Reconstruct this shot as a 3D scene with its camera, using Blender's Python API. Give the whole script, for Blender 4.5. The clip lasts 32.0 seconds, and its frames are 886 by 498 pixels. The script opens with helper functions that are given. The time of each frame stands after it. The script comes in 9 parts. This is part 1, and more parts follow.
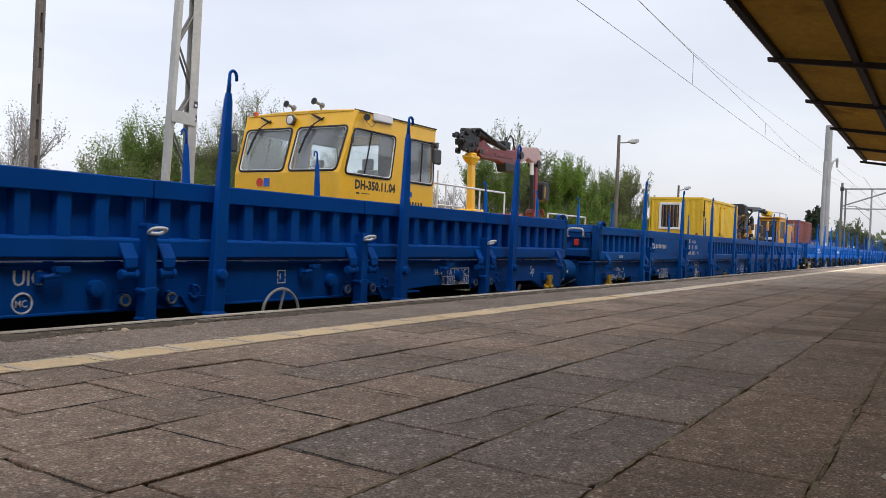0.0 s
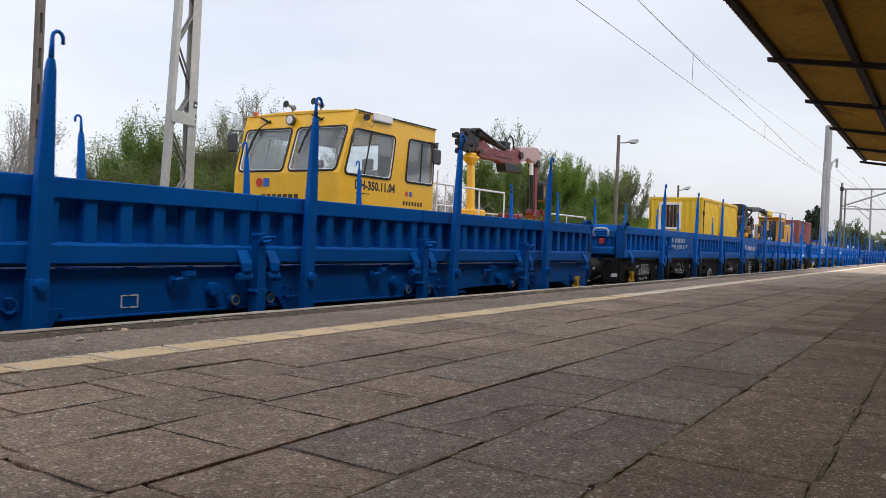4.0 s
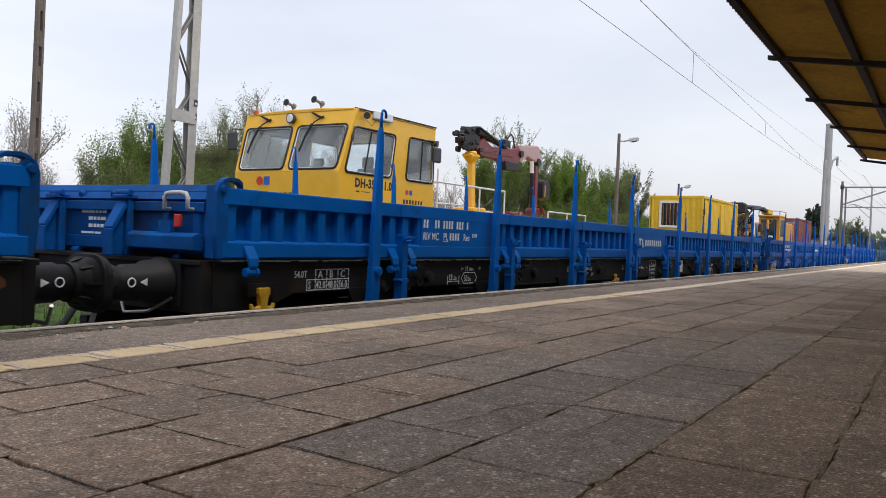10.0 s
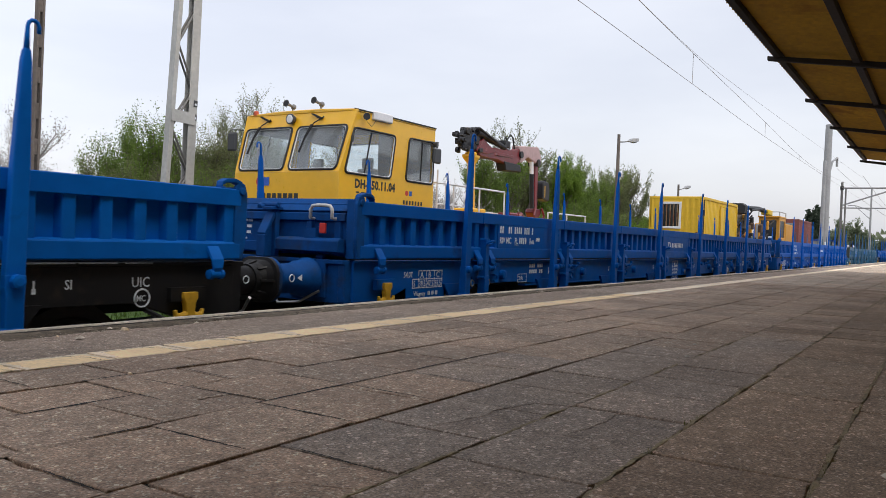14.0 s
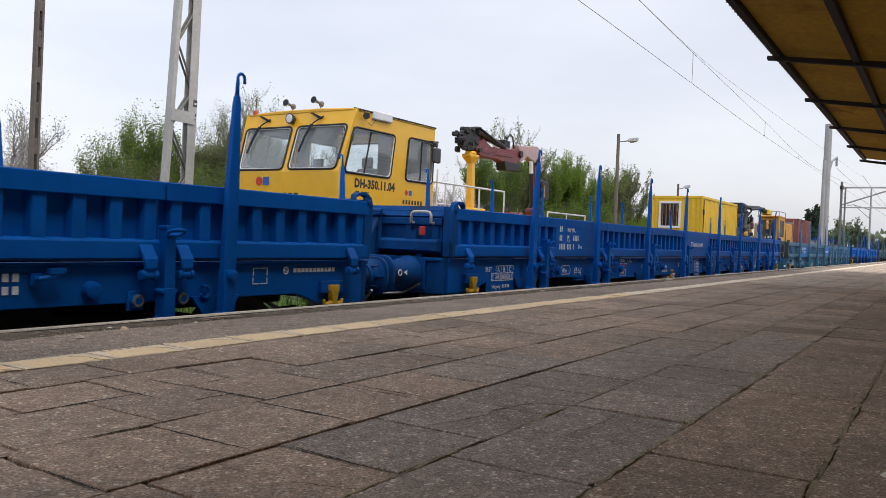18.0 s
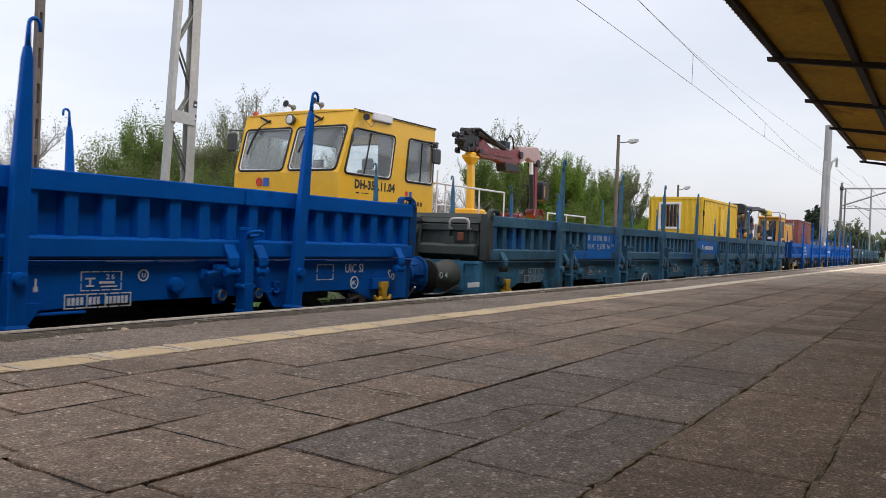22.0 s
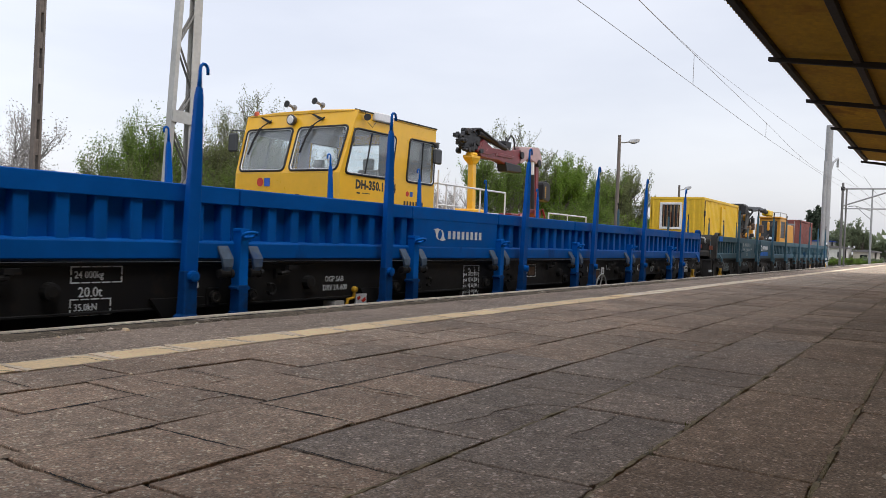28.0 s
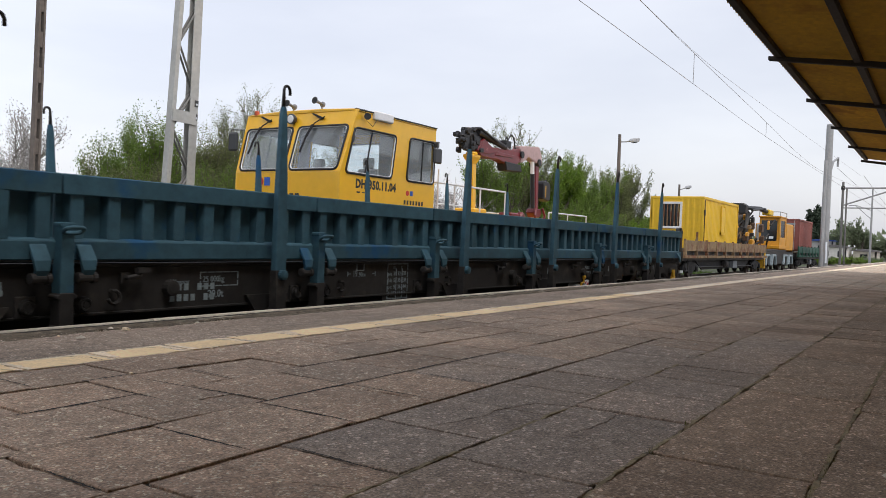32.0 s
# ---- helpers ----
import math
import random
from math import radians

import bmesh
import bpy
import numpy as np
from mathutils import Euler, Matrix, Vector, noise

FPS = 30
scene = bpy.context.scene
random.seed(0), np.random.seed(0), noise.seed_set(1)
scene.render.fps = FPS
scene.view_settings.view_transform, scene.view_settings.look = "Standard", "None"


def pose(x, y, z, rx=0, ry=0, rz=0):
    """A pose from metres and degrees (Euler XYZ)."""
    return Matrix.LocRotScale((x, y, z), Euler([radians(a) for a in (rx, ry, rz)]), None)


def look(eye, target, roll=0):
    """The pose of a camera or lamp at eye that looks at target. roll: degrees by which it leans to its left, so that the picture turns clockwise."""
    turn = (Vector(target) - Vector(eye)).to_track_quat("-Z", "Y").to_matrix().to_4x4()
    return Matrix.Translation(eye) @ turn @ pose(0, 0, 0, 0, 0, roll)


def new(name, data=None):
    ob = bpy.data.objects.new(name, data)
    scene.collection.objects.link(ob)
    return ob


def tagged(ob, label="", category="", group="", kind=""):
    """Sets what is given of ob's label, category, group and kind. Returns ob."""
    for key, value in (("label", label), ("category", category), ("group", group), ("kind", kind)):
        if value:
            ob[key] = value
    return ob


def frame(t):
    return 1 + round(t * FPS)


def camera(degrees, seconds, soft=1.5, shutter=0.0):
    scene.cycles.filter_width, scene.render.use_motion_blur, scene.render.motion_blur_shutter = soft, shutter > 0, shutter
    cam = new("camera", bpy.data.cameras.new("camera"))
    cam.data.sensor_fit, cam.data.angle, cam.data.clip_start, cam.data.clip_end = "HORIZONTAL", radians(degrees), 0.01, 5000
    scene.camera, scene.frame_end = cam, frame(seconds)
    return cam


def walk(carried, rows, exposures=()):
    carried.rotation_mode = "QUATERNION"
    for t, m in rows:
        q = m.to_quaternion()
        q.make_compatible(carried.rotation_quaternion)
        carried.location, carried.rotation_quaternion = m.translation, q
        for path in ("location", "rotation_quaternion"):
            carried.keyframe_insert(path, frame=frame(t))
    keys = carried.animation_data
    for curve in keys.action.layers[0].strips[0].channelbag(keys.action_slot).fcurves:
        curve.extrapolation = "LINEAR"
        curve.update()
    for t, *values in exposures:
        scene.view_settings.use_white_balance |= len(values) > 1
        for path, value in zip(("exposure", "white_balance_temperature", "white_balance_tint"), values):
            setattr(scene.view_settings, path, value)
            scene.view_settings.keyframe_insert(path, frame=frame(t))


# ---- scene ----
# Axes: x runs along the track, y from the platform towards the train, z up; the platform's paving is z = 0.
LENS = 58.17
EYE = Vector((0.0, 0.0, 0.535))
RAIL = -0.90          # top of the rails
TRACK = 5.51          # centre of the near track
TRACK_FAR = 10.60     # centre of the far track
LENGTH = 19.9         # wagon over its buffers
END = 32.0

cam = camera(LENS, END, soft=0.8, shutter=0.06)


def aim(yaw, tilt, right=0.0, down=0.0):
    """Pose of the camera: yaw from the track, tilt, and the small sway of the hand in tenths of a milliradian."""
    a, b = radians(yaw), radians(tilt)
    way = Vector((math.cos(a) * math.cos(b), math.sin(a) * math.cos(b), math.sin(b)))
    side = way.cross(Vector((0, 0, 1))).normalized()
    up = side.cross(way)
    way = way - side * right * 1e-4 + up * down * 1e-4
    return look(EYE, EYE + way, 2.23)


YAW, TILT = 32.3125, -0.806
walk(cam, [(t, aim(YAW, TILT, r, d)) for t, r, d in (
    (0, -1, 6), (0.5, -3, -2), (1, -8, -7), (1.5, -9, -5), (2, -12, -1), (2.5, -9, -1), (3, -1, 13), (3.5, -4, 11),
    (4.5, -2, 2), (5.5, -1, -7), (6, -6, -10), (6.5, -1, 1), (7, 3, 2), (8, 3, 1), (9, 4, -1), (9.5, -1, -10), (10, -1, -14),
    (10.5, -1, -11), (11, -8, -6), (11.5, -7, 2), (12, -4, -2), (12.5, 1, 6), (13, -3, 6), (13.5, -6, 1), (14, -3, -4),
    (14.5, -7, -6), (16.5, -3, -1), (17, 0, 2), (17.5, -1, -4), (18, -7, -10), (18.5, -11, -10), (19, -9, -13),
    (19.5, -12, -11), (20, -4, 1), (20.5, -7, 1), (21, 0, 4), (22, -6, 2), (22.5, -4, -2), (23, -9, -6), (23.5, -4, -2),
    (24, 0, 9), (24.5, 4, 7), (25, 11, 10), (25.5, 4, 5), (27.5, 3, -2), (28, 6, 4), (29, 9, -1), (30, 6, -7), (30.5, 0, -10),
    (31, 3, -13), (31.5, 3, -7), (32, 7, -5))], exposures=((0, 0.0), (END, 0.0)))

# Where the middle of the first wagon stands, second by second.
TRAIN = ((0, 0.11), (1, -4.64), (2, -9.29), (3, -14.0), (4, -18.75), (5, -23.47), (6, -28.11), (7, -32.69), (8, -37.33),
         (9, -42.01), (10, -46.59), (11, -51.15), (12, -55.72), (13, -60.24), (14, -64.91), (15, -69.49), (16, -74.09))
TRAIN += ((17, -78.71), (18, -83.29), (19, -88.08), (20, -92.85), (21, -97.69), (22, -102.53), (23, -107.53), (24, -112.38),
          (25, -117.26), (26, -122.2), (27, -127.23), (28, -132.32), (29, -137.49), (30, -142.83), (31, -148.14), (32, -153.51))
SLACK = (0.159, 0.002, -0.032, -0.099, -0.166, -0.157, -0.066, -0.129, -0.146)     # couplings pulled or pressed, wagon by wagon

# ---- light: an overcast spring day ----
SUN_UP, SUN_WAY = 62, 255     # elevation, and bearing from +x towards +y
world = bpy.data.worlds.new("sky")
scene.world = world
world.use_nodes = True
wn, wl = world.node_tree.nodes, world.node_tree.links
wn.clear()
sky = wn.new("ShaderNodeTexSky")
sky.sky_type, sky.sun_disc = "NISHITA", False
sky.sun_elevation, sky.sun_rotation = radians(SUN_UP), radians(90 - SUN_WAY)
sky.dust_density, sky.air_density = 4.0, 1.0
sky_bg = wn.new("ShaderNodeBackground")
sky_bg.inputs["Strength"].default_value = 0.06
wl.new(sky.outputs[0], sky_bg.inputs["Color"])
coord = wn.new("ShaderNodeTexCoord")
stretch = wn.new("ShaderNodeMapping")
stretch.inputs["Scale"].default_value = (1.0, 1.0, 3.5)
wl.new(coord.outputs["Generated"], stretch.inputs["Vector"])
cloud = wn.new("ShaderNodeTexNoise")
cloud.inputs["Scale"].default_value, cloud.inputs["Detail"].default_value = 2.2, 5
wl.new(stretch.outputs[0], cloud.inputs["Vector"])
tone = wn.new("ShaderNodeValToRGB")
tone.color_ramp.elements[0].position, tone.color_ramp.elements[0].color = 0.3, (0.72, 0.73, 0.80, 1)
tone.color_ramp.elements[1].position, tone.color_ramp.elements[1].color = 0.72, (0.90, 0.90, 0.945, 1)
wl.new(cloud.outputs["Fac"], tone.inputs[0])
cloud_bg = wn.new("ShaderNodeBackground")
wl.new(tone.outputs[0], cloud_bg.inputs["Color"])
apart = wn.new("ShaderNodeSeparateXYZ")
wl.new(coord.outputs["Generated"], apart.inputs[0])
thinner = wn.new("ShaderNodeMapRange")     # the overcast is thinner away from the end of the line
thinner.inputs["From Min"].default_value, thinner.inputs["From Max"].default_value = 0.35, 1.0
thinner.inputs["To Min"].default_value, thinner.inputs["To Max"].default_value = 1.03, 0.82
wl.new(apart.outputs["X"], thinner.inputs["Value"])
wl.new(thinner.outputs[0], cloud_bg.inputs["Strength"])
both = wn.new("ShaderNodeAddShader")
wl.new(sky_bg.outputs[0], both.inputs[0])
wl.new(cloud_bg.outputs[0], both.inputs[1])
wl.new(both.outputs[0], wn.new("ShaderNodeOutputWorld").inputs["Surface"])

sun = new("sun", bpy.data.lights.new("sun", "SUN"))
sun.data.energy, sun.data.angle, sun.data.color = 1.1, radians(25), (1.0, 0.97, 0.92)
sun_from = Vector((math.cos(radians(SUN_WAY)) * math.cos(radians(SUN_UP)), math.sin(radians(SUN_WAY)) * math.cos(radians(SUN_UP)),
                   math.sin(radians(SUN_UP))))
sun.matrix_world = look(sun_from * 60, (0, 0, 0))


# ---- materials ----
def material(name, colour, rough=0.6, metal=0.0, grain=0.12, scale=18.0, bump=0.15, blotch=0.12, blotch_scale=1.2, dirt=None,
             dirt_at=0.62, dirt_scale=3.0, random_tone=0.0, stretch=(1, 1, 1), coat=0.0, height=0.004, shine=0.5):
    """A painted, mineral or metal surface: a base colour with fine grain, broad blotches, patches of dirt or rust, and relief."""
    m = bpy.data.materials.new(name)
    m.use_nodes = True
    n, l = m.node_tree.nodes, m.node_tree.links
    b = n["Principled BSDF"]
    co = n.new("ShaderNodeTexCoord")
    mp = n.new("ShaderNodeMapping")
    mp.inputs["Scale"].default_value = stretch
    who = n.new("ShaderNodeObjectInfo")
    away = n.new("ShaderNodeVectorMath")
    away.operation = "MULTIPLY_ADD"
    l.new(who.outputs["Random"], away.inputs[0])
    away.inputs[1].default_value = (31.0, 17.0, 23.0)
    l.new(co.outputs["Object"], away.inputs[2])
    l.new(away.outputs[0], mp.inputs["Vector"])

    def noise_at(size, detail=6.0):
        t = n.new("ShaderNodeTexNoise")
        t.inputs["Scale"].default_value, t.inputs["Detail"].default_value = size, detail
        t.inputs["Roughness"].default_value = 0.6
        l.new(mp.outputs[0], t.inputs["Vector"])
        return t.outputs["Fac"]

    def ranged(value, low, high):
        r = n.new("ShaderNodeMapRange")
        r.inputs["From Min"].default_value, r.inputs["From Max"].default_value = 0.25, 0.75
        r.inputs["To Min"].default_value, r.inputs["To Max"].default_value = low, high
        l.new(value, r.inputs["Value"])
        return r.outputs[0]

    def product(a, c):
        x = n.new("ShaderNodeMath")
        x.operation = "MULTIPLY"
        l.new(a, x.inputs[0])
        l.new(c, x.inputs[1])
        return x.outputs[0]

    fine = noise_at(scale)
    tone_value = product(ranged(fine, 1 - grain, 1 + grain), ranged(noise_at(blotch_scale, 3.0), 1 - blotch, 1 + blotch))
    if random_tone:
        info = n.new("ShaderNodeObjectInfo")
        r = n.new("ShaderNodeMapRange")
        r.inputs["To Min"].default_value, r.inputs["To Max"].default_value = 1 - random_tone, 1 + random_tone
        l.new(info.outputs["Random"], r.inputs["Value"])
        tone_value = product(tone_value, r.outputs[0])
    scaled = n.new("ShaderNodeVectorMath")
    scaled.operation = "SCALE"
    scaled.inputs[0].default_value = colour
    l.new(tone_value, scaled.inputs["Scale"])
    out = scaled.outputs[0]
    if dirt:
        ramp = n.new("ShaderNodeMapRange")
        ramp.inputs["From Min"].default_value, ramp.inputs["From Max"].default_value = dirt_at, dirt_at + 0.12
        l.new(noise_at(dirt_scale, 8.0), ramp.inputs["Value"])
        mix = n.new("ShaderNodeMix")
        mix.data_type = "RGBA"
        l.new(ramp.outputs[0], mix.inputs["Factor"])
        l.new(out, mix.inputs[6])
        mix.inputs[7].default_value = (*dirt, 1)
        out = mix.outputs[2]
    l.new(out, b.inputs["Base Color"])
    l.new(ranged(fine, max(rough - 0.1, 0.04), min(rough + 0.1, 1)), b.inputs["Roughness"])
    b.inputs["Metallic"].default_value = metal
    b.inputs["Coat Weight"].default_value = coat
    b.inputs["Specular IOR Level"].default_value = shine
    if bump:
        bp = n.new("ShaderNodeBump")
        bp.inputs["Strength"].default_value, bp.inputs["Distance"].default_value = bump, height
        l.new(fine, bp.inputs["Height"])
        l.new(bp.outputs[0], b.inputs["Normal"])
    return m


def glass_material(name, tint, alpha_rough=0.03):
    m = bpy.data.materials.new(name)
    m.use_nodes = True
    b = m.node_tree.nodes["Principled BSDF"]
    b.inputs["Base Color"].default_value = (*tint, 1)
    b.inputs["Transmission Weight"].default_value = 1.0
    b.inputs["Roughness"].default_value = alpha_rough
    b.inputs["IOR"].default_value = 1.45
    return m


BLUE = material("blue wagon paint", (0.0004, 0.132, 0.54), 0.50, grain=0.10, scale=9, blotch=0.16, bump=0.12, dirt=(0.003, 0.073, 0.270), dirt_at=0.64, dirt_scale=2.4, shine=0.12)
BLUE_DEEP = material("deep blue wagon paint", (0.0004, 0.070, 0.345), 0.50, grain=0.10, scale=9, blotch=0.16, bump=0.12, dirt=(0.003, 0.032, 0.160), dirt_at=0.64, dirt_scale=2.4, shine=0.12)
BLUE_BRIGHT = material("bright blue wagon paint", (0.0004, 0.099, 0.45), 0.50, grain=0.10, scale=9, blotch=0.16, bump=0.12, dirt=(0.003, 0.051, 0.225), dirt_at=0.64, dirt_scale=2.4, shine=0.12)
BLUE_SEA = material("fresh blue wagon paint", (0.0004, 0.116, 0.47), 0.50, grain=0.10, scale=9, blotch=0.16, bump=0.12, dirt=(0.003, 0.064, 0.235), dirt_at=0.64, dirt_scale=2.4, shine=0.12)
BLUE_EVEN = material("even blue wagon paint", (0.0004, 0.087, 0.38), 0.50, grain=0.10, scale=9, blotch=0.16, bump=0.12, dirt=(0.003, 0.045, 0.190), dirt_at=0.64, dirt_scale=2.4, shine=0.12)
BLUE_SOLID = material("solid blue wagon paint", (0.0004, 0.097, 0.405), 0.50, grain=0.10, scale=9, blotch=0.16, bump=0.12, dirt=(0.003, 0.047, 0.203), dirt_at=0.64, dirt_scale=2.4, shine=0.12)
BLUE_OLD = material("old blue paint patch", (0.003, 0.140, 0.53), 0.6, grain=0.2, scale=14, blotch=0.25, bump=0.2, dirt=(0.03, 0.06, 0.10), dirt_at=0.6, dirt_scale=5, shine=0.2)
WORN = material("weathered grey-blue wagon paint", (0.048, 0.138, 0.228), 0.62, grain=0.3, scale=14, blotch=0.32, bump=0.3, dirt=(0.003, 0.105, 0.40), dirt_at=0.565, dirt_scale=1.5, shine=0.25)
WORN_BLUE = material("faded blue wagon paint under grime", (0.026, 0.125, 0.270), 0.62, grain=0.25, scale=14, blotch=0.30, bump=0.3, dirt=(0.055, 0.130, 0.180), dirt_at=0.53, dirt_scale=2.6, shine=0.22)
WORN_DARK = material("weathered teal wagon paint", (0.045, 0.108, 0.146), 0.62, grain=0.25, scale=14, blotch=0.28, bump=0.3, dirt=(0.014, 0.082, 0.19), dirt_at=0.57, dirt_scale=2.0, shine=0.25)
GRIME = material("grimy brown end wall paint", (0.045, 0.043, 0.039), 0.75, grain=0.3, scale=14, blotch=0.3, bump=0.3, dirt=(0.085, 0.052, 0.032), dirt_at=0.57, dirt_scale=2.0)
SOLE_TEAL = material("weathered teal underframe paint", (0.046, 0.165, 0.280), 0.66, grain=0.3, scale=14, blotch=0.35, bump=0.3, dirt=(0.075, 0.085, 0.088), dirt_at=0.55, dirt_scale=2.2, shine=0.22)
SOLE_BLACK = material("black underframe paint", (0.011, 0.011, 0.012), 0.6, grain=0.3, scale=16, blotch=0.3, bump=0.25, dirt=(0.030, 0.024, 0.019), dirt_at=0.60, shine=0.3)
SOLE_WORN = material("dusty dark underframe paint", (0.034, 0.032, 0.031), 0.72, grain=0.35, scale=16, blotch=0.3, bump=0.3, dirt=(0.070, 0.062, 0.055), dirt_at=0.56, shine=0.3)
IRON = material("dark greasy iron", (0.020, 0.018, 0.017), 0.5, metal=0.3, grain=0.35, scale=20, blotch=0.3, bump=0.3, dirt=(0.06, 0.035, 0.022), dirt_at=0.6)
STEEL = material("bare worn steel", (0.30, 0.30, 0.30), 0.35, metal=0.9, grain=0.2, scale=30)
GRIP_PALE = material("worn pale grip paint", (0.50, 0.50, 0.49), 0.5, grain=0.25, scale=30, dirt=(0.25, 0.22, 0.19), dirt_at=0.6, dirt_scale=12)
RUST = material("bare rusty steel plate", (0.085, 0.048, 0.028), 0.8, grain=0.3, scale=25, blotch=0.2, bump=0.3)
RUST_BARE = material("orange-brown rust", (0.155, 0.058, 0.022), 0.85, grain=0.4, scale=25, blotch=0.3, bump=0.3, dirt=(0.05, 0.03, 0.02), dirt_at=0.55, dirt_scale=14)
HINGE_WORN = material("hinge worn to grey-blue", (0.075, 0.115, 0.175), 0.6, grain=0.35, scale=20, blotch=0.35, bump=0.3, dirt=(0.02, 0.07, 0.20), dirt_at=0.55, dirt_scale=6)
GREY_WORN = material("worn grey nut", (0.17, 0.19, 0.21), 0.5, metal=0.2, grain=0.3, scale=30)
RUST_LAMP = material("dull brown-orange reflector", (0.22, 0.065, 0.030), 0.5, grain=0.2, scale=30)
# Darker than the side blues; for end walls, headstocks, buffers and some feet.
END_BLUE = material("patchy dark blue of wagon ends and feet", (0.003, 0.056, 0.215), 0.65, grain=0.25, scale=10, blotch=0.3, bump=0.2, dirt=(0.018, 0.040, 0.095), dirt_at=0.54, dirt_scale=2.6, shine=0.12)
END_BRIGHT = material("patchy blue of wagon ends", (0.002, 0.078, 0.300), 0.65, grain=0.25, scale=10, blotch=0.3, bump=0.2, dirt=(0.016, 0.050, 0.130), dirt_at=0.55, dirt_scale=2.6, shine=0.12)
GRIME_GREEN = material("grimy grey-green end wall paint", (0.046, 0.056, 0.052), 0.75, grain=0.3, scale=14, blotch=0.3, bump=0.3, dirt=(0.075, 0.055, 0.038), dirt_at=0.58, dirt_scale=2.0)
CHALK = material("yellow chalk", (0.75, 0.62, 0.05), 0.9, bump=0.0)
CAST = material("cast iron wheel", (0.07, 0.055, 0.048), 0.55, metal=0.5, grain=0.3, scale=25)
HOOK_YELLOW = material("yellow painted iron", (0.62, 0.36, 0.02), 0.5, grain=0.2, scale=20, dirt=(0.10, 0.07, 0.03), dirt_at=0.66, dirt_scale=9)
ORANGE_LAMP = material("faded orange reflector", (0.60, 0.10, 0.035), 0.4, grain=0.15, scale=30)
RED_LAMP = material("red tail plate", (0.55, 0.03, 0.02), 0.4, grain=0.15, scale=30)
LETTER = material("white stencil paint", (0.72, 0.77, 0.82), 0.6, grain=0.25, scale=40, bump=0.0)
LETTER_FADED = material("faded stencil paint", (0.40, 0.47, 0.52), 0.7, grain=0.4, scale=40, bump=0.0)
LETTER_DULL = material("worn stencil paint", (0.27, 0.33, 0.36), 0.7, grain=0.4, scale=40, bump=0.0)
LETTER_OLIVE = material("yellowed old stencil paint", (0.115, 0.125, 0.050), 0.7, grain=0.4, scale=40, bump=0.0)
LETTER_DARK = material("black lettering", (0.02, 0.02, 0.02), 0.5, bump=0.0)
GREY_RIM = material("grey painted wheel rim", (0.42, 0.43, 0.43), 0.5, grain=0.2, scale=30)
PLANK = material("worn wagon floor boards", (0.11, 0.085, 0.062), 0.8, grain=0.3, scale=12, stretch=(0.3, 3, 1), blotch=0.2)



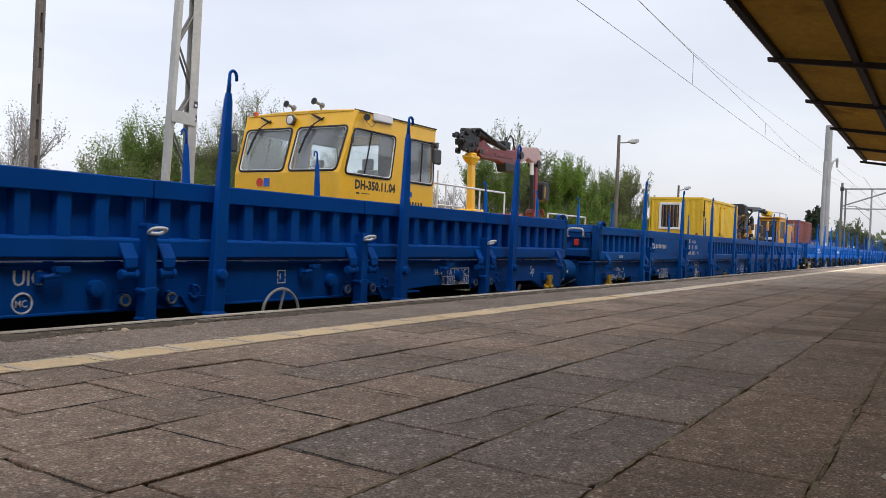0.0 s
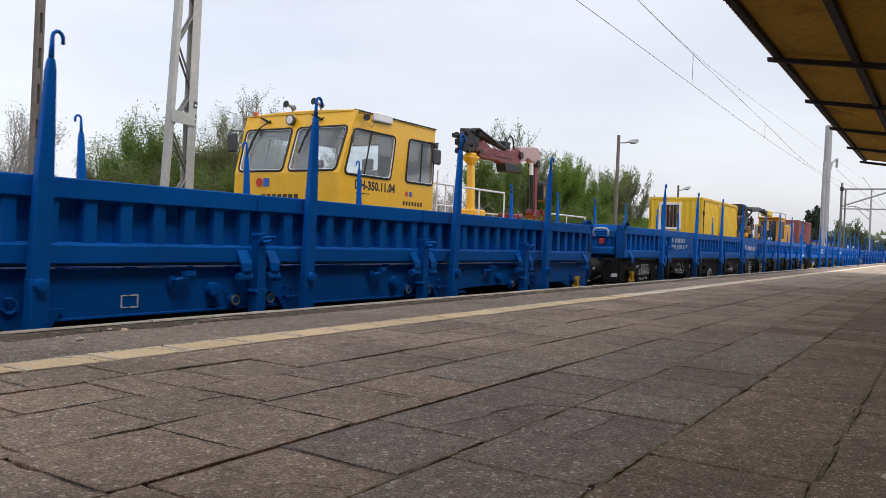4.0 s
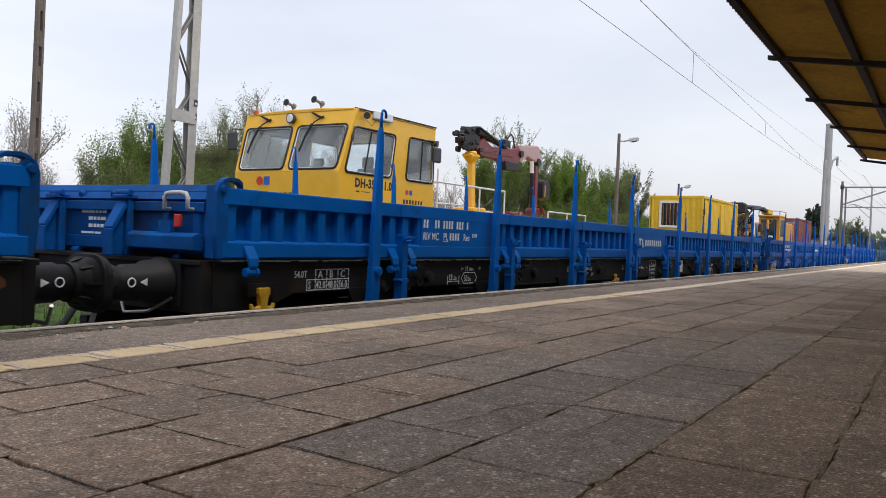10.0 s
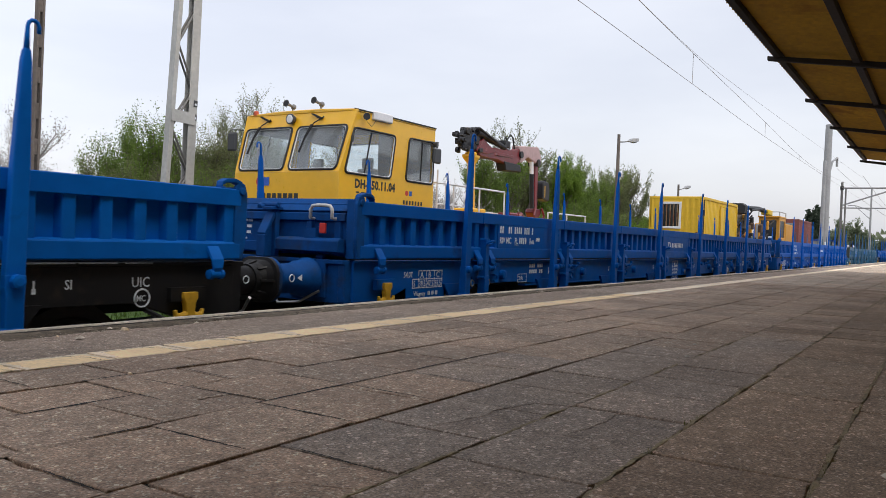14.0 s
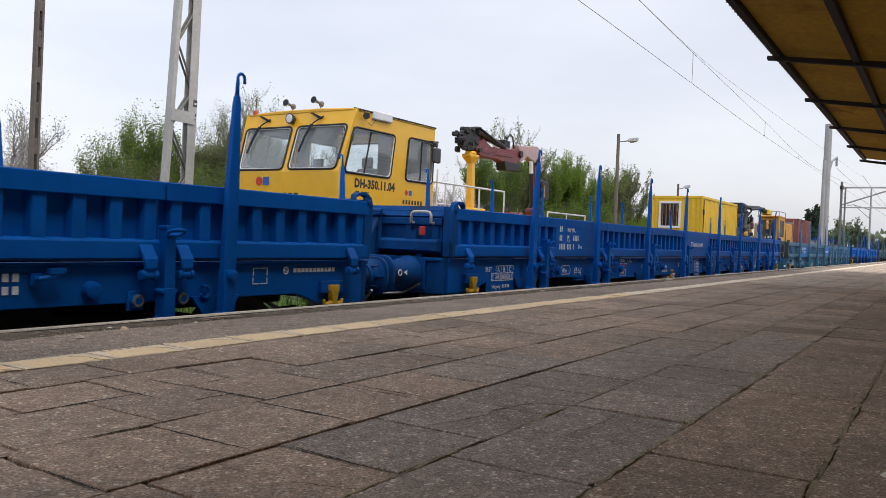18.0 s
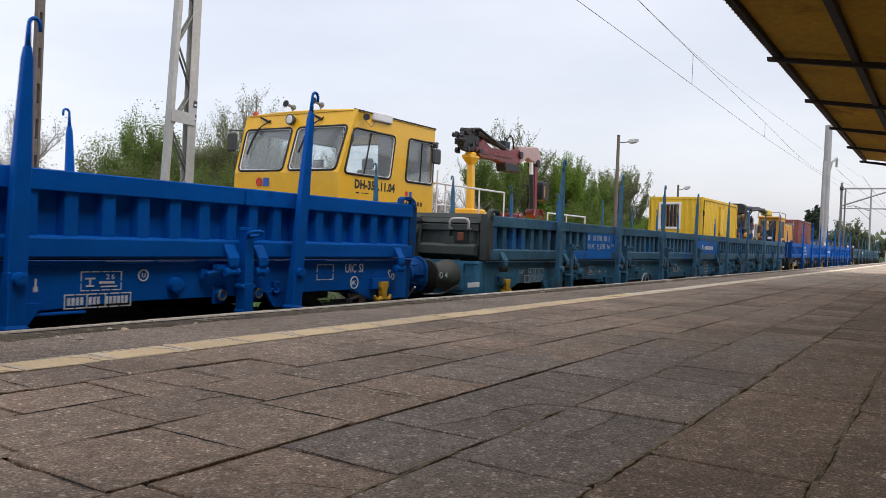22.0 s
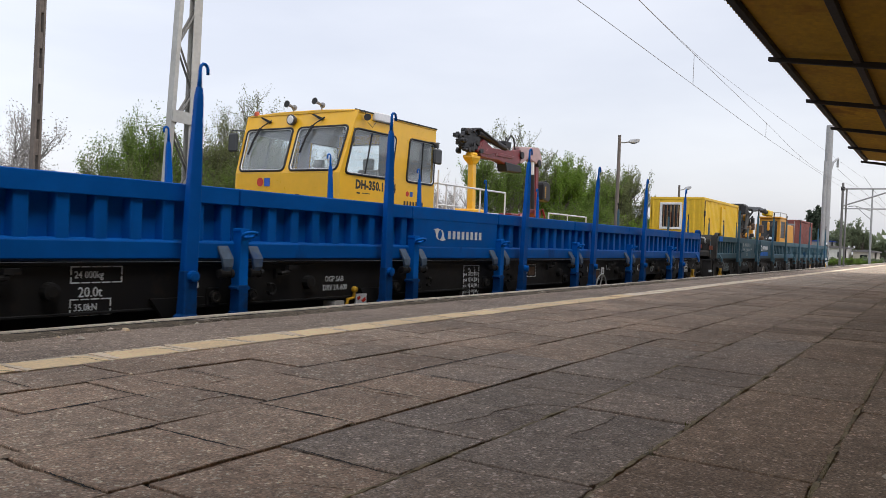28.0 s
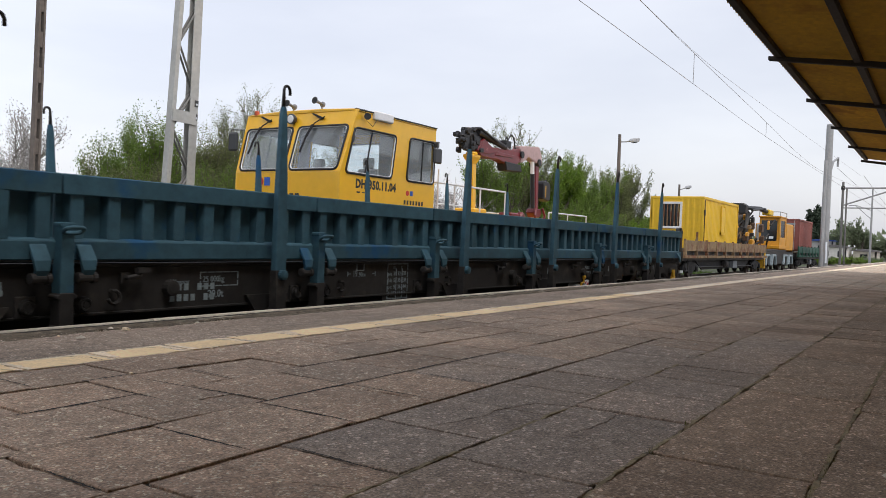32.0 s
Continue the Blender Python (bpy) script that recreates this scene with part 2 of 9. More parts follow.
def aggregate_material(name, colour, stain, chip=330.0, tone=0.14):
    """Worn exposed-aggregate concrete: pale and dark chips in a brown matrix, with broad damp and rusty stains."""
    m = bpy.data.materials.new(name)
    m.use_nodes = True
    n, l = m.node_tree.nodes, m.node_tree.links
    b = n["Principled BSDF"]
    geo = n.new("ShaderNodeNewGeometry")
    info = n.new("ShaderNodeObjectInfo")

    def node(kind, **values):
        x = n.new(kind)
        for key, value in values.items():
            x.inputs[key.replace("_", " ")].default_value = value
        l.new(geo.outputs["Position"], x.inputs["Vector"])
        return x

    def spread(value, a, b_, low, high):
        r = n.new("ShaderNodeMapRange")
        r.inputs["From Min"].default_value, r.inputs["From Max"].default_value = a, b_
        r.inputs["To Min"].default_value, r.inputs["To Max"].default_value = low, high
        l.new(value, r.inputs["Value"])
        return r.outputs[0]

    def mixed(factor, a, c):
        x = n.new("ShaderNodeMix")
        x.data_type = "RGBA"
        l.new(factor, x.inputs["Factor"])
        for k, v in ((6, a), (7, c)):
            if isinstance(v, tuple):
                x.inputs[k].default_value = (*v, 1)
            else:
                l.new(v, x.inputs[k])
        return x.outputs[2]

    cells = node("ShaderNodeTexVoronoi", Scale=chip)
    split = n.new("ShaderNodeSeparateColor")
    l.new(cells.outputs["Color"], split.inputs[0])
    coarse = node("ShaderNodeTexVoronoi", Scale=chip * 0.5)
    split2 = n.new("ShaderNodeSeparateColor")
    l.new(coarse.outputs["Color"], split2.inputs[0])
    broad = node("ShaderNodeTexNoise", Scale=1.3, Detail=4.0)
    patch = node("ShaderNodeTexNoise", Scale=0.8, Detail=5.0)
    grit = node("ShaderNodeTexNoise", Scale=110.0, Detail=8.0)
    mottle = node("ShaderNodeTexNoise", Scale=16.0, Detail=6.0, Roughness=0.65)
    out = mixed(spread(patch.outputs["Fac"], 0.44, 0.64, 0.0, 1.0), colour, stain)
    red = tuple(c * k for c, k in zip(colour, (1.06, 0.97, 0.90)))
    shade = n.new("ShaderNodeMath")
    shade.operation = "FRACT"
    times = n.new("ShaderNodeMath")
    times.operation = "MULTIPLY"
    times.inputs[1].default_value = 7.31
    l.new(info.outputs["Random"], times.inputs[0])
    l.new(times.outputs[0], shade.inputs[0])
    out = mixed(spread(shade.outputs[0], 0.35, 0.9, 0.0, 0.45), out, red)
    out = mixed(spread(split2.outputs[0], 0.80, 0.9, 0.0, 0.5), out, red)
    dark = tuple(c * 0.42 for c in colour)
    pale = tuple(min(c * 1.9 + 0.16, 0.9) for c in colour)
    out = mixed(spread(split.outputs[0], 0.25, 1.0, 0.0, 0.75), out, dark)
    out = mixed(spread(split.outputs[1], 0.88, 0.95, 0.0, 0.46), out, pale)
    out = mixed(spread(split2.outputs[2], 0.955, 0.975, 0.0, 0.62), out, pale)
    level = n.new("ShaderNodeMath")
    level.operation = "MULTIPLY"
    l.new(spread(broad.outputs["Fac"], 0.3, 0.7, 0.78, 1.20), level.inputs[0])
    l.new(spread(info.outputs["Random"], 0.0, 1.0, 1 - tone, 1 + tone), level.inputs[1])
    level2 = n.new("ShaderNodeMath")
    level2.operation = "MULTIPLY"
    l.new(level.outputs[0], level2.inputs[0])
    l.new(spread(grit.outputs["Fac"], 0.3, 0.7, 0.66, 1.34), level2.inputs[1])
    level3 = n.new("ShaderNodeMath")
    level3.operation = "MULTIPLY"
    l.new(level2.outputs[0], level3.inputs[0])
    l.new(spread(mottle.outputs["Fac"], 0.32, 0.68, 0.74, 1.26), level3.inputs[1])
    scaled = n.new("ShaderNodeVectorMath")
    scaled.operation = "SCALE"
    l.new(out, scaled.inputs[0])
    l.new(level3.outputs[0], scaled.inputs["Scale"])
    l.new(scaled.outputs[0], b.inputs["Base Color"])
    b.inputs["Roughness"].default_value = 0.80
    b.inputs["Specular IOR Level"].default_value = 0.45
    bump = n.new("ShaderNodeBump")
    bump.inputs["Strength"].default_value, bump.inputs["Distance"].default_value = 0.9, 0.004
    add = n.new("ShaderNodeMath")
    l.new(split.outputs[0], add.inputs[0])
    l.new(grit.outputs["Fac"], add.inputs[1])
    l.new(add.outputs[0], bump.inputs["Height"])
    l.new(bump.outputs[0], b.inputs["Normal"])
    return m


SLAB = aggregate_material("worn reddish aggregate paving slab", (0.495, 0.352, 0.246), (0.370, 0.272, 0.198), 215.0, 0.10)
SLAB_GREY = aggregate_material("worn grey aggregate paving slab", (0.375, 0.300, 0.236), (0.470, 0.354, 0.254), 215.0, 0.12)
# Brown slabs, made darker so that their colour carries the canopy's shade.
SLAB_BROWN_SHADED = aggregate_material("brown aggregate paving slab with canopy shade in its colour", (0.405, 0.292, 0.198), (0.320, 0.242, 0.170), 215.0, 0.12)
# Lighter than the near slabs: grazing sky sheen is put into the colour.
SLAB_FAR = aggregate_material("aggregate paving", (0.560, 0.420, 0.305), (0.420, 0.336, 0.254), 120.0)
JOINT = material("soil in the joints", (0.024, 0.020, 0.015), 0.95, grain=0.4, scale=50, bump=0.5)
EDGE_STRIP = aggregate_material("gritty asphalt edge strip", (0.390, 0.308, 0.236), (0.235, 0.198, 0.158), 190.0)
JOINT_MOSS = material("mossy soil in a joint", (0.300, 0.240, 0.140), 0.95, grain=0.5, scale=60, blotch=0.4, blotch_scale=6, bump=0.6, dirt=(0.120, 0.100, 0.058), dirt_at=0.56, dirt_scale=14)
MOSSY_DIRT = material("dark mossy dirt", (0.120, 0.094, 0.064), 0.95, grain=0.6, scale=90, blotch=0.45, blotch_scale=10, bump=1.0, dirt=(0.30, 0.245, 0.180), dirt_at=0.55, dirt_scale=26)
LINE_PALE = material("older pale line paint", (0.92, 0.745, 0.53), 0.8, grain=0.3, scale=60, blotch=0.2, bump=0.4, dirt=(0.48, 0.38, 0.27), dirt_at=0.60, dirt_scale=12)
LINE_WHITE = material("paler safety line", (0.99, 0.84, 0.62), 0.75, grain=0.2, scale=60, blotch=0.15, bump=0.4, random_tone=0.08, dirt=(0.60, 0.48, 0.35), dirt_at=0.62, dirt_scale=14)
LINE_CRACK = material("dirt in the cracks of the line", (0.110, 0.082, 0.055), 0.95, grain=0.4, scale=60)
KERB = material("stained concrete platform kerb", (0.56, 0.50, 0.41), 0.85, grain=0.35, scale=40, blotch=0.25, bump=0.4, random_tone=0.12, dirt=(0.19, 0.160, 0.115), dirt_at=0.60, dirt_scale=9)
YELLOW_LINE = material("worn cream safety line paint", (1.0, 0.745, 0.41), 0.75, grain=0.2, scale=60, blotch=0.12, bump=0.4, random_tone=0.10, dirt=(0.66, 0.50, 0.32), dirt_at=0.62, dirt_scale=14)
BALLAST = material("dusty track ballast", (0.14, 0.12, 0.10), 0.95, grain=0.5, scale=22, blotch=0.3, bump=1.0, height=0.03)
GROUND = material("rough grass and earth", (0.046, 0.058, 0.022), 0.95, grain=0.4, scale=6, blotch=0.35, blotch_scale=0.15, bump=0.8, dirt=(0.085, 0.075, 0.045), dirt_at=0.64, dirt_scale=0.4, height=0.03)
VERGE = material("grassy bank", (0.052, 0.100, 0.016), 0.95, grain=0.5, scale=9, blotch=0.4, blotch_scale=1.5, bump=0.9, dirt=(0.095, 0.110, 0.040), dirt_at=0.60, dirt_scale=2.0, height=0.03)
RAIL_TOP = material("rail steel", (0.16, 0.13, 0.11), 0.4, metal=0.7, grain=0.2, scale=20)
SLEEPER = material("concrete sleeper", (0.24, 0.22, 0.20), 0.9, grain=0.3, scale=20)
CAB_YELLOW = material("warm yellow vehicle paint", (0.80, 0.440, 0.016), 0.35, grain=0.05, scale=6, blotch=0.06, bump=0.03, coat=0.3)
BOX_YELLOW = material("yellow container paint", (0.70, 0.44, 0.018), 0.5, grain=0.08, scale=6, blotch=0.10, bump=0.05, dirt=(0.40, 0.25, 0.04), dirt_at=0.66, dirt_scale=1.6)
MACHINE_ORANGE = material("orange machine paint", (0.62, 0.285, 0.016), 0.45, grain=0.1, scale=6, blotch=0.1, bump=0.05)
RUBBER = material("black rubber seal", (0.012, 0.012, 0.013), 0.6, bump=0.0)
DARK_PLASTIC = material("dark grey plastic", (0.045, 0.048, 0.052), 0.5, bump=0.0)
CABIN_GREY = material("pale cabin lining", (0.44, 0.45, 0.46), 0.7, bump=0.0)
WHITE_PAINT = material("white painted tube", (0.74, 0.74, 0.74), 0.45, grain=0.08, scale=20)
CRANE_RED = material("faded red crane paint", (0.150, 0.012, 0.016), 0.35, grain=0.25, scale=8, blotch=0.35, dirt=(0.42, 0.20, 0.19), dirt_at=0.63, dirt_scale=4.5)
CRANE_PALE = material("sun-bleached pink crane paint", (0.46, 0.31, 0.30), 0.5, grain=0.2, scale=8, blotch=0.2, dirt=(0.30, 0.05, 0.05), dirt_at=0.62, dirt_scale=4)
CRANE_BLACK = material("oily black hydraulics", (0.012, 0.012, 0.014), 0.5, grain=0.2, scale=20)
HORN = material("dull horn metal", (0.20, 0.20, 0.205), 0.55, metal=0.0)
BLUE_MARK = material("blue mark", (0.02, 0.09, 0.42), 0.5, bump=0.0)
RED_MARK = material("red mark", (0.55, 0.035, 0.02), 0.5, bump=0.0)
RED_BOX = material("dull red container paint", (0.25, 0.080, 0.066), 0.6, grain=0.15, scale=6, blotch=0.15, dirt=(0.12, 0.05, 0.04), dirt_at=0.62)
GREEN_STEEL = material("dark green wagon paint", (0.015, 0.08, 0.055), 0.6, grain=0.2, scale=8)
RUSTY_DECK = material("rusty pale wagon side", (0.215, 0.145, 0.075), 0.75, grain=0.35, scale=8, blotch=0.35, dirt=(0.150, 0.058, 0.026), dirt_at=0.48, dirt_scale=2.5)
MAST_GREY = material("light grey mast paint", (0.42, 0.42, 0.40), 0.6, grain=0.15, scale=12, blotch=0.15, dirt=(0.20, 0.19, 0.17), dirt_at=0.62)
# Darker copy of MAST_GREY: puts the lacing's shade into its colour.
MAST_SHADE = material("mast grey with lacing shade, and dark steel", (0.16, 0.155, 0.145), 0.65, grain=0.2, scale=12, blotch=0.2)
POLE_BROWN = material("weathered concrete pole", (0.155, 0.130, 0.112), 0.9, grain=0.25, scale=14, blotch=0.2, bump=0.4)
ZINC = material("galvanised steel", (0.33, 0.335, 0.335), 0.5, metal=0.3, grain=0.15, scale=10, blotch=0.12)
WIRE = material("overhead copper wire", (0.30, 0.29, 0.29), 0.6, bump=0.0)
CANOPY_SHEET = material("yellow corrugated canopy sheet", (0.55, 0.325, 0.030), 0.6, grain=0.2, scale=10, blotch=0.22, blotch_scale=0.6, bump=0.1, dirt=(0.40, 0.20, 0.022), dirt_at=0.56, dirt_scale=1.2)
CANOPY_STEEL = material("blackened canopy beams", (0.026, 0.020, 0.016), 0.75, grain=0.3, scale=14)
BARK = material("grey brown bark", (0.115, 0.095, 0.078), 0.95, grain=0.35, scale=14, bump=0.6)
BARK_PALE = material("pale grey twigs", (0.300, 0.280, 0.265), 0.95, grain=0.25, scale=14, bump=0.4)
WALL_CREAM = material("cream rendered wall", (0.52, 0.48, 0.40), 0.85, grain=0.1, scale=4, blotch=0.15)
WALL_WHITE = material("white rendered wall", (0.68, 0.66, 0.61), 0.85, grain=0.1, scale=4, blotch=0.12)
WALL_GREY = material("grey rendered wall", (0.34, 0.33, 0.32), 0.85, grain=0.1, scale=4, blotch=0.15)
ROOF_GREY = material("grey felt roof", (0.17, 0.16, 0.16), 0.85, grain=0.15, scale=4)
BLUE_ROOF = material("blue sheet roof", (0.02, 0.06, 0.26), 0.5, grain=0.1, scale=4)
GLASS = glass_material("clear vehicle glass", (0.86, 0.92, 0.94), 0.0)
GLASS.node_tree.nodes["Principled BSDF"].inputs["Transmission Weight"].default_value = 0.94     # a diffuse share puts dust and pale sky reflection into the glass
GLASS_DARK = material("dark window pane", (0.02, 0.024, 0.028), 0.08, bump=0.0, grain=0.02)


def leaf_material(name, colour, other):
    m = bpy.data.materials.new(name)
    m.use_nodes = True
    n, l = m.node_tree.nodes, m.node_tree.links
    b = n["Principled BSDF"]
    geo = n.new("ShaderNodeNewGeometry")
    mix = n.new("ShaderNodeMix")
    mix.data_type = "RGBA"
    even = n.new("ShaderNodeMapRange")
    even.inputs["To Min"].default_value, even.inputs["To Max"].default_value = 0.18, 0.78
    l.new(geo.outputs["Random Per Island"], even.inputs["Value"])
    l.new(even.outputs[0], mix.inputs["Factor"])
    mix.inputs[6].default_value, mix.inputs[7].default_value = (*colour, 1), (*other, 1)
    l.new(mix.outputs[2], b.inputs["Base Color"])
    b.inputs["Roughness"].default_value = 0.75
    b.inputs["Specular IOR Level"].default_value = 0.15
    thin = n.new("ShaderNodeBsdfTranslucent")
    l.new(mix.outputs[2], thin.inputs["Color"])
    share = n.new("ShaderNodeMixShader")
    share.inputs[0].default_value = 0.50
    l.new(b.outputs[0], share.inputs[1])
    l.new(thin.outputs[0], share.inputs[2])
    l.new(share.outputs[0], n["Material Output"].inputs["Surface"])
    return m


LEAF = leaf_material("spring leaves", (0.105, 0.178, 0.034), (0.225, 0.305, 0.074))
LEAF_BRIGHT = leaf_material("fresh green leaves", (0.118, 0.215, 0.028), (0.255, 0.355, 0.062))
LEAF_OLIVE = leaf_material("olive young leaves", (0.130, 0.160, 0.060), (0.265, 0.285, 0.140))
LEAF_PALE = leaf_material("pale blossom and buds", (0.30, 0.28, 0.26), (0.58, 0.56, 0.54))
LEAF_DARK = leaf_material("dark evergreen leaves", (0.055, 0.078, 0.055), (0.095, 0.118, 0.080))
MOSS = leaf_material("dark moss and dirt", (0.040, 0.034, 0.022), (0.095, 0.078, 0.048))
# Paler than the near leaves: distance haze is painted into this colour.
LEAF_HAZED = leaf_material("far spring leaves with haze in their colour", (0.145, 0.185, 0.105), (0.270, 0.310, 0.195))
GRASS_GREEN = leaf_material("green lineside grass", (0.045, 0.095, 0.014), (0.120, 0.180, 0.035))
GRASS_BLADE = leaf_material("weeds in the joints", (0.105, 0.110, 0.030), (0.24, 0.20, 0.085))


# ---- shapes ----
class Shape:
    """Vertices and faces of one mesh, put together from simple solids."""

    def __init__(self):
        self.v, self.f, self.weld = [], [], False

    def add(self, verts, faces):
        k = len(self.v)
        self.v += [tuple(p) for p in verts]
        self.f += [tuple(i + k for i in q) for q in faces]
        return self

    def box(self, x0, x1, y0, y1, z0, z1):
        v = [(x, y, z) for z in (z0, z1) for y in (y0, y1) for x in (x0, x1)]
        return self.add(v, [(0, 2, 3, 1), (4, 5, 7, 6), (0, 1, 5, 4), (2, 6, 7, 3), (0, 4, 6, 2), (1, 3, 7, 5)])

    def prism(self, outline, axis, a, b):
        """An outline of (u, w) pairs drawn out along an axis from a to b; u, w are the other two axes in order."""
        put = {"x": lambda u, w, d: (d, u, w), "y": lambda u, w, d: (u, d, w), "z": lambda u, w, d: (u, w, d)}[axis]
        n = len(outline)
        v = [put(u, w, a) for u, w in outline] + [put(u, w, b) for u, w in outline]
        return self.add(v, [tuple(range(n)), tuple(range(2 * n - 1, n - 1, -1))] + [(i, i + n, (i + 1) % n + n, (i + 1) % n) for i in range(n)])

    def tube(self, points, radius, sides=8, ends=True):
        """A round bar along points; radius is a number or one for each point."""
        p = [Vector(q) for q in points]
        r = radius if isinstance(radius, (list, tuple)) else [radius] * len(p)
        v, up = [], None
        for i, q in enumerate(p):
            d = (p[min(i + 1, len(p) - 1)] - p[max(i - 1, 0)]).normalized()
            ref = Vector((0, 0, 1)) if abs(d.z) < 0.9 else Vector((1, 0, 0))
            s = d.cross(ref).normalized() if up is None else (up - d * up.dot(d)).normalized()
            up = s
            w = d.cross(s)
            v += [q + (s * math.cos(2 * math.pi * k / sides) + w * math.sin(2 * math.pi * k / sides)) * r[i] for k in range(sides)]
        f = [(i * sides + k, i * sides + (k + 1) % sides, (i + 1) * sides + (k + 1) % sides, (i + 1) * sides + k)
             for i in range(len(p) - 1) for k in range(sides)]
        if ends:
            f += [tuple(range(sides - 1, -1, -1)), tuple(range((len(p) - 1) * sides, len(p) * sides))]
        return self.add(v, f)

    def ring(self, centre, normal, radius, thick, sides=20, square=0.0):
        """A closed round bar: a hoop."""
        c, nrm = Vector(centre), Vector(normal).normalized()
        a = nrm.cross(Vector((0, 0, 1)) if abs(nrm.z) < 0.9 else Vector((1, 0, 0))).normalized()
        b = nrm.cross(a)
        v, m = [], 6
        for i in range(sides):
            g = 2 * math.pi * i / sides
            o = a * math.cos(g) + b * math.sin(g)
            v += [c + o * (radius + thick * math.cos(2 * math.pi * k / m)) + nrm * thick * math.sin(2 * math.pi * k / m) for k in range(m)]
        return self.add(v, [(i * m + k, ((i + 1) % sides) * m + k, ((i + 1) % sides) * m + (k + 1) % m, i * m + (k + 1) % m)
                            for i in range(sides) for k in range(m)])

    def disc(self, centre, axis, profile, sides=24):
        """A turned body: profile of (distance along axis, radius)."""
        c, d = Vector(centre), Vector(axis).normalized()
        a = d.cross(Vector((0, 0, 1)) if abs(d.z) < 0.9 else Vector((1, 0, 0))).normalized()
        b = d.cross(a)
        v = [c + d * s + (a * math.cos(2 * math.pi * k / sides) + b * math.sin(2 * math.pi * k / sides)) * r for s, r in profile for k in range(sides)]
        n = len(profile)
        f = [(i * sides + k, i * sides + (k + 1) % sides, (i + 1) * sides + (k + 1) % sides, (i + 1) * sides + k) for i in range(n - 1) for k in range(sides)]
        f += [tuple(range(sides - 1, -1, -1)), tuple(range((n - 1) * sides, n * sides))]
        return self.add(v, f)

    def hull(self, sections):
        """Loops of equal length joined one to the next, closed at both ends."""
        n = len(sections[0])
        v = [p for s in sections for p in s]
        f = [(i * n + k, i * n + (k + 1) % n, (i + 1) * n + (k + 1) % n, (i + 1) * n + k) for i in range(len(sections) - 1) for k in range(n)]
        return self.add(v, f + [tuple(range(n - 1, -1, -1)), tuple(range((len(sections) - 1) * n, len(sections) * n))])

    def mesh(self, name, bevel=0.0, smooth=False):
        me = bpy.data.meshes.new(name)
        me.from_pydata(self.v, [], self.f)
        bm = bmesh.new()
        bm.from_mesh(me)
        if self.weld:
            bmesh.ops.remove_doubles(bm, verts=bm.verts, dist=1e-5)
        bmesh.ops.recalc_face_normals(bm, faces=bm.faces)
        if bevel:
            sharp = [e for e in bm.edges if len(e.link_faces) == 2 and e.calc_face_angle(0) > 0.6]
            bmesh.ops.bevel(bm, geom=sharp, offset=bevel, segments=1, affect="EDGES", clamp_overlap=True)
        bm.to_mesh(me)
        bm.free()
        if smooth:
            me.shade_smooth()
        return me


KEPT = {}


def shared(key, build, bevel=0.0, smooth=False):
    """One mesh for all alike pieces."""
    if key not in KEPT:
        KEPT[key] = build().mesh(key, bevel, smooth)
        KEPT[key].materials.append(None)
    return KEPT[key]


def dressed(ob, mat):
    ob.material_slots[0].link = "OBJECT"
    ob.material_slots[0].material = mat
    return ob


def part(name, shape, mat, parent=None, label="", at=None, bevel=0.0, smooth=False):
    """Links a shape, or a shared mesh, as one object under its thing."""
    me = shape.mesh(name, bevel, smooth) if isinstance(shape, Shape) else shape
    ob = new(name, me)
    if isinstance(shape, Shape):
        me.materials.append(mat)
    else:
        dressed(ob, mat)
    if parent is not None:
        ob.parent = parent
    if at is not None:
        ob.matrix_basis = at
    return tagged(ob, label)


def thing(name, at, label, category, group="", kind=""):
    ob = new(name)
    ob.empty_display_size = 0.3
    ob.matrix_basis = at
    return tagged(ob, label, category, group, kind)


def lettering(text, size, mat, parent, at, name="lettering", spacing=1.0, wide=1.0, bold=False):
    """Flat raised letters as a mesh; at puts their lower left corner."""
    key = ("text", text, size, spacing, wide, bold)
    if key not in KEPT:
        cu = bpy.data.curves.new("text", "FONT")
        cu.body, cu.size, cu.extrude, cu.space_character, cu.resolution_u = text, size, 0.001, spacing, 2
        cu.offset = size * (0.048 if bold else 0.004)
        ob = bpy.data.objects.new("text", cu)
        me = bpy.data.meshes.new_from_object(ob)
        me.transform(Matrix.Diagonal((wide, 1, 1, 1)))
        bpy.data.objects.remove(ob)
        bpy.data.curves.remove(cu)
        me.materials.clear()
        me.materials.append(None)
        KEPT[key] = me
    return part(name, KEPT[key], mat, parent, at=at)


NEAR = Euler((radians(90), 0, 0)).to_matrix().to_4x4()      # letters that face the platform


def facing(x, y, z):
    return Matrix.Translation((x, y, z)) @ NEAR

# ---- the setting: ground, tracks, platform ----
EDGE = 3.79           # platform edge


def structure(name, shape, mat, label, category, bevel=0.0):
    return tagged(part(name, shape, mat, bevel=bevel), label, category, kind="structure")


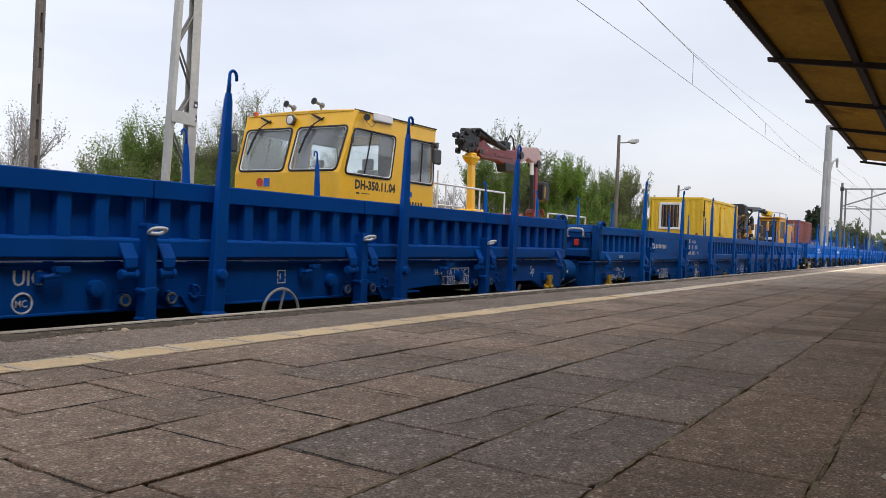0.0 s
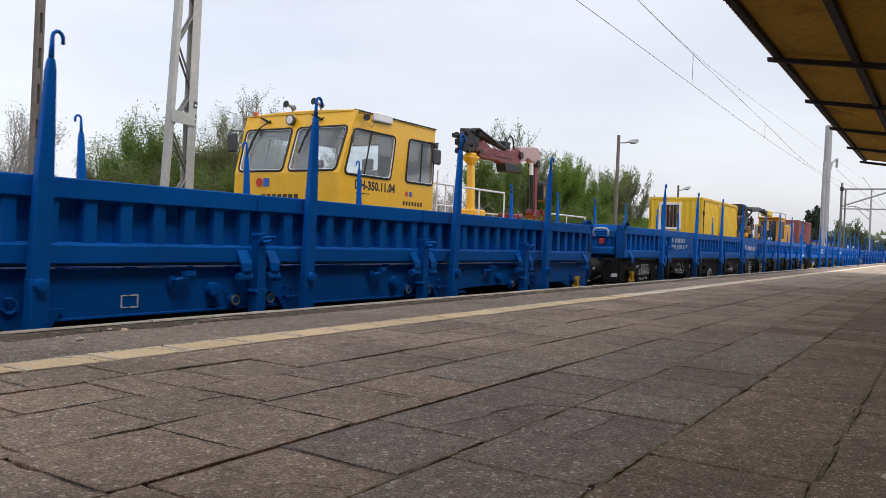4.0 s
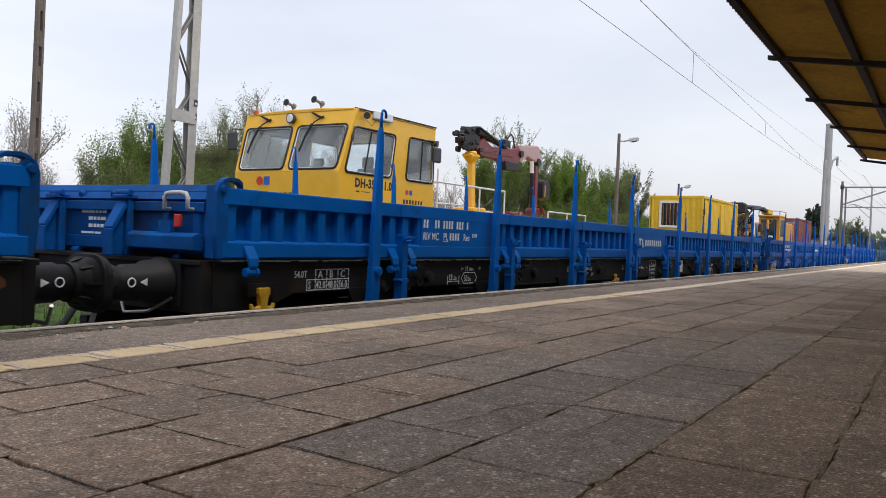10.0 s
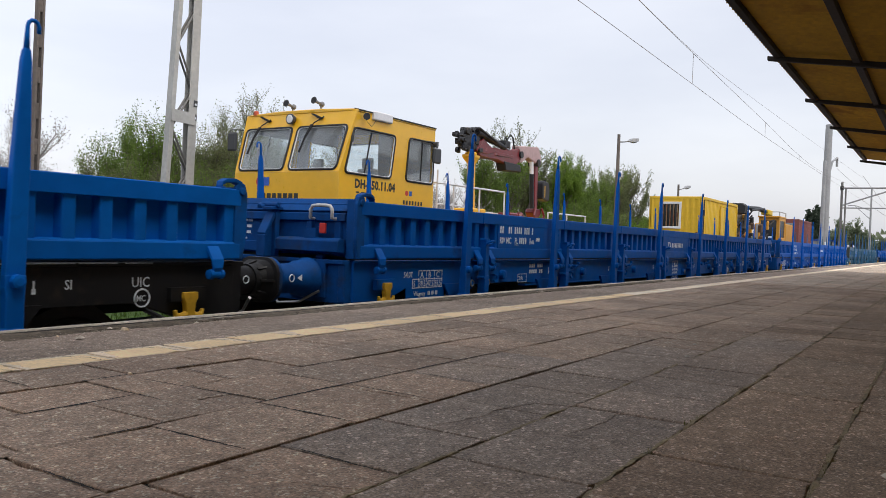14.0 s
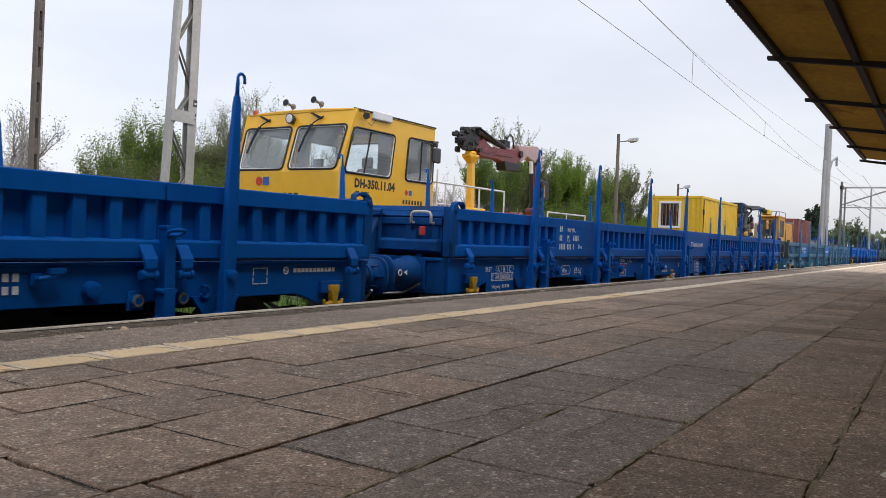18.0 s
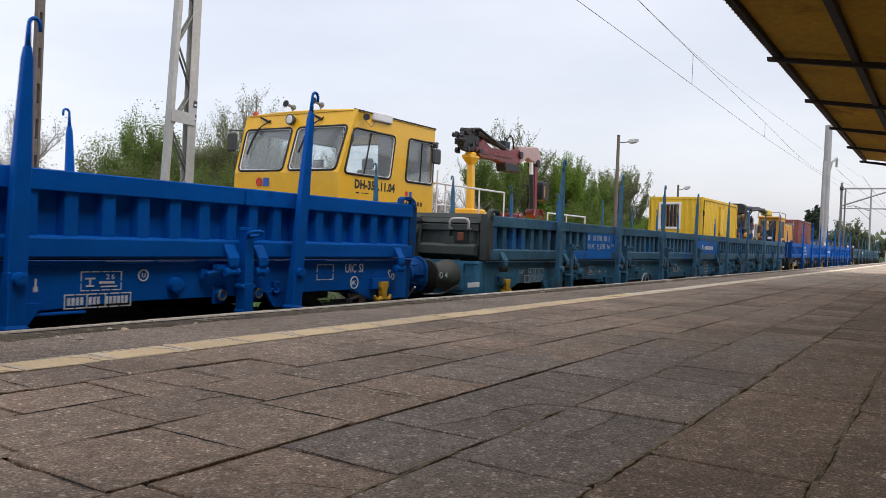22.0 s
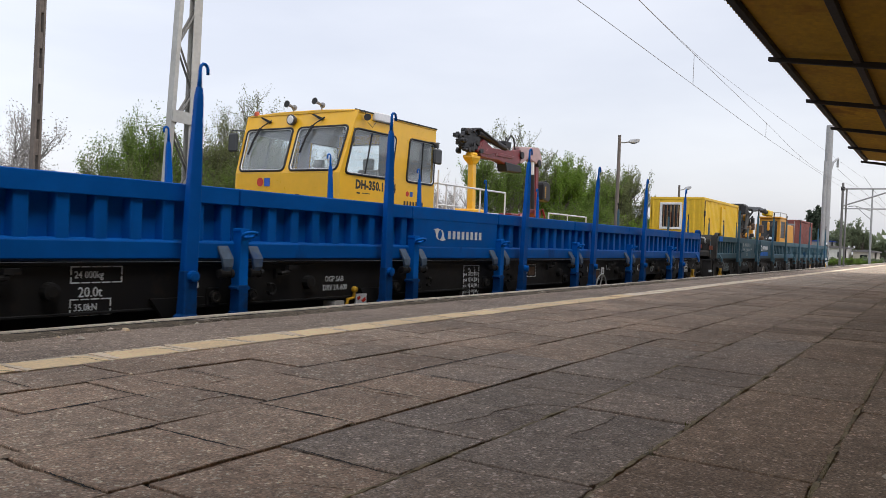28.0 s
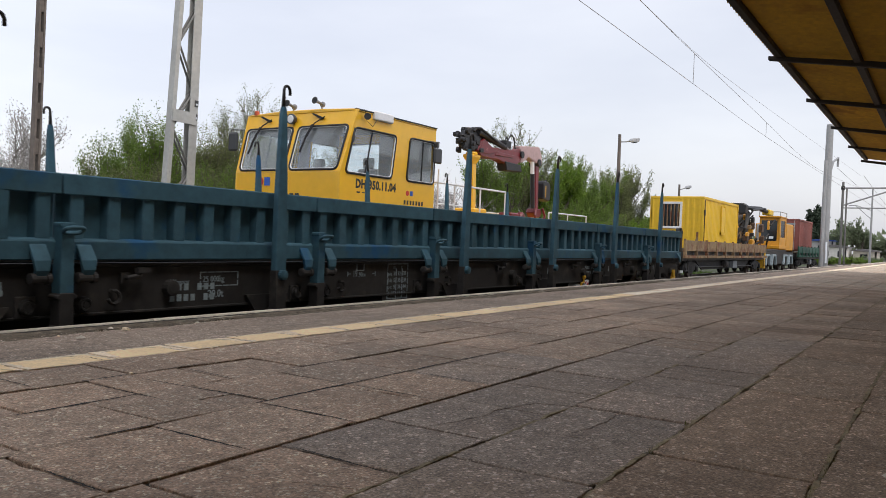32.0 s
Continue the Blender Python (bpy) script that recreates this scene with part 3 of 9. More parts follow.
structure("ground", Shape().box(-1500, 2500, -1500, 2500, -1.9, -1.28), GROUND, "rough grass and earth beside the railway", "ground")
for y, name in ((TRACK, "track_bed_near"), (TRACK_FAR, "track_bed_far")):
    structure(name, Shape().prism([(y - 2.3, -1.27), (y - 1.7, -1.08), (y + 1.7, -1.08), (y + 2.3, -1.27)], "x", -80, 420), BALLAST,
              "dusty grey-brown track ballast with weeds", "track bed")
    profile = ((-0.07, -0.17), (0.07, -0.17), (0.07, -0.155), (0.012, -0.13), (0.012, -0.045), (0.036, -0.035), (0.036, 0.0), (-0.036, 0.0),
               (-0.036, -0.035), (-0.012, -0.045), (-0.012, -0.13), (-0.07, -0.155))
    for side in (-0.7525, 0.7525):
        structure("rail", Shape().prism([(y + side + u, RAIL + w) for u, w in profile], "x", -80, 420), RAIL_TOP,
                  "worn steel running rail on sleepers", "rail")
    sleepers = Shape()
    for i in range(400):
        sleepers.box(-60 + i * 0.6, -59.75 + i * 0.6, y - 1.25, y + 1.25, -1.2, RAIL - 0.165)
    tagged(part("sleepers", sleepers, SLEEPER), "grey concrete sleepers under the rails", "sleepers", kind="stuff")

platform = structure("platform", Shape().box(-40, 170, -7.5, EDGE - 0.16, -1.6, -0.026), JOINT, "worn paved station platform", "platform")
structure("platform_wall", Shape().box(-40, 170, EDGE - 0.155, EDGE - 0.04, -1.6, -0.10), KERB, "stained concrete platform face", "platform wall")
strip = structure("edge_strip", Shape().box(-40, 170, 3.004, EDGE - 0.172, -0.045, -0.006), EDGE_STRIP, "gritty asphalt strip along the platform edge", "platform strip")
# Added wall, unseen: blocks low sky light from the wagon sides and platform.
structure("wall_back", Shape().box(-40, 170, -7.9, -7.5, -1.6, 3.4), WALL_GREY, "added unseen plain wall that keeps low sky light off", "wall")
structure("far_paving", Shape().box(44, 170, -7.5, 2.78, -0.045, -0.003), SLAB_FAR, "grey-brown concrete paving", "paving")
structure("left_paving", Shape().box(-40, -3.7, -0.949, 2.75, -0.045, -0.006), SLAB_FAR, "grey-brown concrete paving", "paving")
structure("back_paving", Shape().box(-40, 44, -7.5, -0.95, -0.045, -0.003), SLAB_FAR, "grey-brown concrete paving", "paving")


# ---- canopy over the platform: a roof that falls to its middle ----
RISE = 0.142


def roof_z(y):
    return 3.29 + (y - 2.16) * RISE


canopy = thing("platform_canopy", pose(0, 0, 0), "yellow corrugated platform canopy on blackened steel beams", "canopy")
for side in (1, -1):
    sheet, n, pitch, deep = Shape(), 560, 0.070, 0.026
    xs = [-13.5 + i * pitch for i in range(n + 1)]
    for layer in (0.0, 0.006):
        k = len(sheet.v)
        for i, x in enumerate(xs):
            h = deep * (1 if i % 2 else -1) + layer
            for y in (2.19, -2.28):
                sheet.v.append((x, y if side > 0 else -4.6 - y, roof_z(y) + h))
        sheet.f += [(k + 2 * i, k + 2 * i + 2, k + 2 * i + 3, k + 2 * i + 1) for i in range(n)]
    part("corrugated_sheet", sheet, CANOPY_SHEET, canopy)
    for y, wide, deep in ((2.06, 0.042, 0.085), (1.09, 0.044, 0.10), (-0.1, 0.045, 0.10), (-1.3, 0.045, 0.10)):
        u = y if side > 0 else -4.6 - y
        part("purlin", Shape().box(-13.4, 25.5, u - wide, u + wide, roof_z(y) - 0.02 - deep, roof_z(y) - 0.02), CANOPY_STEEL, canopy, bevel=0.006)
for i in range(12):
    x = 25.5 - 3.46 * i
    for side in (1, -1):
        out = []
        for y, z in ((2.195, -0.09), (-2.3, -0.09), (-2.3, -0.22), (2.195, -0.15)):
            out.append((y if side > 0 else -4.6 - y, roof_z(y) + z))
        part("rafter", Shape().prism(out, "x", x - 0.035, x + 0.035), CANOPY_STEEL, canopy, bevel=0.008)
    if i % 2 == 0:
        part("column", Shape().box(x - 0.1, x + 0.1, -2.42, -2.18, -0.04, roof_z(-2.3) - 0.12), CANOPY_STEEL, canopy, bevel=0.01)
part("gutter", Shape().box(-13.5, 25.6, -2.46, -2.14, roof_z(-2.3) - 0.10, roof_z(-2.3) - 0.03), CANOPY_STEEL, canopy)

# ---- the moving train of bolster wagons ----
STAKES = (1.30, 3.41, 5.52, 7.63)                 # stakes from the wagon's middle
POSTS = tuple(o - 0.47 for o in STAKES)           # hinge posts
SEAMS = (-9.25, -7.16, -5.05, -2.94, -0.83, 0.83, 2.94, 5.05, 7.16, 9.25)
Z_LOW, Z_TOP = 1.245, 1.728                       # drop side
SIDE = 1.34                                       # its outer face


def rib_count(length):
    return round((length - 0.2) / 0.235)


def top_rail_shape(length):
    h = Z_TOP - Z_LOW
    return Shape().prism([(-0.012, h - 0.118), (-0.012, h), (0.10, h), (0.10, h - 0.105)], "x", 0.006, length - 0.006)


def bottom_rail_shape(length):
    return Shape().prism([(-0.012, 0.0), (-0.012, 0.108), (0.012, 0.122), (0.10, 0.122), (0.10, 0.0)], "x", 0.006, length - 0.006)


def rib_shape():
    return Shape().prism([(-0.054, 0.080), (-0.042, 0.004), (0.042, 0.004), (0.054, 0.080)], "z", 0.112, Z_TOP - Z_LOW - 0.108)


def stake_shape():
    """The blade of a tapered stake, from its pivot up."""
    s = Shape()
    levels = ((1.165, 0.053, 0.027), (1.25, 0.053, 0.027), (1.75, 0.047, 0.025), (2.28, 0.027, 0.020), (2.345, 0.018, 0.016))
    s.hull([[(-w, -d, z), (w, -d, z), (w, d, z), (-w, d, z)] for z, w, d in levels])
    return s


def stake_foot_shape():
    s = Shape()
    levels = ((0.868, 0.066, 0.050), (0.888, 0.066, 0.050), (0.893, 0.051, 0.040), (1.06, 0.050, 0.036), (1.10, 0.054, 0.032), (1.165, 0.055, 0.031), (1.175, 0.052, 0.028))
    return s.hull([[(-w, -d, z), (w, -d, z), (w, d, z), (-w, d, z)] for z, w, d in levels])


def hook_shape():
    pts = [(0, 0, 2.33), (0.0, 0, 2.42)]
    pts += [(0.030 - 0.030 * math.cos(a), 0, 2.465 + 0.033 * math.sin(a)) for a in (0.0, 0.6, 1.2, 1.8, 2.4, 3.0)]
    pts += [(0.062, 0, 2.435)]
    return Shape().tube(pts, [0.017, 0.013] + [0.011] * 7, 7)


def post_shape(low=1.06):
    """The upper part of a short hinge post beside a panel seam."""
    s = Shape()
    s.hull([[(-w, -0.045, z), (w, -0.045, z), (w, 0.035, z), (-w, 0.035, z)] for z, w in ((low, 0.042), (1.395, 0.037), (1.43, 0.037), (1.434, 0.043), (1.455, 0.040))])
    return s


def post_foot_shape(top=1.065):
    s = Shape()
    s.hull([[(-w, -0.05, z), (w, -0.05, z), (w, 0.04, z), (-w, 0.04, z)] for z, w in ((0.862, 0.058), (0.878, 0.058), (0.882, 0.044), (1.03, 0.042), (1.035, 0.062), (1.052, 0.062), (1.057, 0.045), (top, 0.043))])
    return s


def loop_shape():
    """An oblong handle loop, leaning out from the top of its post."""
    pts = []
    for k in range(21):
        a = 2 * math.pi * k / 20
        c, d = math.cos(a), math.sin(a)
        u = 0.056 * math.copysign(abs(c) ** 0.6, c) + 0.012
        v = 0.034 * math.copysign(abs(d) ** 0.8, d)
        pts.append((u, -0.075 - v * 0.85, 1.412 + v * 0.50))
    return Shape().tube(pts, 0.0115, 7)


def bracket_shape():
    """A hinge leaf: a bent plate that widens, leans out and turns in again to its pin."""
    s = Shape()
    levels = ((1.335, 0.000, 0.046), (1.325, -0.010, 0.047), (1.245, -0.062, 0.050), (1.19, -0.066, 0.040), (1.15, -0.048, 0.032))
    s.hull([[(-w, y, z), (w, y, z), (w, y + 0.022, z), (-w, y + 0.022, z)] for z, y, w in levels])
    return s


def hinge_pin_shape():
    s = Shape().disc((-0.062, -0.035, 1.145), (1, 0, 0), ((0, 0.020), (0.004, 0.032), (0.030, 0.034), (0.034, 0.026), (0.090, 0.026), (0.094, 0.034), (0.120, 0.032), (0.124, 0.020)), 12)
    return s


def sole_shape():
    """The long side beam of the frame, deeper towards the middle, with its flanges."""
    s = Shape()
    s.prism([(-9.25, 1.20), (-9.25, 0.87), (-8.75, 0.87), (-8.45, 0.97), (-6.2, 0.97), (-5.4, 0.925), (5.4, 0.925), (6.2, 0.97), (8.45, 0.97), (8.75, 0.87), (9.25, 0.87), (9.25, 1.20)],
            "y", -1.290, -1.235)
    s.box(-9.25, 9.25, -1.30, -1.20, 1.20, 1.222)
    for a, b, z in ((-6.0, 6.0, 0.915), ):
        s.box(a, b, -1.30, -1.20, z, z + 0.018)
    return s


def release_handle_shape():
    return Shape().tube([(0, 0, 0), (0, -0.06, 0), (0.07, -0.07, 0.012), (0.09, -0.07, 0.035)], 0.017, 6).box(0.045, 0.135, -0.088, -0.05, 0.028, 0.060).box(-0.03, 0.03, -0.03, 0, -0.035, 0.03)


def boss_shape():
    return Shape().disc((0, 0, 0), (0, -1, 0), ((0, 0.055), (0.05, 0.05), (0.055, 0.03)), 14)


def rope_hook_shape():
    arc = [radians(a) for a in (115, 75, 35, -5, -45, -85, -125, -165)]
    return Shape().tube([(0, 0.0, 0.038), (-0.012, -0.03, 0.040)] + [(0.040 * math.cos(a), -0.035, 0.040 * math.sin(a)) for a in arc], 0.0115, 6)


def tow_hook_shape():
    """A rope hook of two horns hanging below the sole bar."""
    s = Shape()
    s.hull([[(-w, -0.03, z), (w, -0.03, z), (w, 0.02, z), (-w, 0.02, z)] for z, w in ((1.03, 0.055), (0.99, 0.058), (0.96, 0.04), (0.90, 0.032), (0.875, 0.04))])
    for d in (-1, 1):
        s.tube([(0.02 * d, -0.005, 0.885), (0.07 * d, -0.005, 0.872), (0.105 * d, -0.005, 0.885), (0.112 * d, -0.005, 0.915)], [0.026, 0.022, 0.019, 0.014], 8)
    return s


def end_wall_shape():
    """The end drop wall at x = +9.25: a plate with a bent upper lip, pressed fields and an upper rail."""
    s = Shape()
    s.box(9.20, 9.25, -1.20, 1.20, Z_LOW + 0.01, Z_TOP - 0.02)
    s.box(9.24, 9.275, -1.20, 1.20, Z_LOW + 0.02, Z_LOW + 0.11)
    s.box(9.24, 9.290, -1.21, 1.21, Z_TOP - 0.175, Z_TOP - 0.105)
    s.hull([[(9.235, -1.22, Z_TOP - 0.09), (9.285, -1.22, Z_TOP - 0.09), (9.285, 1.22, Z_TOP - 0.09), (9.235, 1.22, Z_TOP - 0.09)],
            [(9.19, -1.22, Z_TOP + 0.02), (9.215, -1.22, Z_TOP + 0.02), (9.215, 1.22, Z_TOP + 0.02), (9.19, 1.22, Z_TOP + 0.02)]])
    for y in (-1.12, -0.80, 0.80, 1.12):
        s.prism([(9.245, y - 0.05), (9.275, y - 0.03), (9.275, y + 0.03), (9.245, y + 0.05)], "z", Z_LOW + 0.11, Z_TOP - 0.175)
    for y in (-0.20, 0.20):
        s.disc((9.25, y, Z_TOP - 0.05), (1, 0, -0.4), ((0, 0.035), (0.035, 0.03)), 10)
    for y in (-0.95, -0.25, 0.25, 0.95):
        s.disc((9.27, y - 0.04, Z_LOW - 0.012), (0, 1, 0), ((0, 0.032), (0.08, 0.032)), 10)
    return s


def end_beam_shape():
    """A square tube from a gusset post to the corner, in front of the lower wall."""
    return Shape().prism([(9.275, Z_LOW + 0.035), (9.275, Z_LOW + 0.150), (9.330, Z_LOW + 0.165), (9.375, Z_LOW + 0.140), (9.375, Z_LOW + 0.045)], "y", -1.21, -0.50)


def end_gusset_shape():
    """One of two upright posts with a sloping brace that hold the end wall."""
    s = Shape()
    s.box(9.29, 9.345, -0.050, 0.050, 1.225, Z_TOP - 0.08)
    s.prism([(9.345, 1.225), (9.46, 1.225), (9.46, 1.42), (9.345, 1.60)], "y", -0.012, 0.012)
    s.hull([[(9.345, y, 1.58), (9.365, y, 1.62)] + [(9.365, y + 0.10, 1.62), (9.345, y + 0.10, 1.58)] for y in (-0.05, )]
           + [[(9.452, -0.05, 1.40), (9.475, -0.05, 1.43), (9.475, 0.05, 1.43), (9.452, 0.05, 1.40)]])
    s.box(9.455, 9.475, -0.05, 0.05, 1.225, 1.42)
    s.box(9.27, 9.40, -0.065, 0.065, Z_TOP - 0.09, Z_TOP - 0.06)
    s.disc((9.34, -0.075, Z_TOP - 0.045), (0, 1, 0), ((0, 0.026), (0.15, 0.026)), 10)
    return s


def corner_shape():
    """Corner post with its bent latch strap, near side of the end at x = +9.25."""
    s = Shape()
    s.prism([(9.19, 1.24), (9.19, 1.735), (9.215, 1.775), (9.275, 1.765), (9.30, 1.70), (9.30, 1.40), (9.27, 1.24)], "y", -1.35, -1.315)
    s.box(9.19, 9.29, -1.315, -1.23, 1.24, 1.74)
    s.disc((9.245, -1.365, 1.715), (0, 1, 0), ((0, 0.026), (0.02, 0.030)), 10)
    strap = ((9.268, 1.735), (9.245, 1.772), (9.19, 1.790), (9.11, 1.786), (9.072, 1.766), (9.064, 1.738))
    s.hull([[(x, -1.352, z - 0.018), (x, -1.285, z - 0.018), (x, -1.285, z + 0.010), (x, -1.352, z + 0.010)] for x, z in strap])
    return s


def headstock_shape():
    s = Shape()
    s.box(9.25, 9.33, -1.27, 1.27, 0.86, 1.20)
    s.box(9.20, 9.36, -1.27, 1.27, 1.19, 1.225)
    for y in (-1.27, 1.20):
        s.prism([(8.75, 1.20), (8.75, 0.94), (8.90, 0.87), (9.34, 0.87), (9.34, 1.20)], "y", y, y + 0.07)
    for y in (-0.875, 0.875):
        s.box(9.32, 9.36, y - 0.20, y + 0.20, 0.90, 1.22)
    for y in (-1.285, 1.265):
        for x in (8.95, 9.20):
            for z in (0.98, 1.10):
                s.disc((x, y, z), (0, 1, 0), ((0, 0.016), (0.02, 0.016)), 6)
    return s


def buffer_shape():
    s = Shape()
    s.disc((9.35, 0, 1.06), (1, 0, 0), ((0, 0.175), (0.03, 0.175), (0.05, 0.158), (0.15, 0.150), (0.17, 0.128), (0.32, 0.124), (0.33, 0.112), (0.48, 0.110)), 24)
    return s


def buffer_head_shape():
    """A slightly domed oblong buffer plate on a short neck, stiffened by ribs behind the plate."""
    s = Shape()

    def loop(x, k, round_part=1.0):
        pts = []
        for cy, cz, a0 in ((0.085, 0.045, 0), (-0.085, 0.045, 90), (-0.085, -0.045, 180), (0.085, -0.045, 270)):
            cy, cz = cy * round_part, cz * round_part
            pts += [(x, (cy + 0.135 * math.cos(radians(a0 + d))) * k, 1.06 + (cz + 0.135 * math.sin(radians(a0 + d))) * k) for d in range(0, 91, 9)]
        return pts
    s.hull([loop(9.76, 0.92, 0.0), loop(9.815, 0.92, 0.0), loop(9.85, 0.90, 0.35), loop(9.880, 0.93, 0.8), loop(9.886, 0.99), loop(9.890, 1.0), loop(9.912, 1.0), loop(9.922, 0.97), loop(9.936, 0.72), loop(9.94, 0.4)])
    for a in range(0, 360, 45):
        c, d = math.cos(radians(a)), math.sin(radians(a))
        q = (-d * 0.009, c * 0.009)
        s.hull([[(9.80, 0.10 * c + q[0], 1.06 + 0.10 * d + q[1]), (9.80, 0.10 * c - q[0], 1.06 + 0.10 * d - q[1]), (9.80, 0.132 * c - q[0], 1.06 + 0.132 * d - q[1]), (9.80, 0.132 * c + q[0], 1.06 + 0.132 * d + q[1])],
                [(9.888, 0.10 * c + q[0], 1.06 + 0.10 * d + q[1]), (9.888, 0.10 * c - q[0], 1.06 + 0.10 * d - q[1]), (9.888, 0.205 * c - q[0], 1.06 + 0.160 * d - q[1]), (9.888, 0.205 * c + q[0], 1.06 + 0.160 * d + q[1])]])
    return s


def bogie_frame_shape():
    s = Shape()
    for y in (-1.03, 1.03):
        s.prism([(-1.25, 0.62), (-1.25, 0.42), (-0.55, 0.42), (-0.35, 0.28), (0.35, 0.28), (0.55, 0.42), (1.25, 0.42), (1.25, 0.62), (0.4, 0.78), (-0.4, 0.78)], "y", y - 0.06, y + 0.06)
        for x in (-0.9, 0.9):
            s.box(x - 0.14, x + 0.14, y - 0.10, y + 0.10, 0.34, 0.58)
            s.disc((x, y - 0.13, 0.46), (0, 1, 0), ((0, 0.09), (0.26, 0.09)), 12)
        for x in (-0.17, 0.0, 0.17):
            s.disc((x, y, 0.32), (0, 0, 1), ((0, 0.07), (0.30, 0.07)), 10)
    s.box(-0.25, 0.25, -1.05, 1.05, 0.60, 0.84)
    return s


def wheelset_shape():
    s = Shape().tube([(0, -1.0, 0), (0, 1.0, 0)], 0.08, 12)
    for y, d in ((-0.75, -1), (0.75, 1)):
        s.disc((0, y - 0.07 * d, 0), (0, d, 0), ((0, 0.49), (0.03, 0.49), (0.035, 0.46), (0.135, 0.455), (0.135, 0.38), (0.10, 0.36), (0.10, 0.16), (0.15, 0.14), (0.15, 0.08)), 32)
    return s


def hand_wheel_shape():
    s = Shape().ring((0, 0, 0), (0, 1, 0), 0.19, 0.011, 28)
    for a in (80, 200, 320):
        s.tube([(0, 0.02, 0), (0.19 * math.cos(radians(a)), 0, 0.19 * math.sin(radians(a)))], 0.010, 6)
    s.tube([(0, -0.015, 0), (0, 0.10, 0)], 0.022, 8)
    return s


def grip_shape():
    """A bent steel hand grip on the end wall."""
    return Shape().tube([(-0.05, 0.02, -0.05), (0.0, 0.02, -0.045), (0, 0.02, 0.03), (0, 0.0, 0.058), (0, -0.05, 0.064), (0, -0.15, 0.064), (0, -0.20, 0.058), (0, -0.22, 0.03), (0, -0.22, -0.045), (-0.05, -0.22, -0.05)], 0.015, 8)


def swirl_shape():
    """Two bent leaves that close round an open eye: the operator's plain emblem."""
    s = Shape()
    for turn in (0, 180):
        out = [(-1.0, 0.44), (-0.40, 0.52), (0.06, 0.44), (-0.16, 0.30), (-0.34, 0.08), (-0.30, -0.20), (-0.04, -0.46), (-0.36, -0.38), (-0.62, -0.12), (-0.66, 0.14), (-0.76, 0.32)]
        c, d = math.cos(radians(turn)), math.sin(radians(turn))
        s.prism([(u * c - w * d, u * d + w * c) for u, w in out], "z", 0, 0.002)
    return s


def bars(parent, at, rows, mat, name="lettering_bar"):
    """Plain bars that stand for writing: rows of (x, z, width, height) from the point at."""
    for x, z, w, h in rows:
        key = f"bar {w:.3f} {h:.3f}"
        part(name, shared(key, lambda: Shape().box(0, w, -0.0025, 0, 0, h)), mat, parent, at=Matrix.Translation((at[0] + x, at[1], at[2] + z)))


def frame_lines(s, x0, x1, z0, z1, line=0.008, columns=(), rows=(), bridge=0.012):
    """A stencilled frame: its lines are broken by the bridges of the stencil."""
    for z in (z0, *rows, z1 - line):
        n = max(1, round((x1 - x0) / 0.075))
        for k in range(n):
            s.box(x0 + (x1 - x0) * k / n, x0 + (x1 - x0) * (k + 1) / n - bridge * (k < n - 1), -0.0025, 0, z, z + line)
    for x in (x0, *columns, x1 - line):
        n = max(1, round((z1 - z0) / 0.06))
        for k in range(n):
            s.box(x, x + line, -0.0025, 0, z0 + (z1 - z0) * k / n, z0 + (z1 - z0) * (k + 1) / n - bridge * (k < n - 1))
    return s


BACK = Matrix.Rotation(math.pi, 4, "Z")
WAGONS = []
# How far the stakes of the platform side lean, degrees, from the leading end of each wagon; a few also stand off their place.
LEAN = ((1.6, 1.2, 2.0, 1.6, 1.4, 2.2, 1.0, 1.8), (1.0, 1.6, 0.4, 1.2, 1.8, 1.4, 2.0, 1.6), (2.0, 2.3, -1.1, -0.5, 2.9, 2.7, -0.8, 3.6),
        (1.4, 1.2, -0.8, 1.8, 1.3, 2.2, 2.9, 1.6), (1.8, 1.2, 1.6, 0.8, 1.4, 0.3, 1.9, 1.5), (3.0, -1.5, 1.4, 1.8, -0.9, 1.6, 1.4, 4.7),
        (1.2, 1.8, 1.0, 1.5, 0.0, 1.5, 1.2, 1.8), (1.4, 1.6, 1.7, -0.2, 2.7, 3.7, 1.6, 3.3), (1.5, 1.0, 1.6, -0.3, 1.4, 1.8, 1.2, 1.6))
OFF_PLACE = {(2, 2): -0.05, (2, 3): -0.11, (5, 1): -0.09, (5, 5): -0.04, (7, 7): 0.06, (1, 2): 0.04, (6, 4): 0.03, (3, 3): 0.03}
SUNK = (0.0, 0.035, 0.0, 0.015, 0.015, 0.0, 0.030, 0.008, 0.018)      # worn wheels and springs let some wagons sit lower


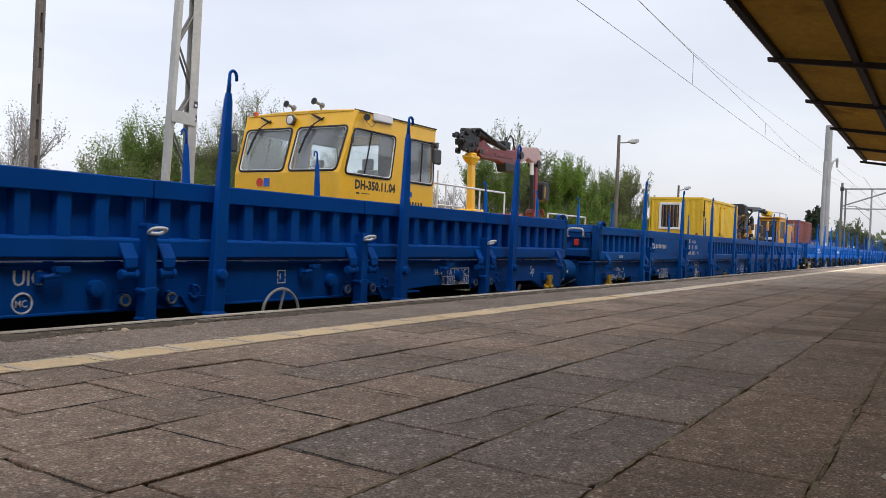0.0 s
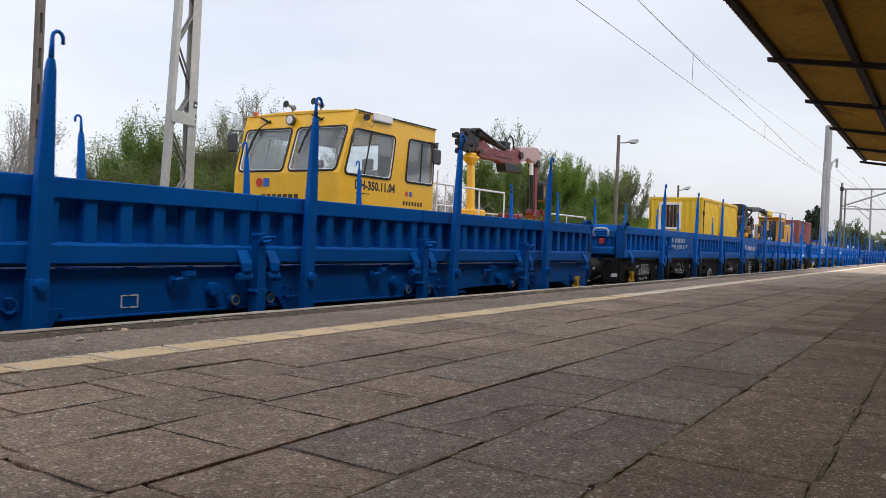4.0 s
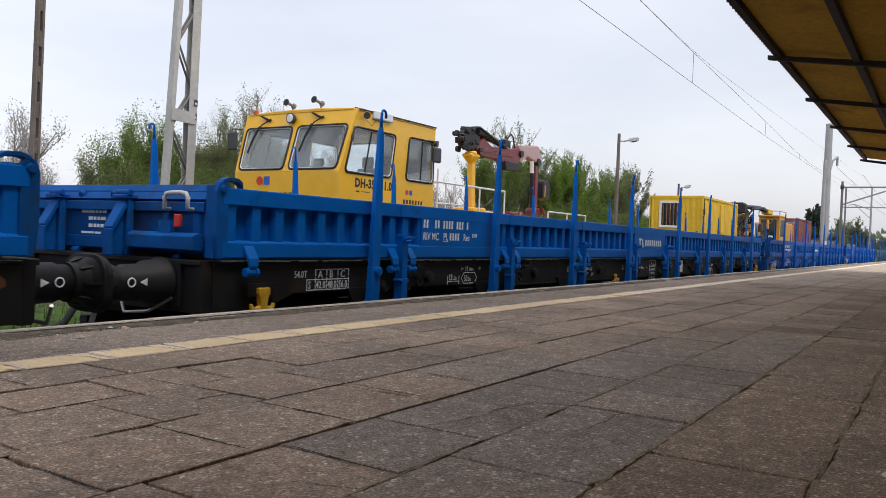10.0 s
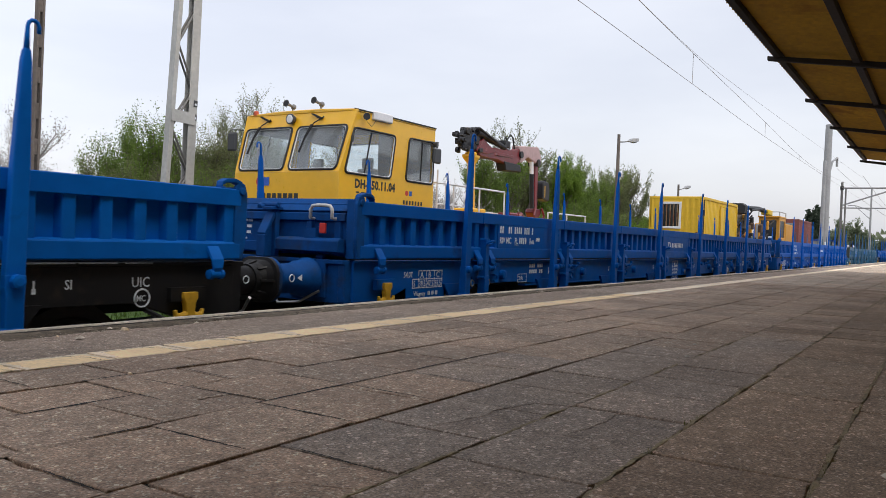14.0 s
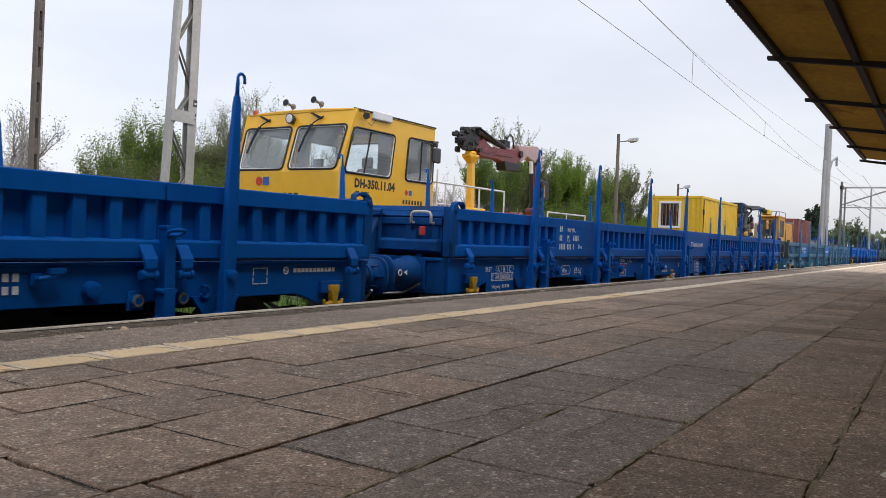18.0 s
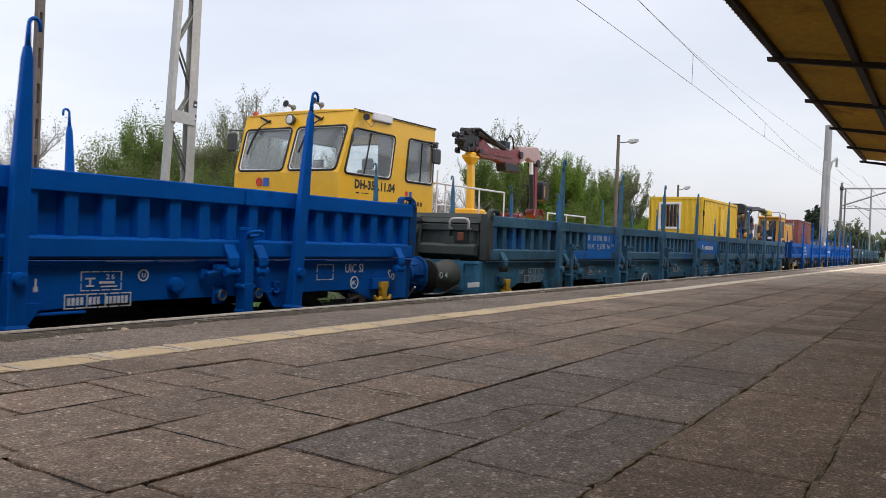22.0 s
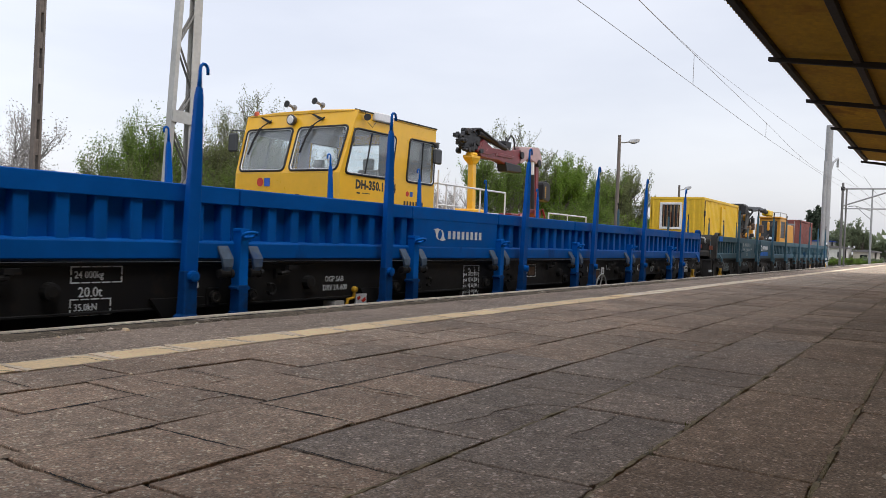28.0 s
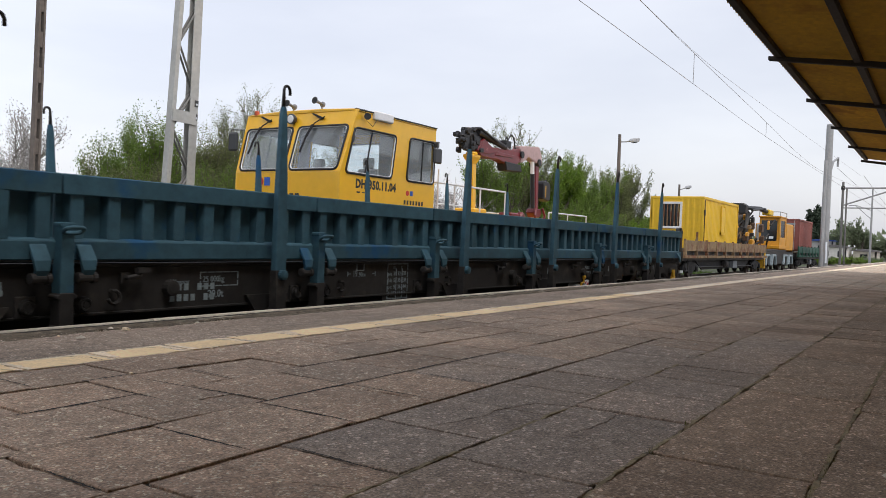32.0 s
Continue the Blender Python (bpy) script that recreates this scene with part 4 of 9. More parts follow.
def wagon(number, paint, sole, post_paint, end_paint, look_of, brake, spots):
    """One bolster wagon. spots: what is written where on its platform side."""
    w = thing("bolster_wagon", pose(TRAIN[0][1] + number * LENGTH + SLACK[number], TRACK, RAIL - SUNK[number]), look_of, "railway wagon", "wagons of the moving train")
    WAGONS.append(w)
    pin_paint = IRON if number == 6 else (sole if number in (2, 7, 8) else paint)
    letter = (LETTER_FADED if number == 6 else LETTER) if spots.get("fresh", True) else LETTER_DULL
    part("floor", shared("wagon floor", lambda: Shape().box(-9.2, 9.2, -1.17, 1.17, 1.225, 1.26)), PLANK, w)
    for y in (-0.62, 0.62):
        part("inner_beam", shared("inner beam", lambda: Shape().prism([(-5.9, 1.2), (-5.9, 0.93), (-5.25, 0.84), (-4.35, 0.42), (4.35, 0.42), (5.25, 0.84), (5.9, 0.93), (5.9, 1.2)], "y", -0.02, 0.02)), SOLE_BLACK, w, at=Matrix.Translation((0, y, 0)))
    part("brake_reservoir", shared("brake reservoir", lambda: Shape().disc((-0.5, -0.25, 0.72), (1, 0, 0), ((0, 0.10), (0.06, 0.20), (0.94, 0.20), (1.0, 0.10)), 18)), SOLE_BLACK, w)
    part("brake_pipe", shared("brake pipe", lambda: Shape().tube([(-9.0, -0.78, 0.80), (-6.2, -0.78, 0.73), (6.2, -0.78, 0.73), (9.0, -0.78, 0.80)], 0.017, 6)), GREY_WORN, w, "thin grey brake pipe")
    part("centre_sill", shared("centre sill", lambda: Shape().box(-9.25, 9.25, -0.35, 0.35, 0.80, 1.2)), SOLE_BLACK, w)
    for turn in (Matrix(), BACK):
        part("sole_bar", shared("sole bar", sole_shape, 0.004), sole, w, at=turn)
        for o in (-6.95, -4.62, -2.5, 2.25, 4.35, 6.85 if number == 5 else 6.35):
            part("release_handle", shared("release handle", release_handle_shape), sole, w, at=turn @ Matrix.Translation((o, -1.290, 1.135)))
            if number != 6 or o != -2.5:
                part("boss", shared("boss", boss_shape), sole, w, at=turn @ Matrix.Translation((o - 0.23 if o == 6.85 else o + 0.34, -1.290, 1.06)))
        # White dashes stand for daylight shining through the slit under the drop side.
        if number in (0, 1, 2, 3, 5, 7) and turn == Matrix():
            r, edge, x = random.Random(number), Shape(), 7.2 if number == 7 else -9.2
            while x < 9.1:
                long = r.uniform(0.08, 0.6)
                if r.random() < 0.75:
                    edge.box(x, min(x + long, 9.24), -1.3025, -1.2995, 1.2165, 1.2165 + r.uniform(0.003, 0.006))
                x += long + r.uniform(0.0, 0.12)
            tagged(part("worn_edge", edge, GRIP_PALE if number == 5 else LETTER, w), "white dashes painted for daylight in the slit", kind="stuff")
        for o in (*[-x for x in POSTS], *POSTS):
            for d in (-0.17, 0.17):
                part("pin_boss", shared("pin boss", lambda: Shape().disc((0, 0, 0), (0, -1, 0), ((0, 0.05), (0.045, 0.045), (0.046, 0.022), (0.055, 0.020)), 14)), sole, w, at=turn @ Matrix.Translation((o + d, -1.290, 0.985)))
            for d in (-0.17, 0.17):
                if turn == Matrix():
                    if d < 0:
                        part("bearing_plate", shared("bearing plate", lambda: Shape().box(-0.055, 0.055, -0.022, 0, -0.06, 0.06), 0.004), sole, w, at=Matrix.Translation((o + d, -1.290, 0.985)))
                    part("nut", shared("nut", lambda: Shape().ring((0, 0, 0), (0, 1, 0), 0.031, 0.010, 14)), SOLE_WORN if sole in (SOLE_BLACK, SOLE_WORN) else GREY_WORN, w, at=Matrix.Translation((o + d, -1.338, 0.985)))
            part("rope_hook", shared("rope hook", rope_hook_shape), sole, w, at=turn @ Matrix.Translation((o + 0.36, -1.290, 1.02)))
        for a, b in zip(SEAMS, SEAMS[1:]):
            length = round(b - a, 2)
            plain = turn == Matrix() and round(a, 2) in spots.get("plates", ())
            sheet = shared(f"side sheet {length}", lambda: Shape().box(0.006, length - 0.006, 0.070, 0.090, 0.11, Z_TOP - Z_LOW - 0.10))
            panel = part("side_panel", sheet, WORN_BLUE if number == 6 else paint, w, at=turn @ Matrix.Translation((a, -SIDE, Z_LOW)))
            part("top_rail", shared(f"top rail {length}", lambda: top_rail_shape(length), 0.006), paint, panel)
            part("bottom_rail", shared(f"bottom rail {length}", lambda: bottom_rail_shape(length), 0.006), paint, panel)
            for i in range(rib_count(length) + 1):
                x = 0.10 + i * (length - 0.2) / rib_count(length)
                if not plain or (length > 2 and (x < 0.7 or x > length - 0.36)):
                    part("rib", shared("side rib", rib_shape, 0.006), paint, panel, at=Matrix.Translation((x, 0, 0)))
            if plain:
                part("flat_plate", shared(f"flat plate {length} {number == 6}", lambda: Shape().box(0.03 if length < 2 else (0.63 if number == 6 else 0.34), length - (0.03 if length < 2 else 0.30), -0.0095, 0.068, 0.113, Z_TOP - Z_LOW - 0.109)), BLUE_OLD if number == 6 else paint, panel)
        for k, o in enumerate((*[-x for x in reversed(STAKES)], *STAKES)):
            lean, off = (LEAN[number][k], OFF_PLACE.get((number, k), 0.0) - 0.032) if turn == Matrix() else (2.3, -0.014)
            upright = Matrix.Translation((o + off, -1.447, 1.14)) @ Matrix.Rotation(radians(lean), 4, "Y") @ Matrix.Translation((0, 0, -1.14))
            st = part("stake", shared("stake", stake_shape, 0.006), BLUE_EVEN if number == 7 else paint, w, at=turn @ upright)
            part("stake_bracket", shared("stake bracket", lambda: Shape().prism([(-0.21, 0.99), (0.21, 0.99), (0.12, 0.875), (-0.12, 0.875)], "y", -1.318, -1.285)), sole, w, at=turn @ Matrix.Translation((o, 0, 0)))
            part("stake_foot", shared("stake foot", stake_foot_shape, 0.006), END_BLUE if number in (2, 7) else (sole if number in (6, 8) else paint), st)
            part("hook", shared("stake hook", hook_shape, 0, True), IRON if sole is SOLE_WORN else paint, st)
            part("pivot", shared("stake pivot", lambda: Shape().disc((0, -0.03, 1.138), (0, -1, 0), ((0, 0.038), (0.035, 0.036), (0.04, 0.02)), 14)), paint, st)
        for o in (*[-x for x in POSTS], *POSTS):
            p = part("hinge_post", shared(f"hinge post {number == 2}", lambda: post_shape(1.235 if number == 2 else 1.06), 0.005), post_paint, w, at=turn @ Matrix.Translation((o - (0.05 if number == 0 else 0.0), -SIDE - 0.03, 0)))
            part("loop_handle", shared("loop handle", loop_shape, 0, True), LETTER if number == 0 else post_paint, p)
            part("post_foot", shared(f"hinge post foot {number == 2}", lambda: post_foot_shape(1.235 if number == 2 else 1.065), 0.005), END_BLUE if number == 7 else (sole if number in (2, 6, 8) else post_paint), p)
            for d in (-0.14, 0.135):
                leaf = part("hinge", shared("hinge", bracket_shape, 0.003), HINGE_WORN if number == 7 else paint, p, at=Matrix.Translation((d, 0.02, 0)))
                part("hinge_pin", shared("hinge pin", hinge_pin_shape), pin_paint, leaf)
        for o in (-9.0, 9.0):
            leaf = part("hinge", shared("hinge", bracket_shape, 0.003), paint, w, at=turn @ Matrix.Translation((o, -SIDE - 0.01, 0)))
            part("hinge_pin", shared("hinge pin", hinge_pin_shape), pin_paint, leaf)
        for o in (-8.83, 8.83):
            part("tow_hook", shared("tow hook", tow_hook_shape, 0.004), HOOK_YELLOW, w, "yellow two-horned rope hook", at=turn @ Matrix.Translation((o, -1.33, 0)))
            part("hook_plate", shared("hook plate", lambda: Shape().box(-0.14, 0.14, -0.02, 0.12, 0.97, 1.06)), sole, w, at=turn @ Matrix.Translation((o, -1.31, 0)))
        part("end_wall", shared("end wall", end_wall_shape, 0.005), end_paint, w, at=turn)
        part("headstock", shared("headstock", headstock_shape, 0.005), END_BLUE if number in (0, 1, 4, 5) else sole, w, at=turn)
        part("draw_hook", shared("draw hook", lambda: Shape().tube([(9.3, 0, 1.03), (9.6, 0, 1.03), (9.70, 0, 0.98), (9.68, 0, 0.90)], [0.05, 0.04, 0.04, 0.02], 8).tube([(9.55, 0.06, 1.0), (9.8, 0.05, 0.86), (9.95, 0.0, 0.84)], 0.02, 6)), IRON, w, at=turn)
        part("brake_hose", shared("brake hose", lambda: Shape().tube([(9.34, 0.3, 0.98), (9.55, 0.3, 0.96), (9.7, 0.3, 0.75), (9.95, 0.28, 0.62)], 0.025, 8)), RUBBER, w, at=turn)
        for y in (1, -1):
            part("end_beam", shared(f"end beam {y}", lambda: end_beam_shape() if y > 0 else mirrored(end_beam_shape()), 0.006), end_paint, w, at=turn)
        for y in (-0.42, 0.42):
            part("end_post", shared("end post", end_gusset_shape, 0.005), end_paint, w, at=turn @ Matrix.Translation((0, y, 0)))
        for y in (-1, 1):
            part("corner_latch", shared(f"corner latch {y}", lambda: corner_shape() if y < 0 else mirrored(corner_shape()), 0.004), end_paint, w, at=turn)
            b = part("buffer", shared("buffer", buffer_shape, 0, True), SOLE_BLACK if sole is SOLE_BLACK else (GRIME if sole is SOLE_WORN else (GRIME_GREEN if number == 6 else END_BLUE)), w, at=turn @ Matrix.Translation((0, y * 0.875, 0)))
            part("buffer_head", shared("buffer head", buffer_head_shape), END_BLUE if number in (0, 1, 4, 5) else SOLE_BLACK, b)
            part("grip", shared("grip", grip_shape, 0, True), GRIP_PALE, w, "worn pale hand grip", at=turn @ Matrix.Translation((9.35, -0.80 if y < 0 else 1.1, 1.62)))
            part("reflector", shared("reflector", lambda: Shape().box(0, 0.02, -0.036, 0.036, -0.045, 0.045), 0.006), RUST_LAMP if number in (6, 8) else RED_LAMP, w, "faded red reflector plate", at=turn @ Matrix.Translation((9.335, y * 1.02, 1.49)))
            if number in (0, 8):
                part("reflector", shared("reflector", lambda: Shape().box(0, 0.02, -0.036, 0.036, -0.045, 0.045), 0.006), RUST_LAMP if number == 8 else RED_LAMP, w, at=turn @ Matrix.Translation((9.345, y * 1.25, 1.47)))
            part("lamp_iron", shared("lamp iron", lambda: Shape().box(0, 0.04, -0.09, 0.04, -0.10, 0.05)), end_paint, w, at=turn @ Matrix.Translation((9.305, y * 0.90, 1.44)))
            if number in (6, 8) or (number == 2 and turn == BACK):
                part("step_plate", shared("step plate", lambda: Shape().box(9.38, 9.60, -0.012, 0.012, 0.955, 1.005), 0.003), LETTER, w, "pale worn step plate", at=turn @ Matrix.Translation((0, y * 1.29, 0)))
            part("end_lever", shared("end lever", lambda: Shape().tube([(9.40, 0.15, 0.96), (9.46, -0.02, 0.86), (9.5, -0.22, 0.84), (9.44, -0.36, 0.96)], 0.012, 6)), STEEL, w, at=turn @ Matrix.Translation((0, y * 0.9, 0)))
    for d in (-1, 1):
        b = part("bogie", shared("bogie frame", bogie_frame_shape, 0.01), SOLE_BLACK, w, at=Matrix.Translation((d * 7.43, 0, 0)))
        for a in (-0.9, 0.9):
            part("wheelset", shared("wheelset", wheelset_shape), CAST, w, at=pose(d * 7.43 + a, 0, 0.46 + SUNK[number]))
    for turn in (Matrix(), BACK):
        hw = part("hand_brake_wheel", shared("hand wheel", hand_wheel_shape), GREY_RIM, w, "thin grey hand brake wheel", at=turn @ Matrix.Translation((brake, -1.36, 0.825)))
    face, low = -SIDE - 0.0105, -1.2925
    for kind, x, z, size in spots.get("marks", ()):
        if kind == "emblem":
            e = part("emblem", shared("emblem", swirl_shape), (LETTER if number == 6 else letter), w, "white swirl emblem", at=facing(x + 0.03, face, z) @ Matrix.Diagonal((size, size, 1, 1)))
            bars(w, (x, face, z), [(size * (1.55 + i * 0.76), -size * 0.34, size * 0.42, size * 0.68) for i in range(8)], (LETTER if number == 6 else letter))
        elif kind == "blue_field":
            part("flat_field", Shape().box(0, size, -0.003, 0, 0, 0.112), BLUE, w, "patch of fresh blue paint", at=Matrix.Translation((x, -SIDE - 0.0125, z)))
        elif kind == "number_wide":      # two rows
            bars(w, (x, face, z), [(size * i * 0.62, size * 1.42, size * 0.34, size * 0.95) for i in (0, 1, 4, 5, 7, 8, 9, 10, 12, 13, 14, 16)]
                 + [(size * (5.9 + i * 0.62), 0, size * 0.34, size * 0.90) for i in (0, 1, 2, 3)] + [(size * 4.45, -size * 0.2, size * 1.1, size * 0.07)], letter)
            lettering("RIV MC", size * 1.25, letter, w, facing(x, face, z), wide=0.85)
            lettering("PL", size * 1.25, letter, w, facing(x + size * 4.45, face, z), wide=0.85)
            lettering("Res", size * 1.25, letter, w, facing(x + size * 9.2, face, z), wide=0.85)
            bars(w, (x, face, z), [(size * (11.4 + i * 0.32), size * 0.45, size * 0.2, size * 0.5) for i in range(4)], letter)
        elif kind == "number_tall":      # three rows
            lettering("RIV MC", size * 1.3, letter, w, facing(x + size * 3.1, face, z + size * 2.9), wide=0.85)
            lettering("PL", size * 1.3, letter, w, facing(x + size * 3.1, face, z + size * 1.45), wide=0.85)
            lettering("Res", size * 1.3, letter, w, facing(x + size * 7.9, face, z), wide=0.85)
            bars(w, (x, face, z), [(size * i * 0.62, size * 2.9, size * 0.34, size * 0.92) for i in (0, 1)]
                 + [(size * i * 0.62, size * 1.45, size * 0.34, size * 0.92) for i in (0, 1, 9, 10, 11, 12)]
                 + [(size * i * 0.62, 0, size * 0.34, size * 0.92) for i in (0, 1, 2, 3, 5, 6, 7, 9)] + [(size * 3.1, size * 1.25, size * 1.3, size * 0.07)], letter)
        elif kind == "load_table":
            s = frame_lines(Shape(), x + 0.10, x + 0.52, z, z + 0.17, 0.008, (x + 0.235, x + 0.375), (z + 0.082,))
            s.box(x, x + 0.10, -0.0025, 0, z, z + 0.008).box(x, x + 0.10, -0.0025, 0, z + 0.082, z + 0.09).box(x, x + 0.008, -0.0025, 0, z, z + 0.085)
            part("lettering_frame", s, letter, w, at=Matrix.Translation((0, low, 0)))
            for i, ch in enumerate("ABC"):
                lettering(ch, 0.085, letter, w, facing(x + 0.135 + 0.138 * i, low, z + 0.098))
            for i, ch in enumerate(size):
                lettering(ch, 0.085, letter, w, facing(x + (0.022 if i == 0 else -0.025 + 0.138 * i), low, z + 0.014), wide=0.78)
            lettering("54.0T", 0.075, letter, w, facing(x - 0.14, low, z + 0.105), wide=0.85)
        elif kind == "text":
            lettering(size[0], size[1], size[2] if len(size) > 2 else letter, w, facing(x, low, z), wide=0.9)
        elif kind == "date_plate":        # a plate under the side beam with the maker's line
            part("hanging_plate", Shape().box(0, 0.66, 0.003, 0.013, 0, 0.16), sole, w, at=Matrix.Translation((x, low, z)))
            lettering("Wagony", 0.062, letter, w, facing(x + 0.12, low, z + 0.055), wide=0.95)
            bars(w, (x + 0.36, low, z + 0.058), [(0.022 * i, 0, 0.015, 0.038) for i in (0, 1, 3, 4, 6, 7)], letter)
        elif kind == "text_high":
            lettering(size[0], size[1], letter, w, facing(x, -SIDE - 0.0145, z), wide=0.9)
        elif kind == "boxed":
            s = frame_lines(Shape(), 0, size[1] * 0.75 * len(size[0]) * 0.8 + 0.05, 0, size[1] + 0.04, 0.007)
            part("lettering_frame", s, letter, w, at=Matrix.Translation((x, low, z)))
            lettering(size[0], size[1], letter, w, facing(x + 0.025, low, z + 0.03), wide=0.85)
        elif kind == "pictogram":         # a framed sign: a rail section, and bars of small writing
            part("lettering_frame", frame_lines(Shape(), 0, 0.27, 0, 0.115, 0.006), letter, w, at=Matrix.Translation((x, low, z)))
            part("lettering_bar", Shape().box(0.03, 0.09, -0.0025, 0, 0.068, 0.078).box(0.055, 0.065, -0.0025, 0, 0.034, 0.068).box(0.035, 0.085, -0.0025, 0, 0.024, 0.034).box(0.12, 0.22, -0.0025, 0, 0.04, 0.055).box(0.13, 0.24, -0.0025, 0, 0.02, 0.028), letter, w, at=Matrix.Translation((x, low, z)))
            lettering("2 6", 0.045, letter, w, facing(x + 0.165, low, z + 0.066))
        elif kind == "measure":           # a length between two arrows
            lettering(size[:2], 0.080, letter, w, facing(x + 0.07, low, z), wide=0.80)
            lettering(size[2:], 0.058, letter, w, facing(x + 0.142, low, z), wide=0.90)
            ticks = size[:2] != "14"
            for u, way in ((0.0, -1), (0.34, 1)):
                arrow = Shape().box(0, 0.045, -0.0025, 0, 0.024, 0.030)
                if ticks:
                    arrow.box(0.0 if way < 0 else 0.038, 0.007 if way < 0 else 0.045, -0.0025, 0, 0.006, 0.046)
                else:
                    arrow.prism([(0.022 + way * 0.034, 0.027), (0.022, 0.038), (0.022, 0.016)], "y", -0.0025, 0)
                part("lettering_bar", arrow, letter, w, at=Matrix.Translation((x + u, low, z)))
        elif kind == "tank":              # a volume in a lozenge
            out = Shape()
            for (x0, z0), (x1, z1) in (((0, 0.045), (0.05, 0.1)), ((0.05, 0.1), (0.27, 0.1)), ((0.27, 0.1), (0.32, 0.045)), ((0.32, 0.045), (0.27, -0.01)), ((0.27, -0.01), (0.05, -0.01)), ((0.05, -0.01), (0, 0.045))):
                out.hull([[(x0, -0.0025, z0 - 0.004), (x0, 0, z0 - 0.004), (x0, 0, z0 + 0.004), (x0, -0.0025, z0 + 0.004)], [(x1, -0.0025, z1 - 0.004), (x1, 0, z1 - 0.004), (x1, 0, z1 + 0.004), (x1, -0.0025, z1 + 0.004)]])
            part("lettering_frame", out, letter, w, at=Matrix.Translation((x, low, z)))
            lettering(size[:2], 0.088, letter, w, facing(x + 0.055, low, z + 0.012), wide=0.80)
            lettering(size[2:], 0.060, letter, w, facing(x + 0.128, low, z + 0.012), wide=0.80)
        elif kind == "span":              # a length over a line with two end strokes
            part("lettering_frame", Shape().box(0.008, 0.100, -0.0025, 0, -0.012, -0.004).box(0.125, 0.220, -0.0025, 0, -0.012, -0.004).box(0, 0.008, -0.0025, 0, -0.04, 0.05).box(0.22, 0.228, -0.0025, 0, -0.04, 0.05), letter, w, at=Matrix.Translation((x, low, z)))
            lettering(size[:2], 0.085, letter, w, facing(x + 0.030, low, z + 0.006), wide=0.80)
            lettering(size[2:], 0.055, letter, w, facing(x + 0.115, low, z + 0.006), wide=0.80)
        elif kind == "revision":          # three boxed rows
            part("lettering_frame", frame_lines(Shape(), 0, 0.23, 0, 0.195, 0.007, (), (0.062, 0.128)), letter, w, at=Matrix.Translation((x, low, z)))
            if size:                      # only its upper row can be read
                bars(w, (x, low, z), [(0.03 + 0.028 * k, 0.018 + 0.064 * i, 0.018, 0.034) for i in (0, 1) for k in range(6 - i)], letter)
            for i, row in enumerate(("", "", "  6 REV") if size else ("10 07 18", "  1098", " 61REV")):
                if row:
                    lettering(row, 0.052, letter, w, facing(x + 0.020, low, z + 0.018 + 0.064 * i), wide=0.92)
        elif kind == "rust":              # paint burnt off down to the rust
            out = [(size * (1 + 0.25 * math.sin(3 * q + x)) * math.cos(q), size * 0.7 * (1 + 0.2 * math.cos(2 * q)) * math.sin(q)) for q in [k * 0.42 for k in range(15)]]
            part("rust_patch", Shape().prism(out, "y", -0.002, 0.0), RUST_BARE, w, "patch of bare orange-brown rust", at=Matrix.Translation((x, low, z)))
        elif kind == "sheet":
            part("data_sheet", Shape().box(0, 0.32, -0.004, 0, 0, 0.21), LETTER, w, "white paper sheet", at=Matrix.Translation((x, low, z)))
        elif kind == "grid":              # a table of small worn figures
            part("lettering_frame", frame_lines(Shape(), 0, 0.32, -0.02, 0.30, 0.008, (), (), 0.0 if number == 3 else 0.012), letter, w, at=Matrix.Translation((x, low, z)))
            for column in (0.135, 0.228):
                part("lettering_frame", shared("grid column", lambda: frame_lines(Shape(), 0, 0.0, -0.01, 0.255, 0.006)), letter, w, at=Matrix.Translation((x + column, low, z)))
            for i, row in enumerate((("d-d", "15", "44", "56"), ("c-c", "9", "36", "44"), ("b-b", "5", "35", "38"), ("a-a", "3", "32", "33"))):
                for u, word in zip((0.012, 0.098, 0.160, 0.245), row):
                    lettering(word, 0.052, letter, w, facing(x + u - (0.02 if len(word) == 2 and u < 0.1 else 0.0), low, z + 0.012 + 0.060 * i), wide=0.95)
            lettering("m", 0.050, letter, w, facing(x + 0.09, low, z + 0.250))
            lettering("t", 0.055, letter, w, facing(x + 0.212, low, z + 0.250))
            part("hanging_plate", Shape().box(-0.06, 0.40, 0.002, 0.012, -0.04, 0.12), sole, w, at=Matrix.Translation((x, low, z)))
        elif kind == "small":             # two short worn rows
            bars(w, (x, low, z), [(0.055 * i, 0.07, 0.035, 0.045) for i in (0, 1, 2, 4, 5, 6)] + [(0.055 * i, 0, 0.035, 0.045) for i in (0, 1, 2, 3, 5, 6)], letter)
        elif kind == "cells":             # a framed row of unreadable figures
            part("lettering_frame", frame_lines(Shape(), 0, 0.44, 0, 0.085, 0.007, (0.14, 0.26)), letter, w, at=Matrix.Translation((x, low, z)))
            bars(w, (x, low, z), [(0.02 + 0.027 * k, 0.02, 0.018, 0.045) for k in (0, 1, 2, 3, 5, 6, 7, 9, 10, 11, 12, 13, 14)], letter)
        elif kind == "circle_u":
            part("lettering_frame", shared(f"circle {size}", lambda: Shape().ring((0, 0, 0), (0, 1, 0), size, 0.005, 24)), letter, w, at=Matrix.Translation((x, low, z)))
            lettering("U", size * 1.25, letter, w, facing(x - size * 0.40, low - 0.001, z - size * 0.44))
        elif kind == "circle":
            r = size or 0.055
            part("lettering_frame", shared(f"circle {r}", lambda: Shape().ring((0, 0, 0), (0, 1, 0), r, 0.006, 24)), letter, w, at=Matrix.Translation((x, low, z)))
